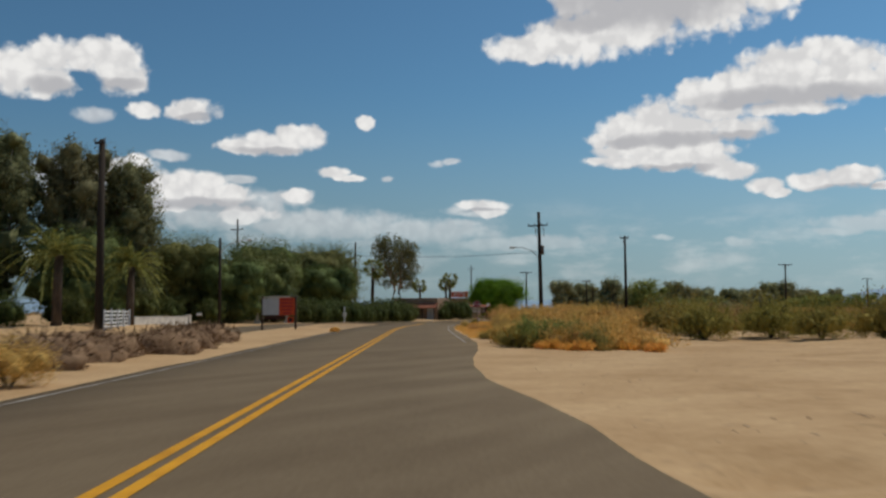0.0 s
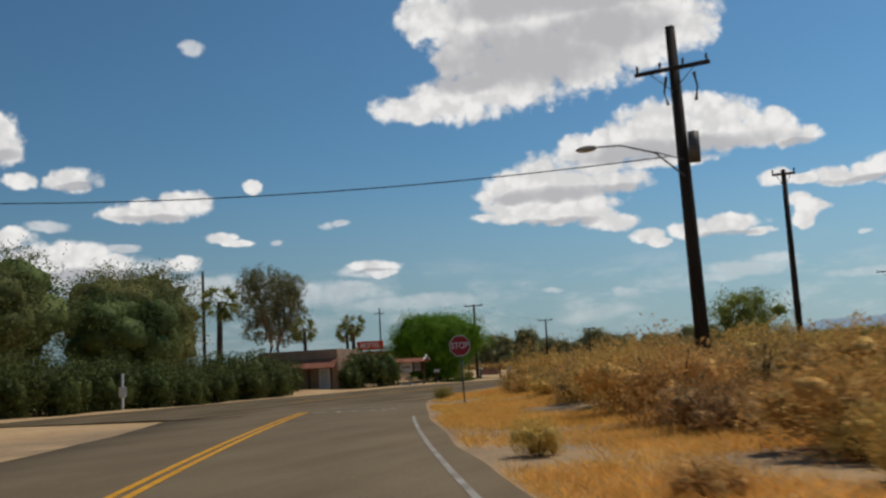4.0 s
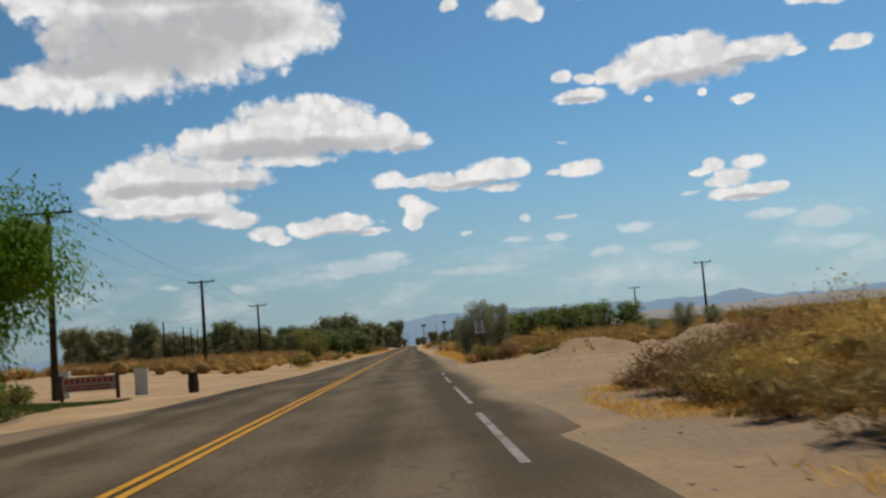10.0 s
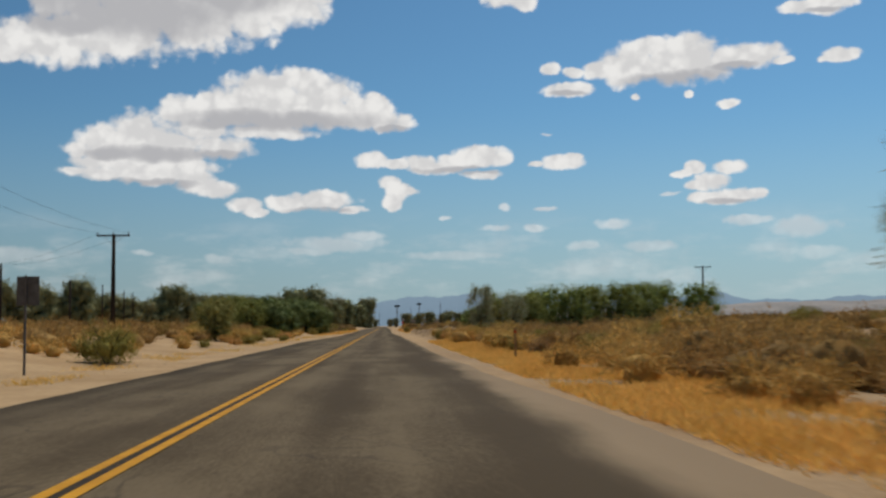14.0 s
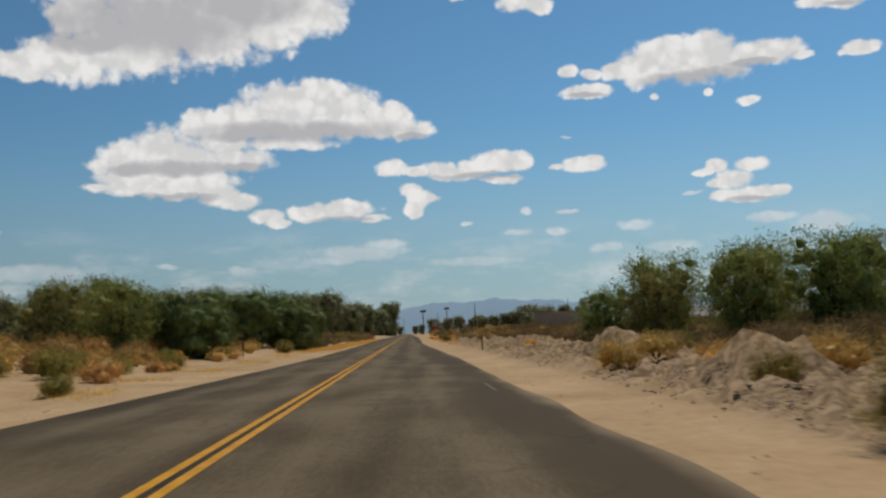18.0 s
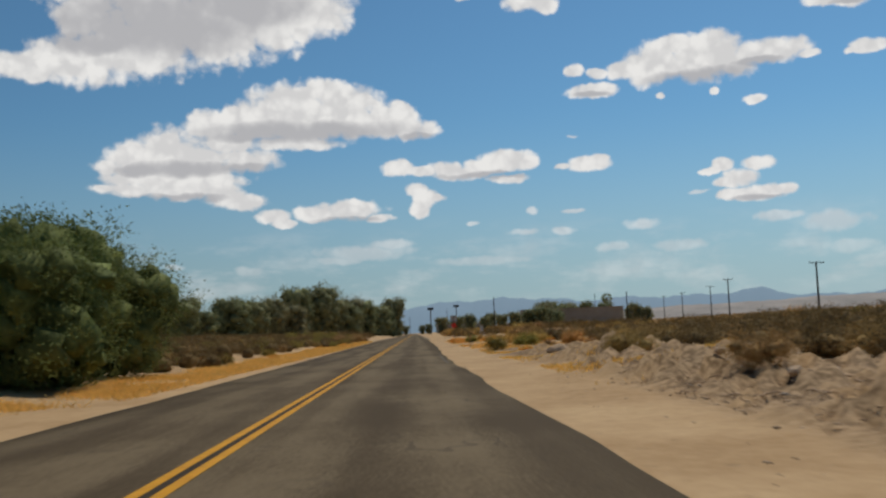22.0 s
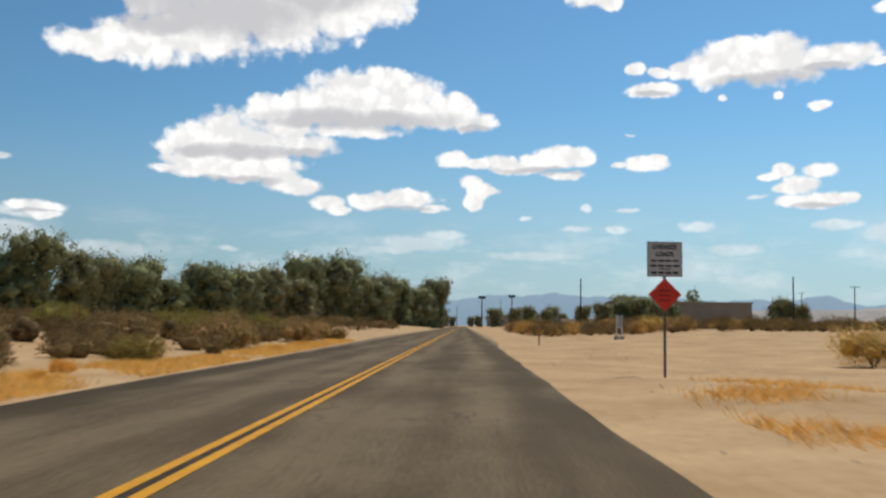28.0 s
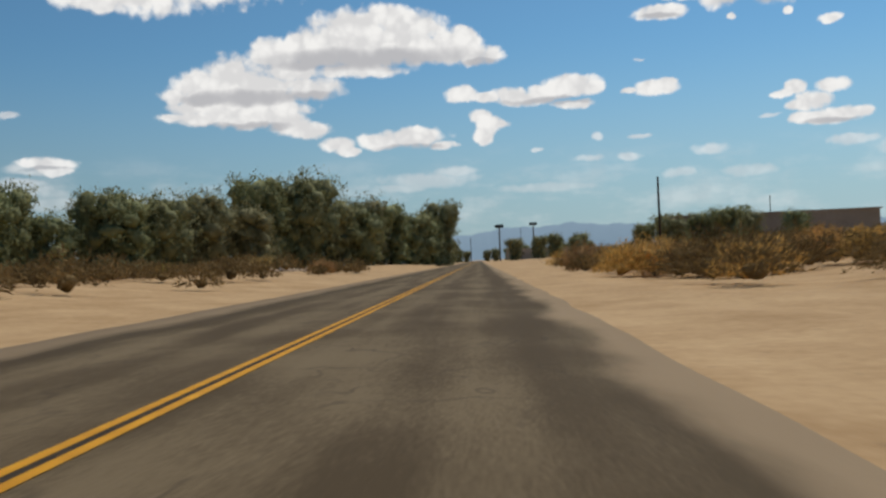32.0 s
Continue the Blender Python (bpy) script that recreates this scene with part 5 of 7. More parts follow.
def scatter(seed, n, x0, x1, y0, y1, kinds, lo=0.7, hi=1.25, gap=0.35, along=None):
    """n shrubs in a box of ground (or of side-road coordinates), none on asphalt."""
    rng = random.Random(seed)
    for _ in range(n):
        x, y = rng.uniform(x0, x1), rng.uniform(y0, y1)
        if along:
            x, y = O1[0] + x * N1[0] + y * D1[0], O1[1] + x * N1[1] + y * D1[1]
        s = rng.uniform(lo, hi)
        if float(off_roads(np.array([x]), np.array([y]))[0]) < gap + 0.9 * s:
            continue
        pick = SHRUBS[rng.choice(kinds)]
        put(pick[rng.randrange(len(pick))], x, y, s, turn=rng.uniform(0, 360), tall=rng.uniform(0.8, 1.15), sink=0.05)


# along the side road: offsets to its right, and metres along it
scatter(1, 34, 5.4, 10.2, 29, 40.5, ["olive", "tan", "tuft", "olive"], 0.55, 0.85, along=True)
scatter(3, 10, 5.0, 7.4, 46, 78, ["tuft", "tuft", "tan"], 0.3, 0.5, along=True)
scatter(4, 34, 15, 52, 46, 86, ["olive", "olive", "brown"], 1.1, 1.6, along=True)
scatter(29, 11, 5.4, 8.4, 27.5, 33, ["green"], 0.6, 0.85, along=True)
scatter(30, 22, 6.0, 10.6, 27, 34, ["tuft", "tuft", "tan"], 0.5, 0.9, along=True)
scatter(31, 14, 5.0, 8.5, 39, 50, ["tuft", "tuft", "olive"], 0.35, 0.6, along=True)


def domes(seed, line, rows, step, kinds, lo, hi, along=False):
    """Rows of rounded bushes behind a front line of (offset, metres along)."""
    rng = random.Random(seed)
    offs, marks = [p[0] for p in line], [p[1] for p in line]
    for row in range(rows):
        w = marks[0] + rng.uniform(0, step)
        while w < marks[-1]:
            u, s_ = float(np.interp(w, marks, offs)) + row * step * 0.85 + rng.uniform(0.2, 0.9), rng.uniform(lo, hi)
            x, y = (O1[0] + u * N1[0] + w * D1[0], O1[1] + u * N1[1] + w * D1[1]) if along else (u, w)
            pick = SHRUBS[rng.choice(kinds)]
            if float(off_roads(np.array([x]), np.array([y]))[0]) > 0.8 * s_:
                put(pick[rng.randrange(len(pick))], x + 0.6 * s_, y, s_, turn=rng.uniform(0, 360), tall=rng.uniform(0.8, 1.15), sink=0.05)
            w += step * s_ * rng.uniform(0.75, 1.3)


domes(41, [(8.8, 60), (7.2, 64), (7.3, 72), (7.8, 80), (8.9, 92), (9.6, 104)], 4, 2.5, ["tan", "tan", "brown", "tan"], 0.6, 1.3, along=True)
# right of the main road as far as the clearing
domes(42, [(11.8, 12), (10.2, 19), (9.3, 26), (7.7, 33), (7.0, 38), (6.4, 46), (6.0, 52), (6.6, 63)], 4, 2.3, ["tan", "brown", "brown", "tan"], 0.55, 1.15)
scatter(22, 24, 14, 30, 15, 72, ["brown", "tan", "olive"], 0.85, 1.2)
# from the clearing to the dirt bank
scatter(25, 14, 5.6, 10, 96, 112, ["brown", "olive", "tan"], 0.45, 0.85)
scatter(7, 70, 7.0, 16, 104, 182, ["brown", "tan", "olive", "brown", "tan"], 0.5, 1.0)
scatter(8, 24, 17, 42, 104, 182, ["brown", "olive", "tan", "olive"], 0.9, 1.4)
scatter(9, 34, 12, 30, 184, 302, ["brown", "brown", "olive", "brown"], 0.7, 1.15)
scatter(10, 14, 6.5, 10, 170, 200, ["tan", "tuft", "olive"], 0.4, 0.8)
scatter(11, 30, 12, 40, 300, 372, ["brown", "tan", "olive", "tan"], 0.5, 1.0)
scatter(23, 14, 6.6, 14, 302, 376, ["tuft", "tuft", "olive"], 0.4, 0.9)
scatter(12, 20, 10, 36, 472, 545, ["brown", "tan", "brown"], 1.3, 1.8)
# left of the main road
scatter(14, 36, -32, -12, 116, 180, ["brown", "tan", "olive", "brown"], 0.6, 1.0)
scatter(15, 34, -28, -8, 178, 262, ["brown", "tan", "tan", "olive"], 0.5, 1.0)
scatter(16, 44, -16, -8.0, 284, 402, ["brown", "olive", "olive"], 0.5, 0.9)
scatter(17, 26, -20, -7.8, 400, 434, ["brown", "olive", "olive"], 0.8, 1.3)
scatter(18, 14, -60, -13, 470, 560, ["brown", "olive", "brown"], 0.9, 1.5)
scatter(26, 22, -12, -7.4, 164, 216, ["tan", "brown", "tan", "olive"], 0.4, 0.75)
scatter(27, 10, 7, 11, 184, 300, ["tuft", "tan", "brown"], 0.4, 0.8)
scatter(19, 14, -8, -6.2, 290, 430, ["tuft"], 0.4, 0.7)


def thicket(label, seed, n, x0, x1, y0, y1, mat, lo=0.7, hi=1.2, tall=1.0, along=False, gap=2.2, twigs=300, wide=0.03, size_=0.115, core=0.5):
    """A belt of interlocked brush: many uneven clumps of twigs, too tangled to count."""
    rng = np.random.default_rng(seed)
    x, y = rng.uniform(x0, x1, n), rng.uniform(y0, y1, n)
    if along:
        x, y = O1[0] + x * N1[0] + y * D1[0], O1[1] + x * N1[1] + y * D1[1]
    keep = off_roads(x, y) > gap
    x, y = x[keep], y[keep]
    n = len(x)
    r = rng.uniform(lo, hi, n)
    h = r * tall * rng.uniform(0.75, 1.25, n)
    mid = np.stack([x, y, height(x, y) + h * 0.3], -1)
    size = np.stack([r, r * rng.uniform(0.8, 1.2, n), h * 0.75], -1)
    own = np.repeat(np.arange(n), twigs)
    d = unit(rng, len(own))
    d[:, 2] = np.abs(d[:, 2]) * 1.15 - 0.15
    lobe = 1 + 0.16 * np.sin(d[:, 0] * 5 + own) * np.sin(d[:, 1] * 5 + own * 1.7) + 0.1 * np.sin(d[:, 2] * 8 + own)
    at = mid[own] + d * size[own] * (lobe * (0.3 + 0.72 * rng.random(len(own)) ** 0.6))[:, None]
    al = (0.7 * d + unit(rng, len(own)) + np.array([0, 0, 0.25])) * (size_ * (0.5 + 0.8 * rng.random(len(own))))[:, None]
    lv, lf = twig_arrays(at, al, wide, rng, d + 0.5 * rng.normal(size=d.shape))
    bv, bf = BALL[1]
    cores = (bv[None] * (1 + 0.16 * rng.normal(size=(n, len(bv), 1))) * core * size[:, None] + mid[:, None]).reshape(-1, 3)
    faces = (bf[None] + (np.arange(n) * len(bv))[:, None, None]).reshape(-1, 3)
    me = mesh_from("brush_thicket", np.concatenate([lv, cores]), np.concatenate([lf, faces + len(lv)]))
    return tagged(part_mesh("brush_thicket", me, mat), label, "brush", kind="stuff")


GOLDEN, DRAB = "tangled golden dry brush beside the road", "tangled brown desert brush with olive tips"
thicket(GOLDEN, 1, 56, 5.6, 10.6, 28.5, 41, "thicket_gold", 0.7, 1.15, along=True, twigs=800, wide=0.019, size_=0.1)
thicket(GOLDEN, 18, 240, 12.5, 32, 56, 102, "thicket_gold", 0.7, 1.15, along=True, twigs=800, wide=0.019, size_=0.1)
thicket(DRAB, 2, 130, 15, 44, 50, 102, "thicket_brown", 0.9, 1.4, along=True)
thicket(GOLDEN, 3, 110, 9, 24, 38, 64, "thicket_gold", 0.7, 1.1, twigs=800, wide=0.019, size_=0.1)
thicket(GOLDEN, 19, 130, 12.4, 24, 14, 38, "thicket_gold", 0.7, 1.1, twigs=800, wide=0.019, size_=0.1)
thicket(DRAB, 4, 110, 8, 34, 38, 70, "thicket_brown", 0.7, 1.2, twigs=800, wide=0.019, size_=0.1)
thicket(DRAB, 20, 80, 11.5, 34, 16, 38, "thicket_brown", 0.7, 1.2, twigs=800, wide=0.019, size_=0.1)
thicket(GOLDEN, 5, 180, 7, 30, 103, 182, "thicket_gold", 0.6, 1.1, twigs=800, wide=0.019, size_=0.1)
thicket(DRAB, 6, 300, 8.5, 46, 103, 184, "thicket_brown", 0.7, 1.3)
thicket(DRAB, 21, 190, 8.6, 17, 104, 176, "thicket_brown", 0.55, 1.0, twigs=500, wide=0.022, size_=0.11)
thicket(DRAB, 22, 120, 11.6, 20, 184, 302, "thicket_drab", 0.7, 1.05, twigs=500, wide=0.022, size_=0.11)
thicket(DRAB, 7, 640, 12.5, 48, 186, 304, "thicket_drab", 0.7, 1.2)
thicket(DRAB, 17, 190, 14, 52, 302, 346, "thicket_drab", 0.8, 1.3)
thicket(DRAB, 8, 480, -44, -11, 116, 264, "thicket_brown", 0.7, 1.2)
thicket(GOLDEN, 9, 190, -30, -9, 120, 264, "thicket_gold", 0.5, 0.9)
thicket(DRAB, 10, 820, -44, -9.4, 284, 436, "thicket_drab", 0.7, 1.15)
thicket(DRAB, 11, 110, -22, -8.4, 284, 434, "thicket_drab", 0.5, 0.9)
thicket(DRAB, 12, 90, 14, 48, 340, 372, "thicket_drab", 0.6, 1.1)
thicket(GOLDEN, 13, 60, 10, 36, 318, 374, "thicket_gold", 0.4, 0.8)
thicket(DRAB, 14, 150, 10.5, 56, 471, 545, "thicket_drab", 1.3, 2.0, twigs=900, wide=0.04, core=0.25, size_=0.2)
thicket(GOLDEN, 15, 50, 9.5, 46, 472, 545, "thicket_gold", 1.2, 1.7, twigs=900, wide=0.04, core=0.25, size_=0.2)
thicket(DRAB, 16, 220, -70, -12, 470, 566, "thicket_drab", 1.0, 1.7, twigs=420, wide=0.05, core=0.25, size_=0.2)

for kind_, x, y, s in [("tuft", 5.9, 345.5, 1.0), ("tuft", 6.6, 350, 0.8), ("tuft", 6.3, 343.3, 0.95), ("tuft", 6.8, 361, 0.7), ("tuft", 6.0, 352, 0.5), ("tan", 16.8, 389, 1.2), ("brown", 14.3, 362, 1.25), ("brown", 10.4, 354, 0.75), ("tan", 19.5, 386, 1.1), ("brown", 16.5, 364, 1.2), ("olive", 46, -44, 1.6), ("olive", 48.5, -41, 1.7), ("olive", 44.5, -40, 1.6), ("olive", 51, -43, 1.5), ("olive", 42.5, -37, 1.5), ("olive", 53.5, -40, 1.8), ("tan", 9.9, 187, 0.95), ("tan", 8.6, 200, 0.6), ("brown", 10.6, 181, 0.95), ("tan", 10.6, 193, 0.8), ("tan", 9.0, 179.5, 0.75), ("olive", 6.5, 299, 0.75), ("tan", 41.0, -78.6, 0.7), ("tuft", 21, -36, 0.6), ("olive", -8.2, 140, 1.2), ("tuft", 7.2, 340, 0.9), ("tuft", 8.6, 338, 0.8), ("tuft", 7.4, 346, 0.7), ("olive", 9.2, 12.5, 0.5), ("brown", -7.9, 431, 0.9), ("brown", -9.0, 429, 1.0), ("tan", -9.6, 433, 1.0)]:
    put(SHRUBS[kind_][0], x, y, s)


def grass(name, label, seed, n, x0, x1, y0, y1, along=False, tall=0.15, mat="dry_grass", patch=0.45, blade=0.012, gap=0.3):
    """Blades of dry grass in patches over a stretch of verge."""
    rng = np.random.default_rng(seed)
    x, y = rng.uniform(x0, x1, n), rng.uniform(y0, y1, n)
    w = np.sin(x * 1.1 + 2 * np.sin(y * 0.45)) + np.sin(y * 0.8 + x) + rng.normal(size=n) * 0.5
    keep = w > patch
    x, y = x[keep], y[keep]
    if along:
        x, y = O1[0] + x * N1[0] + y * D1[0], O1[1] + x * N1[1] + y * D1[1]
    keep = off_roads(x, y) > gap
    x, y = x[keep], y[keep]
    m_ = len(x)
    at = np.stack([x, y, height(x, y) - 0.02], -1)
    al = np.stack([rng.normal(size=m_) * 0.65 * tall, rng.normal(size=m_) * 0.65 * tall, tall * (0.4 + 0.8 * rng.random(m_))], -1)
    ob = part_mesh(name, mesh_from(name, *twig_arrays(at, al, blade, rng)), mat)
    return tagged(ob, label, "grass", kind="stuff")


GOLD = "golden dry grass along the verge"
grass("dry_grass", GOLD, 1, 260000, 4.4, 14, 42, 100, along=True, patch=0.05, tall=0.16, blade=0.009, gap=0.15)
grass("dry_grass", GOLD, 2, 90000, 8.2, 12, 12, 38, patch=-0.7, tall=0.22, gap=0.9)
grass("dry_grass", GOLD, 3, 20000, 5.6, 9.5, 36, 64, patch=0.5)
grass("dry_grass", GOLD, 4, 120000, 5.4, 9.4, 101, 180, patch=-0.8, tall=0.2)
grass("dry_grass", GOLD, 5, 18000, -8.4, -5.9, 118, 270, patch=0.5)
grass("dry_grass", GOLD, 6, 100000, -8.4, -4.8, 262, 432, patch=-0.7, tall=0.2)
grass("dry_grass", GOLD, 7, 150000, 5.6, 18, 300, 376, patch=1.15, tall=0.2)
grass("dry_grass", GOLD, 11, 30000, 5.6, 9, 262, 304, patch=0.6, tall=0.12)
grass("dry_grass", GOLD, 10, 150000, 9.0, 21, -8, 19, patch=0.2, tall=0.16, blade=0.009, gap=0.4)
grass("lawn", "short green lawn strip by the road", 9, 26000, -13, -8.8, 66, 83, tall=0.1, mat="lawn", patch=-2)


# ---------------------------------------------------------------- poles and wires
def utility_pole(x, y, top, arms=(), label="dark weathered wooden utility pole", lean=0.0, turn=0.0, radius=0.15):
    z = ground_z(x, y)
    root = thing("utility_pole", label, "pole", x, y, z, turn, group="utility poles")
    h = top - z
    bm = bmesh.new()
    tube(bm, [(0, 0, -0.3), (lean * 0.5, 0, h * 0.5), (lean, 0, h)], [radius * 1.25, radius * 1.05, radius * 0.8], 10)
    part("post", bm, "pole_wood", root, smooth=True)
    for drop, width, pins in arms:
        bm = bmesh.new()
        box(bm, lean, -0.16, h - drop, width, 0.1, 0.12, 0, 0.01)
        arm = part("crossarm", bm, "pole_wood", root)
        for i in range(pins):
            px = lean + width * (-0.46 + 0.92 * i / max(1, pins - 1))
            bm = bmesh.new()
            tube(bm, [(px, -0.16, h - drop + 0.05), (px, -0.16, h - drop + 0.16), (px, -0.16, h - drop + 0.26)], [0.015, 0.05, 0.03], 8)
            part("insulator", bm, "steel", arm)
        for sgn in (-1, 1):
            bm = bmesh.new()
            tube(bm, [(lean + sgn * width * 0.32, -0.17, h - drop), (lean, -0.14, h - drop - 0.7)], [0.015, 0.015], 5)
            part("brace", bm, "steel", root)
    return root


big = utility_pole(20.9, 2.6, 11.2, ((1.35, 2.3, 4),), "tall wooden utility pole with crossarm, street lamp and cutouts", lean=-0.25, turn=-10, radius=0.18)
bm = bmesh.new()
tube(bm, [(-0.1, -0.2, 6.2), (-0.9, -0.35, 7.0), (-1.9, -0.5, 7.35), (-2.7, -0.6, 7.4)], [0.03, 0.03, 0.025, 0.025], 8)
tube(bm, [(-0.1, -0.2, 6.7), (-0.9, -0.35, 7.02)], [0.02, 0.02], 6)
lamp_arm = part("lamp_arm", bm, "steel", big)
bm = bmesh.new()
bmesh.ops.create_uvsphere(bm, u_segments=12, v_segments=8, radius=1.0, matrix=pose(-2.95, -0.63, 7.38) @ Matrix.Diagonal((0.36, 0.16, 0.1, 1)))
part("lamp_head", bm, "concrete", lamp_arm, "pale grey cobra lamp head", smooth=True)
for sgn in (-0.42, 0.42):
    bm = bmesh.new()
    tube(bm, [(sgn, -0.2, 8.4), (sgn * 1.2, -0.25, 8.8), (sgn, -0.2, 9.25)], [0.05, 0.03, 0.05], 8)
    part("cutout", bm, "steel", big)
bm = bmesh.new()
tube(bm, [(0.22, -0.1, 6.6), (0.22, -0.1, 7.5)], [0.17, 0.17], 12)
part("transformer", bm, "steel", big, smooth=True)

utility_pole(23.5, 24.3, 10.2, ((0.25, 1.1, 2),), lean=-0.1)
utility_pole(33.0, 93.5, 9.6, ((0.12, 2.3, 3),))
for x, y, top in [(42.2, 175.3, 9.3), (48.7, 246, 9.4), (56.1, 319, 9.6), (63.6, 392, 9.6), (72.6, 464, 10.5), (88.8, 532, 11.5), (100, 605, 12.0), (112, 680, 13.0)]:
    utility_pole(x, y, top, ((0.1, 2.4, 3),))
for x, y, top in [(-14.4, 90.3, 9.0), (-16.3, 134.3, 8.6), (-17.7, 176.5, 8.2)]:
    utility_pole(x, y, top, ((0.12, 2.4, 3),))
lamp_pole = utility_pole(-12.3, -5.6, 9.2, label="wooden utility pole with a long street lamp arm")
bm = bmesh.new()
tube(bm, [(0.1, -0.1, 7.6), (1.2, -0.2, 8.4), (2.6, -0.3, 8.8), (3.8, -0.4, 8.85)], [0.04, 0.035, 0.03, 0.03], 8)
arm_ = part("lamp_arm", bm, "concrete", lamp_pole)
bm = bmesh.new()
bmesh.ops.create_uvsphere(bm, u_segments=12, v_segments=8, radius=1.0, matrix=pose(4.1, -0.42, 8.83) @ Matrix.Diagonal((0.38, 0.17, 0.1, 1)))
part("lamp_head", bm, "concrete", arm_, smooth=True)
utility_pole(-41.2, 35.1, 15.8, ((1.6, 2.4, 2),))
utility_pole(-48.3, 82.8, 15.4, radius=0.2)
utility_pole(-50.7, 145.1, 13.3, ((1.0, 2.0, 2),))
utility_pole(15.9, -51.2, 10.5, ((0.2, 0.7, 2),), radius=0.19)
for x, y, top in [(-39, 212, 8.4), (-58, 320, 10.8), (-86, 460, 14.0), (-47, 262, 9.0), (-70, 385, 12.0), (29.3, 585.5, 12.4), (70, 560, 12), (96, 760, 18), (-2, 1010, 14), (26, 990, 18)]:
    utility_pole(x, y, top, radius=0.17)


def wire(a, b, sag, name="overhead_wire", radius=0.007):
    a, b = Vector(a), Vector(b)
    pts = [a.lerp(b, i / 16) - Vector((0, 0, sag * 4 * (i / 16) * (1 - i / 16))) for i in range(17)]
    bm = bmesh.new()
    tube(bm, pts, [radius] * 17, 5)
    return tagged(part(name, bm, "wire"), "sagging black overhead cable between poles", "cable")


wire((20.3, 2.5, 7.2), (-12.3, -5.6, 8.6), 0.9, radius=0.018)
wire((-12.3, -5.6, 8.9), (-41, 35, 12.5), 1.0, radius=0.015)
for dx in (-1.1, 1.1):
    wire((-14.4 + dx, 90.3, 9.1), (-16.3 + dx, 134.3, 8.7), 0.7)
    wire((-16.3 + dx, 134.3, 8.7), (-17.7 + dx, 176.5, 8.3), 0.7)
    wire((-17.7 + dx, 176.5, 8.3), (-39 + dx, 212, 8.3), 0.5)


# ---------------------------------------------------------------- signs
def lettering(text, size, mat, parent, x, z, y=-0.02, bold=0.0, squash=1.0):
    """Words that face the road (towards -y), as flat meshes."""
    cu = bpy.data.curves.new("lettering", "FONT")
    cu.body, cu.size, cu.align_x, cu.align_y, cu.extrude, cu.offset = text, size, "CENTER", "CENTER", 0.002, bold
    tmp = new("tmp", cu)
    me = bpy.data.meshes.new_from_object(tmp)
    bpy.data.objects.remove(tmp)
    me.materials.clear()
    me.transform(pose(x, y, z, 90) @ Matrix.Diagonal((squash, 1, 1, 1)))
    return part_mesh("lettering", me, mat, parent)


def polygon(points, y0, y1):
    """An upright plate with the given outline in x and z."""
    bm = bmesh.new()
    a = [bm.verts.new((x, y0, z)) for x, z in points]
    b = [bm.verts.new((x, y1, z)) for x, z in points]
    bm.faces.new(a)
    bm.faces.new(b[::-1])
    for i in range(len(a)):
        j = (i + 1) % len(a)
        bm.faces.new((a[j], a[i], b[i], b[j]))
    bmesh.ops.recalc_face_normals(bm, faces=bm.faces)
    return bm


def octagon(r):
    return [(r * math.cos(math.pi / 8 + k * math.pi / 4), 2.09 + r * math.sin(math.pi / 8 + k * math.pi / 4)) for k in range(8)]


stop = thing("stop_sign", "red octagonal stop sign on a leaning steel post in dry grass", "traffic sign", 11.78, 7.6, 0.0, 18)
stop.matrix_basis = pose(11.78, 7.6, 0.0, 0, -2, 18)
bm = bmesh.new()
box(bm, 0, 0.03, 1.0, 0.06, 0.04, 2.5)
part("post", bm, "steel", stop)
part("plate", polygon(octagon(0.406), -0.004, 0.004), "sign_white", stop, "white-rimmed sign plate")
part("face", polygon(octagon(0.38), -0.009, -0.005), "sign_red", stop, "faded red face")
lettering("STOP", 0.34, "sign_white", stop, 0, 2.09, -0.012, 0.002, 0.8)

speed = thing("speed_limit_sign", "white speed limit sign with black figures on a post", "traffic sign", 6.8, 104.65, -0.06, 6)
bm = bmesh.new()
box(bm, 0.02, 0.03, 1.1, 0.06, 0.05, 2.7)
part("post", bm, "steel", speed)
bm = bmesh.new()
box(bm, 0, 0, 2.07, 0.61, 0.008, 0.76)
part("plate", bm, "sign_white", speed)
for cx, cz, w, h in ((0, 2.43, 0.57, 0.012), (0, 1.71, 0.57, 0.012), (-0.28, 2.07, 0.012, 0.72), (0.28, 2.07, 0.012, 0.72)):
    bm = bmesh.new()
    box(bm, cx, -0.006, cz, w, 0.003, h)
    part("border", bm, "sign_black", speed)
lettering("SPEED", 0.17, "sign_black", speed, 0, 2.32, -0.008, 0.004, 0.8)
lettering("LIMIT", 0.17, "sign_black", speed, 0, 2.16, -0.008, 0.004, 0.8)
lettering("45", 0.38, "sign_black", speed, 0, 1.90, -0.008, 0.01)

loads = thing("oversize_load_sign", "grey notice plate over an orange-red diamond on one post", "traffic sign", 7.15, 378.2, ground_z(7.15, 378.2), 3)
LZ = -ground_z(7.15, 378.2)
bm = bmesh.new()
box(bm, 0, 0.03, 1.35, 0.06, 0.05, 3.3)
part("post", bm, "steel", loads)
bm = bmesh.new()
box(bm, 0, 0, LZ + 3.0, 0.914, 0.01, 0.9, 0, 0.0)
plate = part("plate", bm, "sign_grey", loads, "weathered grey notice plate")
for cx, cz, w, h in ((0, 3.43, 0.9, 0.014), (0, 2.57, 0.9, 0.014), (-0.44, 3.0, 0.014, 0.86), (0.44, 3.0, 0.014, 0.86)):
    bm = bmesh.new()
    box(bm, cx, -0.008, LZ + cz, w, 0.003, h)
    part("border", bm, "sign_black", plate)
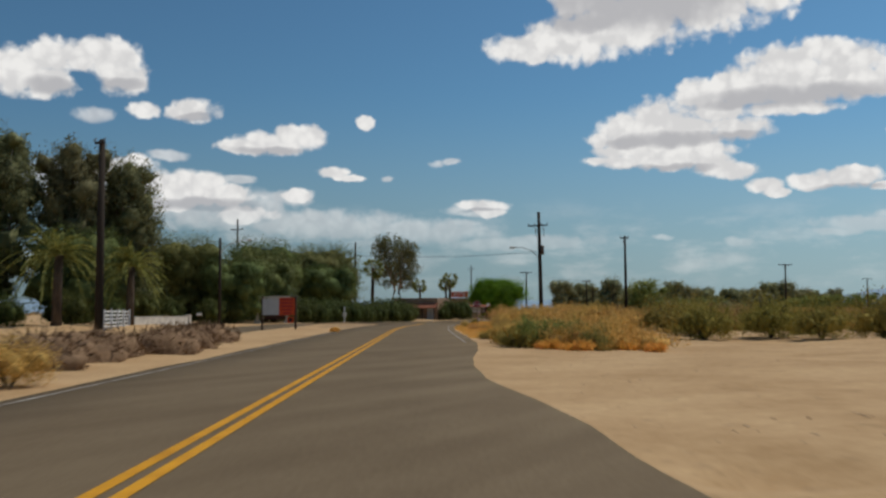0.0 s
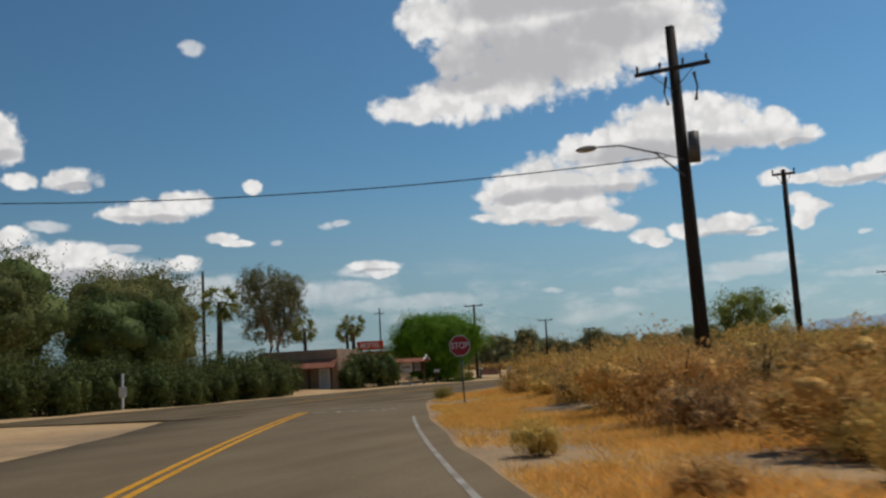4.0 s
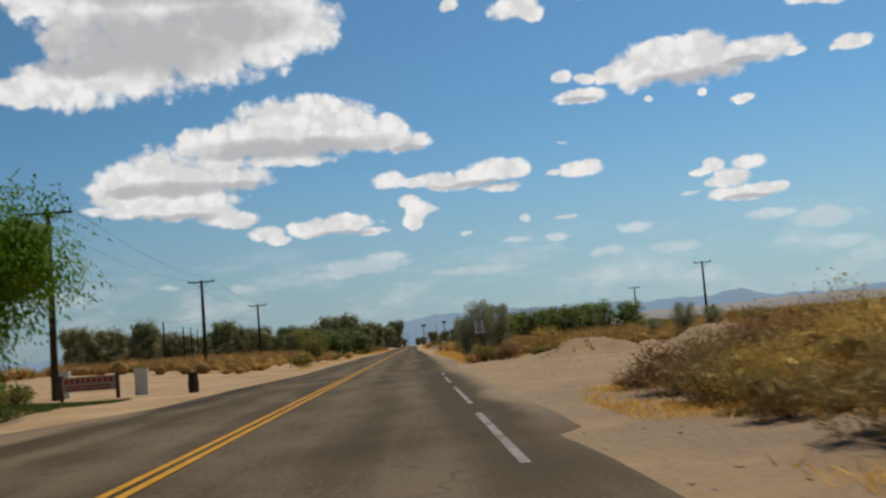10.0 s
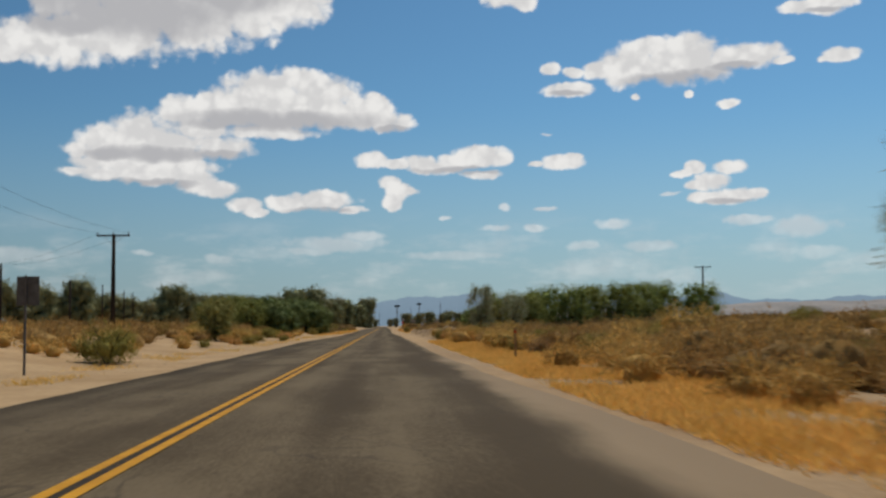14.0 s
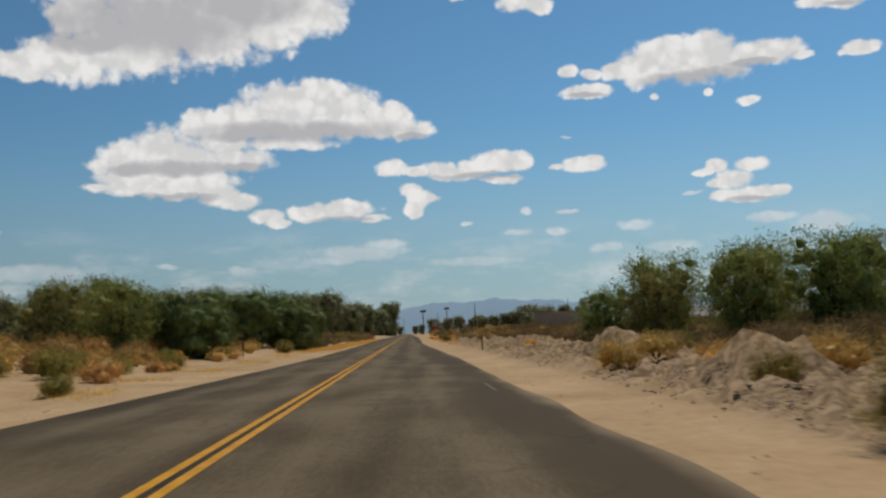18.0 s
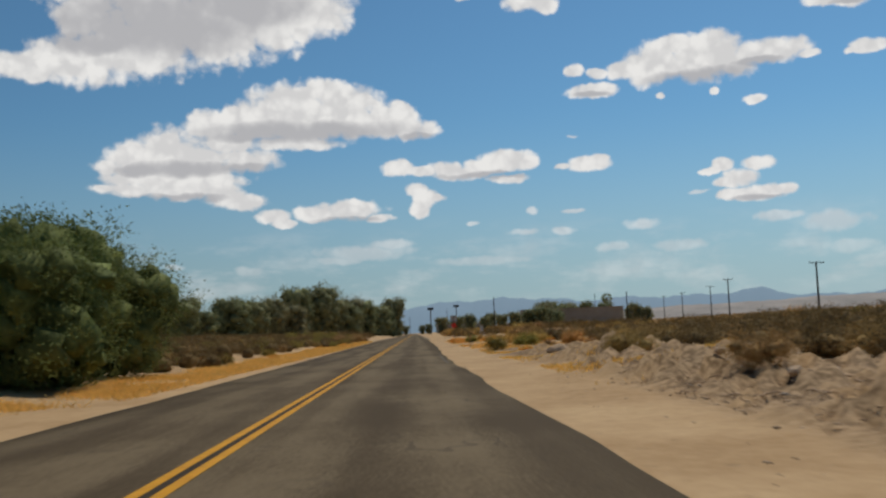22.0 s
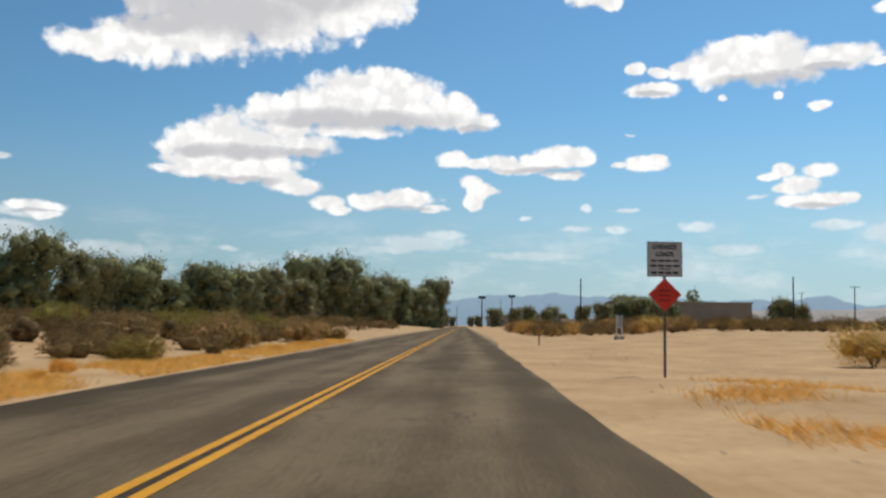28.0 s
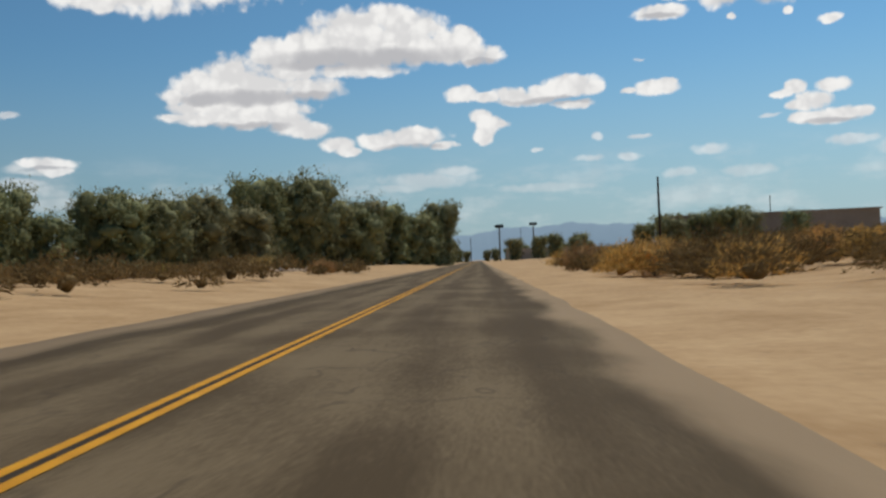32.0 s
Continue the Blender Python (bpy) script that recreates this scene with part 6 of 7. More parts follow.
lettering("OVERSIZE", 0.17, "sign_black", plate, 0, LZ + 3.31, -0.01, 0.004, 0.85)
lettering("LOADS", 0.17, "sign_black", plate, 0, LZ + 3.13, -0.01, 0.004, 0.85)
for i, (w, cz, h) in enumerate(((0.76, 2.96, 0.045), (0.8, 2.83, 0.05), (0.3, 2.75, 0.035), (0.74, 2.65, 0.06))):
    for seg in range(4):
        bm = bmesh.new()
        box(bm, -w / 2 + w * (seg + 0.5) / 4, -0.008, LZ + cz, w / 4 * 0.78, 0.003, h)
        part("text_bar", bm, "sign_black", plate)
part("diamond", polygon([(0, LZ + 1.66), (0.43, LZ + 2.09), (0, LZ + 2.52), (-0.43, LZ + 2.09)], -0.012, -0.002), "orange_red", loads, "fluorescent red diamond plate")
for dz in (0.1, -0.02, -0.14):
    bm = bmesh.new()
    box(bm, 0, -0.015, LZ + 2.09 + dz, 0.3, 0.003, 0.05)
    part("text_bar", bm, "sign_red", loads)

board = thing("real_estate_board", "wide board half blank white and half orange-red on dark posts", "sign", 12.78, -30.5, 0, 10)
for x in (-1.32, 1.32):
    bm = bmesh.new()
    box(bm, x, 0.06, 1.15, 0.12, 0.12, 2.6)
    part("post", bm, "dark_wood", board)
bm = bmesh.new()
box(bm, -0.6, 0, 1.68, 1.34, 0.03, 1.2)
part("blank_panel", bm, "sign_grey", board, "blank pale grey panel")
bm = bmesh.new()
box(bm, 0.66, -0.02, 1.7, 1.22, 0.03, 1.28)
red = part("text_panel", bm, "orange_panel", board, "orange-red panel with dark lines of text")
for cz, w in ((2.2, 1.2), (1.95, 1.3), (1.7, 1.25), (1.45, 1.1), (1.22, 0.8)):
    bm = bmesh.new()
    box(bm, 0.66, -0.04, cz, w * 0.78, 0.005, 0.1)
    part("text_bar", bm, "sign_red", red)
bm = bmesh.new()
box(bm, 0.95, -0.01, 0.72, 0.5, 0.02, 0.42)
logo = part("logo_panel", bm, "orange_panel", board, "small panel with a round mark")
bm = bmesh.new()
bmesh.ops.create_cone(bm, cap_ends=True, segments=20, radius1=0.14, radius2=0.14, depth=0.01, matrix=pose(0.95, -0.025, 0.72, 90))
part("round_mark", bm, "sign_black", logo)

mon = thing("monument_sign", "brown name board in a white stucco frame", "sign", -14.9, 7.6, 0, 30)
for x in (-1.75, 1.75):
    bm = bmesh.new()
    box(bm, x, 0, 1.45, 0.4, 0.45, 2.9, 0, 0.03)
    part("pillar", bm, "stucco", mon)
    bm = bmesh.new()
    box(bm, x, 0, 0.12, 0.75, 0.8, 0.3, 0, 0.04)
    part("footing", bm, "stucco", mon)
bm = bmesh.new()
box(bm, 0, 0, 3.05, 4.1, 0.5, 0.35, 0, 0.03)
part("lintel", bm, "stucco", mon)
bm = bmesh.new()
box(bm, 0, 0, 1.65, 3.1, 0.14, 2.4, 0, 0.02)
nb = part("name_board", bm, "brown_panel", mon)
for cz, w in ((2.4, 2.2), (1.95, 2.5), (1.3, 2.0)):
    bm = bmesh.new()
    box(bm, 0, -0.08, cz, w, 0.02, 0.2)
    part("text_bar", bm, "stake_wood", nb)

wp = thing("marker_post", "white marker post with a small plate", "post", -11.5, 18.4, 0)
bm = bmesh.new()
box(bm, 0, 0, 0.95, 0.1, 0.1, 2.0, 0, 0.01)
part("post", bm, "sign_white", wp)
bm = bmesh.new()
box(bm, 0.05, -0.07, 0.95, 0.5, 0.03, 0.55)
part("plate", bm, "sign_white", wp)


def stake(x, y, h, label="thin wooden survey stake in the sand", mat="stake_wood", w=0.05):
    ob = thing("survey_stake", label, "stake", x, y, ground_z(x, y), 15)
    bm = bmesh.new()
    box(bm, 0, 0, h / 2 - 0.1, w, w * 0.5, h + 0.2, 0, 0.006)
    part("stick", bm, mat, ob)
    bm = bmesh.new()
    box(bm, 0, -0.004, h * 0.86, w * 1.08, w * 0.6, h * 0.1)
    part("flagging", bm, "orange_panel", ob)


stake(7.07, 419.4, 1.2, w=0.09)
stake(6.3, 234.5, 1.05, w=0.09)
stake(6.3, 322.6, 0.95, w=0.08)
stake(6.5, 136.2, 1.1, w=0.08)

note = thing("notice_sign", "small white notice board on two legs in blocks", "sign", 14.7, 434.3, ground_z(14.7, 434.3), 35)
for x in (-0.3, 0.3):
    bm = bmesh.new()
    box(bm, x, 0, 1.0, 0.09, 0.06, 2.1, 0, 0.005)
    leg = part("leg", bm, "sign_white", note)
    bm = bmesh.new()
    box(bm, x, 0, 0.12, 0.3, 0.35, 0.3, 0, 0.03)
    part("foot_block", bm, "concrete", leg)
bm = bmesh.new()
box(bm, 0, -0.05, 1.45, 0.62, 0.02, 0.95)
plate = part("plate", bm, "sign_grey", note)
for cz in (1.75, 1.55, 1.35, 1.15):
    bm = bmesh.new()
    box(bm, 0, -0.065, cz, 0.45, 0.004, 0.07)
    part("text_bar", bm, "sign_black", plate)

back = thing("road_sign_back", "grey back of a road sign facing the other way", "traffic sign", -8.4, 132.0, ground_z(-8.4, 132), 0)
bm = bmesh.new()
box(bm, 0, 0, 1.4, 0.06, 0.06, 3.0)
part("post", bm, "steel", back)
bm = bmesh.new()
box(bm, 0.05, 0.05, 2.45, 0.65, 0.01, 0.85, 0, 0.0)
part("plate", bm, "steel", back)


# ---------------------------------------------------------------- houses and yards
adobe = thing("adobe_house", "small tan adobe house with red tile awning and white door", "house", -17.7, 52.7, 0, 4)
bm = bmesh.new()
box(bm, 0, 0, 1.75, 7.4, 6.0, 3.5, 0, 0.06)
part("wall", bm, "adobe", adobe)
bm = bmesh.new()
v = [bm.verts.new(p) for p in ((-3.8, -4.1, 1.95), (3.75, -4.1, 1.95), (3.75, -2.95, 2.75), (-3.8, -2.95, 2.75), (-3.8, -4.1, 1.85), (3.75, -4.1, 1.85), (3.75, -2.95, 2.6), (-3.8, -2.95, 2.6))]
for f_ in ((0, 1, 2, 3), (7, 6, 5, 4), (0, 4, 5, 1), (1, 5, 6, 2), (3, 7, 4, 0)):
    bm.faces.new([v[i] for i in f_])
part("awning", bm, "roof_red", adobe, "red clay tile awning")
bm = bmesh.new()
box(bm, 2.5, -3.03, 0.95, 1.0, 0.06, 1.9, 0, 0.01)
d_ = part("door", bm, "sign_white", adobe, "white panelled door")
bm = bmesh.new()
box(bm, 2.5, -3.07, 1.0, 0.7, 0.03, 1.4, 0, 0.01)
part("inset", bm, "sign_grey", d_)
for x in (1.5, 3.5):
    bm = bmesh.new()
    box(bm, x, -3.95, 0.95, 0.16, 0.16, 1.9, 0, 0.01)
    part("porch_post", bm, "dark_wood", adobe)

motel = thing("motel_building", "low tan motel building with a red roof sign", "house", -31, 92, 0, 10)
bm = bmesh.new()
box(bm, 0, 0, 1.9, 12, 8, 3.8, 0, 0.05)
part("wall", bm, "adobe", motel)
bm = bmesh.new()
box(bm, 0, 0, 3.9, 12.5, 8.5, 0.25, 0, 0.03)
part("roof", bm, "roof_red", motel)
bm = bmesh.new()
box(bm, 2.6, -4.1, 4.75, 3.4, 0.15, 1.1, 0, 0.02)
rs = part("roof_sign", bm, "orange_panel", motel, "red roof sign")
lettering("MOTEL", 0.85, "sign_white", rs, 2.6, 4.75, -4.19, 0.01, 0.95)

kiosk = thing("roofed_signboard", "gabled signboard with a pale panel and a dark blue panel", "sign", -12.6, 63.0, 0, 0)
for x in (-1.6, 1.6):
    bm = bmesh.new()
    box(bm, x, 0, 1.15, 0.18, 0.18, 2.3, 0, 0.015)
    part("post", bm, "dark_wood", kiosk)
bm = bmesh.new()
box(bm, -0.55, -0.02, 1.72, 2.0, 0.06, 1.05)
wpnl = part("pale_panel", bm, "sign_white", kiosk)
bm = bmesh.new()
tube(bm, [(-1.2, -0.07, 1.55), (-0.8, -0.07, 1.85), (-0.4, -0.07, 1.6), (0.1, -0.07, 1.75), (0.3, -0.07, 1.55)], [0.03, 0.05, 0.05, 0.05, 0.02], 6)
part("painted_mark", bm, "sign_black", wpnl)
bm = bmesh.new()
box(bm, 1.0, -0.03, 1.72, 1.0, 0.06, 1.05)
dp = part("dark_panel", bm, "brown_panel", kiosk)
for cz in (2.05, 1.8, 1.55, 1.35):
    bm = bmesh.new()
    box(bm, 1.0, -0.07, cz, 0.7, 0.01, 0.1)
    part("text_bar", bm, "sign_grey", dp)
bm = bmesh.new()
for sgn in (-1, 1):
    box(bm, 0, sgn * 0.42, 2.5, 3.9, 1.0, 0.08)
bmesh.ops.rotate(bm, verts=[v for v in bm.verts if v.co.y < 0], cent=(0, 0, 2.66), matrix=Matrix.Rotation(radians(24), 3, "X"))
bmesh.ops.rotate(bm, verts=[v for v in bm.verts if v.co.y >= 0], cent=(0, 0, 2.66), matrix=Matrix.Rotation(radians(-24), 3, "X"))
part("roof", bm, "roof_red", kiosk, "weathered shingle roof")
for sgn in (-1, 1):
    bm = bmesh.new()
    tube(bm, [(1.97, sgn * 0.95, 2.28), (1.97, 0, 2.72)], [0.07, 0.07], 4)
    part("bargeboard", bm, "sign_white", kiosk)


def mailbox(x, y, turn, label="white mailbox on a wooden post", mat="sign_white"):
    ob = thing("mailbox", label, "mailbox", x, y, ground_z(x, y), turn)
    bm = bmesh.new()
    box(bm, 0, 0, 0.5, 0.09, 0.09, 1.1)
    part("post", bm, "dark_wood", ob)
    bm = bmesh.new()
    box(bm, 0, 0, 1.16, 0.55, 0.24, 0.26, 0, 0.05)
    part("box", bm, mat, ob)


mailbox(-10.2, 64.4, 0)
mailbox(-9.0, 238.0, 20, "dark mailbox on a post in the scrub", "dark_wood")
mailbox(-11.2, -10.2, 30)

river = thing("low_park_sign", "low wide board with red lettering between white pillars", "sign", -11.5, 86.2, ground_z(-11.5, 86.2), -20)
for x in (-1.45, 1.45):
    bm = bmesh.new()
    box(bm, x, 0, 0.5, 0.12, 0.12, 1.25)
    part("post", bm, "dark_wood", river)
bm = bmesh.new()
box(bm, 0, -0.02, 0.72, 2.8, 0.05, 0.62)
rb = part("board", bm, "building_tan", river)
for i in range(9):
    bm = bmesh.new()
    box(bm, -1.15 + i * 0.287, -0.05, 0.86, 0.2, 0.006, 0.2)
    part("letter_bar", bm, "sign_red", rb)
for cz in (0.62, 0.5):
    bm = bmesh.new()
    box(bm, 0, -0.05, cz, 2.3, 0.006, 0.06)
    part("text_bar", bm, "sign_red", rb)
for x, y in ((-14.6, 92), (-10.4, 90.5)):
    pil = thing("gate_pillar", "square pale stucco gate pillar", "pillar", x, y, ground_z(x, y), 10)
    bm = bmesh.new()
    box(bm, 0, 0, 0.6, 0.6, 0.6, 1.4, 0, 0.03)
    part("shaft", bm, "stucco", pil)

can = thing("roadside_bin", "dark brown barrel at the edge of the sand", "bin", -6.9, 85.6, ground_z(-6.9, 85.6), 10)
bm = bmesh.new()
tube(bm, [(0, 0, -0.05), (0, 0, 0.35), (0, 0, 0.75)], [0.2, 0.23, 0.2], 14)
part("body", bm, "dark_wood", can, smooth=True)
bm = bmesh.new()
tube(bm, [(0, 0, 0.75), (0, 0, 0.82), (0, 0, 0.88)], [0.22, 0.22, 0.12], 14)
part("lid", bm, "dark_wood", can, smooth=True)


def rail_fence(x0, y0, x1, y1, h, rails, posts):
    a, b = Vector((x0, y0, 0)), Vector((x1, y1, 0))
    ln = (b - a).length
    ang = math.degrees(math.atan2(y1 - y0, x1 - x0))
    ob = thing("rail_fence", "white painted rail fence and gate", "fence", x0, y0, 0, ang)
    for i in range(posts):
        bm = bmesh.new()
        box(bm, ln * i / (posts - 1), 0, h / 2, 0.14, 0.14, h + 0.2, 0, 0.01)
        part("post", bm, "sign_white", ob)
    for r in range(rails):
        bm = bmesh.new()
        box(bm, ln / 2, -0.08, h * (r + 0.7) / rails, ln, 0.05, 0.13, 0, 0.008)
        part("rail", bm, "sign_white", ob)


rail_fence(-9.2, -22.2, -1.6, -33.0, 1.45, 5, 5)


def block_wall(x0, y0, x1, y1, h):
    ln, ang = math.hypot(x1 - x0, y1 - y0), math.degrees(math.atan2(y1 - y0, x1 - x0))
    ob = thing("low_wall", "low white rendered block wall", "wall", x0, y0, 0, ang)
    bm = bmesh.new()
    box(bm, ln / 2, 0, h / 2 - 0.1, ln, 0.22, h + 0.2, 0, 0.02)
    part("wall", bm, "stucco", ob)
    bm = bmesh.new()
    box(bm, ln / 2, 0, h + 0.03, ln + 0.06, 0.3, 0.08, 0, 0.01)
    part("coping", bm, "stucco", ob)
    bm = bmesh.new()
    box(bm, ln, 0, h * 0.6, 0.5, 0.5, h * 1.3, 0, 0.03)
    part("pier", bm, "stucco", ob)


block_wall(-10.2, -20.6, -13.2, -9.5, 0.85)


def shed(name, label, x, y, w, d, h, roof, mat, turn=0, windows=True):
    ob = thing(name, label, "house", x, y, ground_z(x, y), turn)
    bm = bmesh.new()
    box(bm, 0, 0, h / 2 - 0.2, w, d, h + 0.4, 0, 0.03)
    part("wall", bm, mat, ob)
    bm = bmesh.new()
    box(bm, 0, 0, h + 0.15, w + 0.8, d + 0.8, 0.3, 0, 0.03)
    part("roof", bm, roof, ob)
    for i in range(int(w // 6) if windows else 0):
        bm = bmesh.new()
        box(bm, -w / 2 + 3 + i * 6, -d / 2 - 0.02, h * 0.55, 1.4, 0.06, 1.2)
        part("window", bm, "glass_dark", ob)


shed("white_roofed_shed", "long low shed with a white roof", -141, 563, 24, 10, 2.9, "sign_white", "building_tan", 15)
shed("warehouse", "long flat-roofed tan warehouse", 68, 664, 42, 18, 8.0, "warehouse_wall", "warehouse_wall", -4, windows=False)
shed("town_building", "distant flat-roofed pale building in the town", 40, 1060, 40, 14, 6, "concrete", "building_tan", 5)
shed("town_building", "distant white-walled building in the town", 78, 1010, 24, 12, 5, "sign_white", "stucco", 5)
shed("town_building", "distant low white building", -40, 1090, 40, 14, 6, "concrete", "stucco", 5)

for x, y, z in ((13, 934, 17.5), (34, 1010, 20)):
    ob = thing("pole_sign", "tall dark sign board on a single pole over the town", "sign", x, y, ground_z(x, y))
    bm = bmesh.new()
    tube(bm, [(0, 0, -0.5), (0, 0, z)], [0.4, 0.35], 8)
    part("pole", bm, "steel", ob)
    bm = bmesh.new()
    box(bm, 0, 0, z, 4.2, 0.5, 1.6, 0, 0.05)
    part("board", bm, "sign_black", ob)


# ---------------------------------------------------------------- paint and litter on the ground
worn = [(3.05, 3.13, 281, 294), (3.1, 3.17, 296, 299), (3.93, 4.02, 400, 412), (3.9, 3.98, 414, 417), (3.5, 3.58, 193, 196)]
tagged(painted("worn_edge_line", "worn_paint", worn), "faint worn white edge line", "road marking", kind="structure")
white = [(3.56, 3.68, 52.1, 59.4), (3.6, 3.7, 62, 70), (3.6, 3.7, 73, 78), (3.65, 3.75, 81, 83.5), (-4.4, -4.3, 410, 420)]
tagged(painted("edge_line", "faded_paint", white), "broken worn white edge line", "road marking", kind="structure")
side_white = [(-3.62, -3.54, -60, 62), (3.74, 3.83, 34, 92)]
tagged(painted("side_edge_line", "faded_paint", side_white, side_place, 0.006), "thin white edge line of the side road", "road marking", kind="structure")


def asphalt_z(x, y):
    """Top of the asphalt where the two roads meet."""
    l, r = float(west_edge(y)), float(east_edge(y))
    top = 0.03 * (1 - abs(2 * min(max((x - l) / (r - l), 0), 1) - 1)) if y > 2 else -1.0
    w = (x - O1[0]) * D1[0] + (y - O1[1]) * D1[1]
    u = (x - O1[0]) * N1[0] + (y - O1[1]) * N1[1] - float(bend(w))
    side = 0.006 + 0.03 * (1 - abs(2 * min(max((u + 3.9) / 8.15, 0), 1) - 1)) if -3.9 < u < 4.25 and w < 105 else -1.0
    return max(top, side, 0.0)


def laid(me):
    for q in me.vertices:
        q.co.z = asphalt_z(q.co.x, q.co.y) + 0.006
    return me


def flat_word():
    cu = bpy.data.curves.new("stop_word", "FONT")
    cu.body, cu.size, cu.align_x, cu.align_y, cu.extrude = "STOP", 1.0, "CENTER", "CENTER", 0.0
    tmp = new("tmp", cu)
    me = bpy.data.meshes.new_from_object(tmp)
    bpy.data.objects.remove(tmp)
    me.materials.clear()
    me.transform(pose(9.2, 3.6, 0.046, 0, 0, 22) @ Matrix.Diagonal((1.2, 1.9, 1, 1)))
    return tagged(part_mesh("stop_word", laid(me), "faded_paint"), "worn white word painted on the asphalt", "road marking", kind="structure")


flat_word()
cross = np.array([[(6.85 + 0.31 * k, 6.3 - 0.03 * k, 0), (6.88 + 0.309 * k, 6.54 - 0.032 * k, 0)] for k in range(11)]).reshape(-1, 3)
me = laid(mesh_from("stop_bar", cross, np.array([(2 * k, 2 * k + 2, 2 * k + 3, 2 * k + 1) for k in range(10)])))
tagged(part_mesh("stop_bar", me, "faded_paint"), "worn white stop bar across the lane", "road marking", kind="structure")


def rubble(name, label, seed, n, x0, x1, y0, y1, lo, hi, along=False, mat="rubble"):
    """Stones, clods and chips strewn over a stretch, as one mass."""
    rng = np.random.default_rng(seed)
    x, y = rng.uniform(x0, x1, n), rng.uniform(y0, y1, n)
    if along:
        x, y = O1[0] + x * N1[0] + y * D1[0], O1[1] + x * N1[1] + y * D1[1]
    keep = off_roads(x, y) > 0.2
    x, y = x[keep], y[keep]
    n = len(x)
    base = np.array([(1, 0, 0), (0, 1, 0), (-1, 0, 0), (0, -1, 0), (0, 0, 0.5), (0, 0, -0.3)], float)
    tri = np.array([(0, 1, 4), (1, 2, 4), (2, 3, 4), (3, 0, 4), (1, 0, 5), (2, 1, 5), (3, 2, 5), (0, 3, 5)])
    size = lo + (hi - lo) * rng.random(n) ** 3
    v = base[None] * (0.6 + 0.7 * rng.random((n, 6, 1))) * size[:, None, None]
    c, s = np.cos(rng.random(n) * 6.28), np.sin(rng.random(n) * 6.28)
    v = np.stack([v[..., 0] * c[:, None] - v[..., 1] * s[:, None], v[..., 0] * s[:, None] + v[..., 1] * c[:, None], v[..., 2]], -1)
    v = v + np.stack([x, y, height(x, y)], -1)[:, None]
    f_ = tri[None] + (np.arange(n) * 6)[:, None, None]
    ob = part_mesh(name, mesh_from(name, v.reshape(-1, 3), f_.reshape(-1, 3)), mat)
    return tagged(ob, label, "rubble", kind="stuff")


rubble("verge_gravel", "loose gravel and chips on the sandy verge", 1, 5500, 4.5, 12, 8, 180, 0.008, 0.05)
rubble("verge_gravel", "loose gravel and chips on the sandy verge", 2, 4500, 4.5, 13, 180, 440, 0.008, 0.05)
rubble("verge_gravel", "loose gravel and chips on the sandy verge", 3, 2200, -9, -5, 75, 440, 0.01, 0.06)
rubble("verge_gravel", "loose gravel on the dirt lot", 4, 3000, 4.3, 20, -20, 50, 0.008, 0.035, along=True)
rubble("dirt_clods", "clods and broken stones on the dirt bank", 5, 26000, 6.2, 11.0, 176, 288, 0.01, 0.055, mat="clod")
rubble("dirt_clods", "gravel and broken concrete on the mound", 6, 2600, 9, 26, 93, 101, 0.02, 0.09, mat="clod")
rubble("pale_chips", "small pale chips of concrete and stone on the dirt bank", 8, 2600, 6.6, 10.6, 176, 305, 0.01, 0.055, mat="concrete")
rubble("broken_concrete", "pale broken concrete dumped before the trees", 7, 500, -40, -16, 545, 575, 0.2, 0.9)


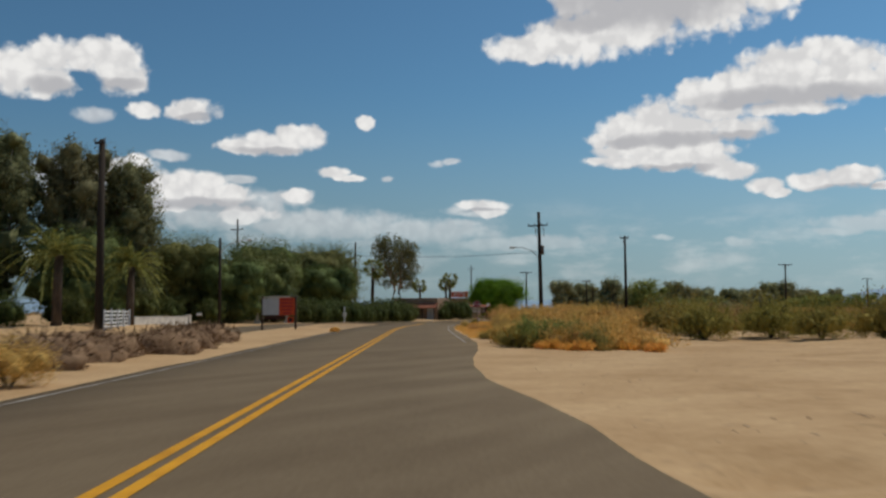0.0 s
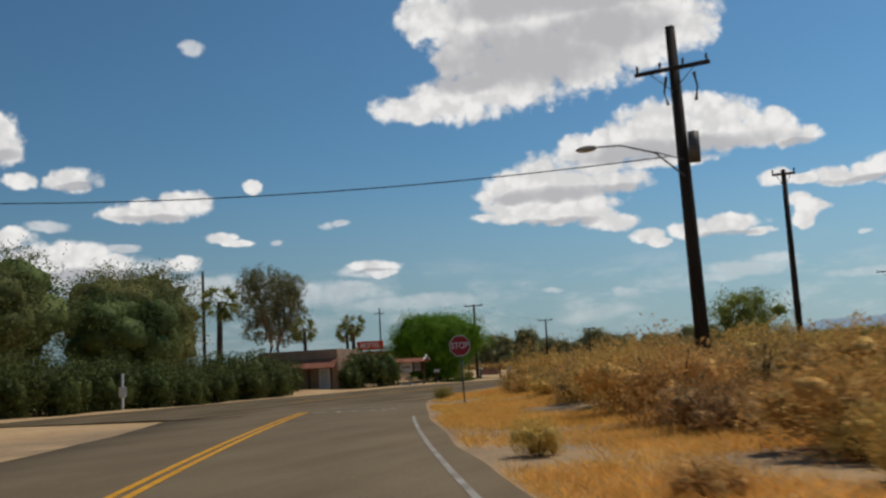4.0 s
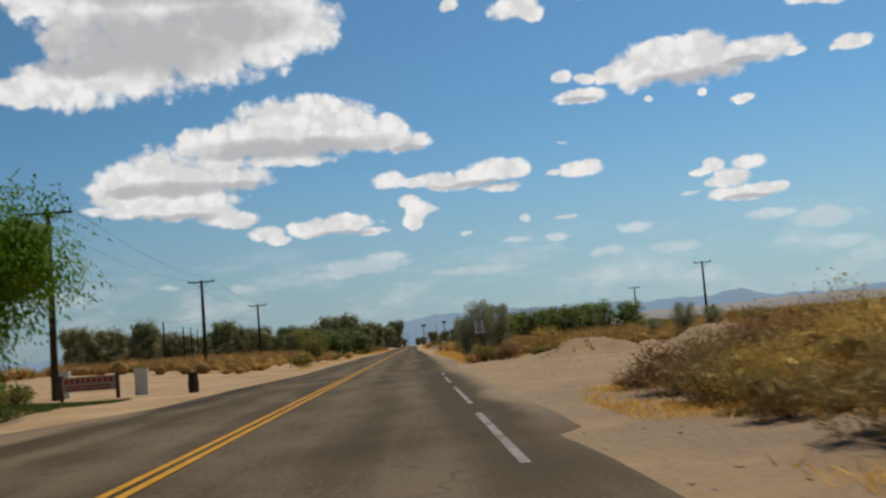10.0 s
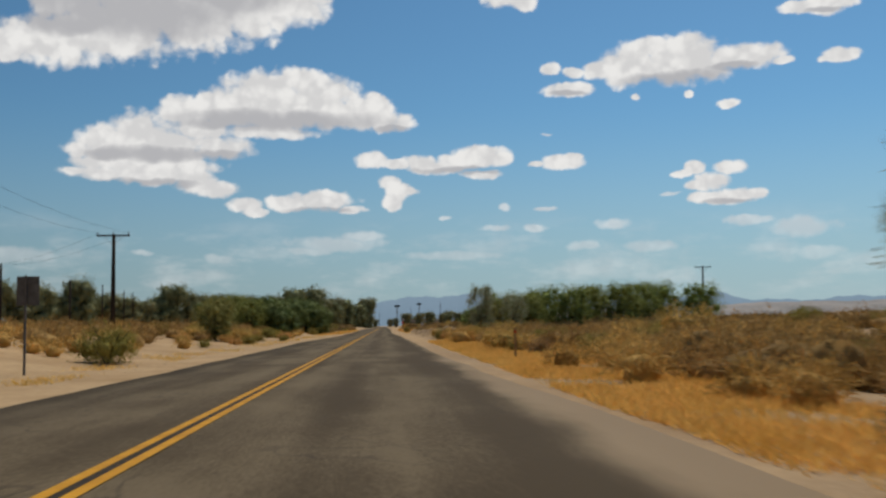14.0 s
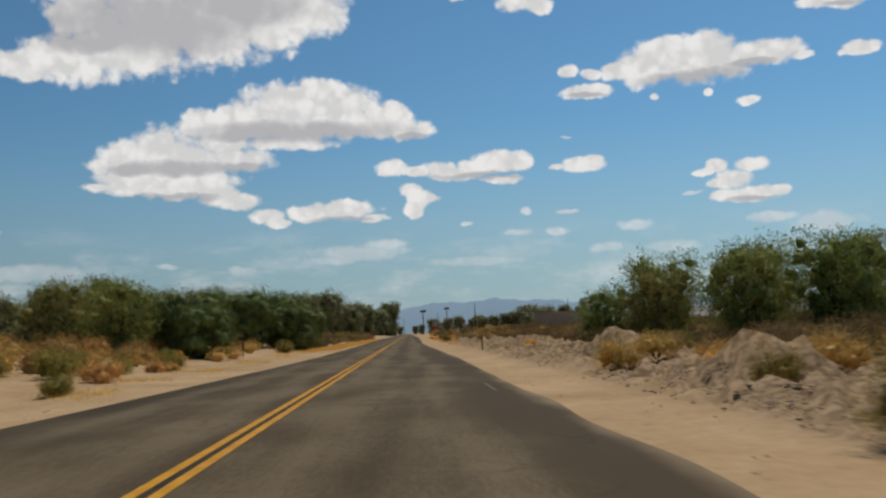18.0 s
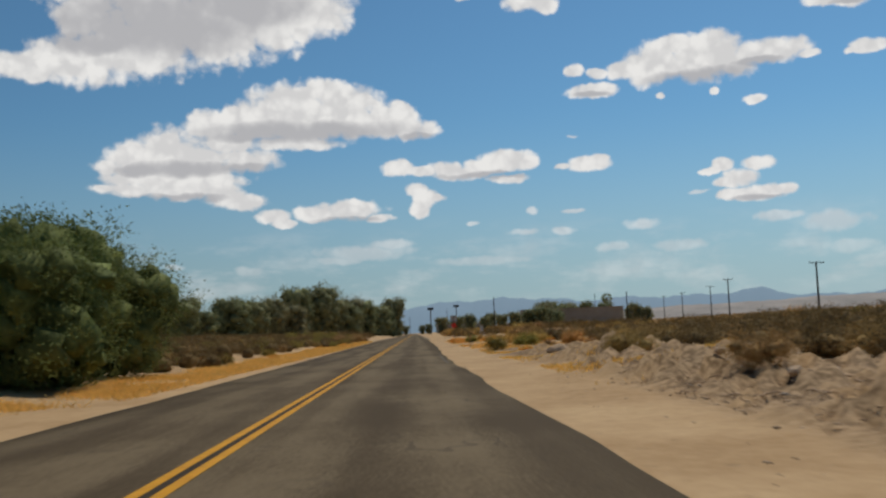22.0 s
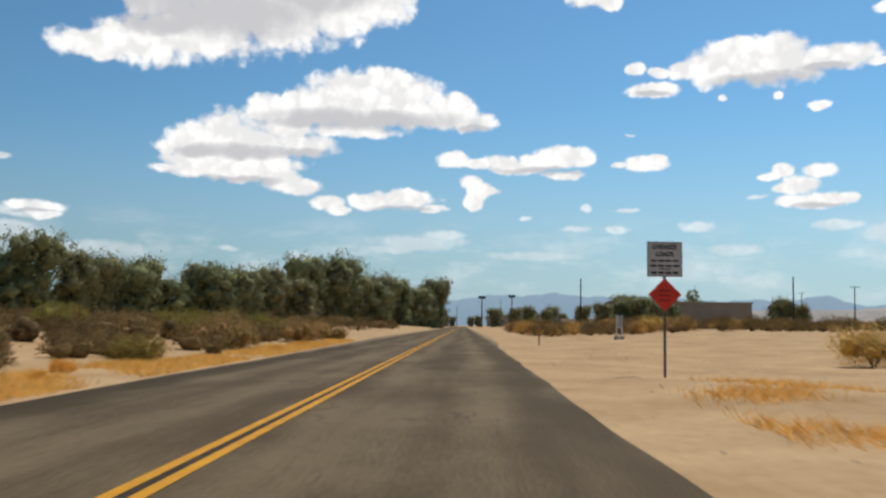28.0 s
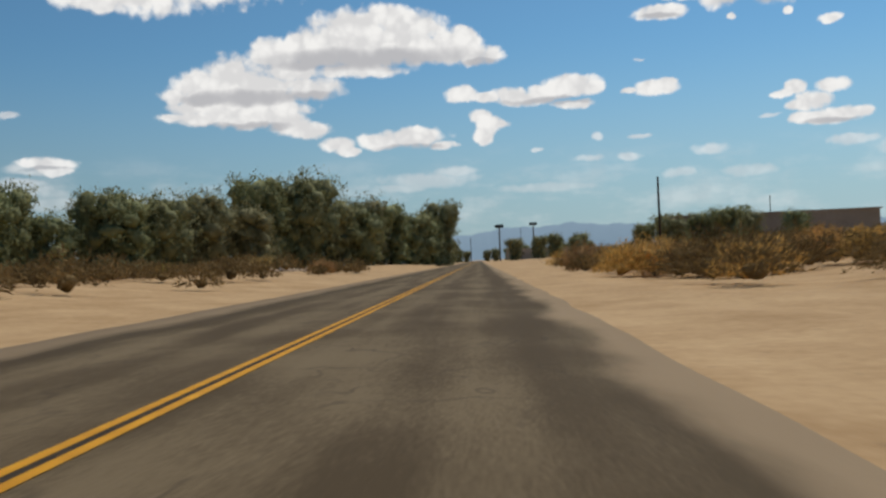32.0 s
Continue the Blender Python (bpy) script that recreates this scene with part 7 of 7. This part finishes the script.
def debris_row():
    """Heaps of dead cuttings and dirt along the side road."""
    rng = random.Random(8)
    for i in range(9):
        r, s = -6.4 + rng.uniform(-0.5, 0.5), 16 + i * 2.5
        x, y = O1[0] + r * N1[0] + s * D1[0], O1[1] + r * N1[1] + s * D1[1]
        ob = thing("debris_heap", "heap of grey dead cuttings and dirt", "heap", x, y, 0, rng.uniform(0, 360))
        bm = bmesh.new()
        bmesh.ops.create_icosphere(bm, subdivisions=3, radius=1.0)
        for q in bm.verts:
            k_ = 1 + 0.3 * noise.noise(q.co * 2.1 + Vector((i, 0, 0)))
            q.co = Vector((q.co.x * 1.3 * k_, q.co.y * 0.9 * k_, max(q.co.z, -0.2) * 0.72 * k_))
        part("dirt", bm, "dark_dirt", ob, smooth=True)
        g_ = np.random.default_rng(100 + i)
        d = unit(g_, 500)
        d[:, 2] = np.abs(d[:, 2])
        part_mesh("dead_brush", blades("dead_brush", d * np.array([1.3, 0.95, 0.74]), unit(g_, 500) * 0.34, 0.02, g_), "dark_dirt", ob)


debris_row()


def boulder(name, label, category, x, y, size, mat, seed):
    """One broken lump, resting on the ground."""
    bm = bmesh.new()
    bmesh.ops.create_icosphere(bm, subdivisions=2, radius=1.0)
    for q in bm.verts:
        k_ = 1 + 0.45 * noise.noise(q.co * 1.4 + Vector((seed * 3.7, 0, 0))) + 0.15 * noise.noise(q.co * 4 + Vector((0, seed * 2.1, 0)))
        q.co = Vector((q.co.x * k_, q.co.y * 0.8 * k_, q.co.z * 0.6 * k_)) * size
    ob = part(name, bm, mat)
    ob.matrix_basis = pose(x, y, ground_z(x, y) + size * 0.25, 0, 0, seed * 53)
    return tagged(ob, label, category)


rng_lump = random.Random(77)
for i in range(22):
    boulder("concrete_chunk", "broken dusty concrete chunk on the dirt bank", "rubble", rng_lump.uniform(7.0, 10.2), rng_lump.uniform(180, 286), rng_lump.uniform(0.08, 0.2), "rubble", i)
boulder("concrete_chunk", "large dark broken concrete chunk on the dirt bank", "rubble", 7.3, 279.0, 0.45, "clod", 41)
for i, (x, y, r) in enumerate([(-11.6, 58.6, 0.2), (-11.2, 60.2, 0.16), (-11.9, 61.6, 0.24), (-11.0, 62.0, 0.15), (-10.7, 66.0, 0.18)]):
    boulder("garden_stone", "pale rounded stone edging the yard", "stone", x, y, r, "stucco", 60 + i)
for i, (x, y, r) in enumerate([(6.7, 38.7, 0.14), (6.95, 38.5, 0.08)]):
    boulder("litter_bag", "crumpled blue and white plastic bag on the dirt", "litter", x, y, r, "litter", 80 + i)
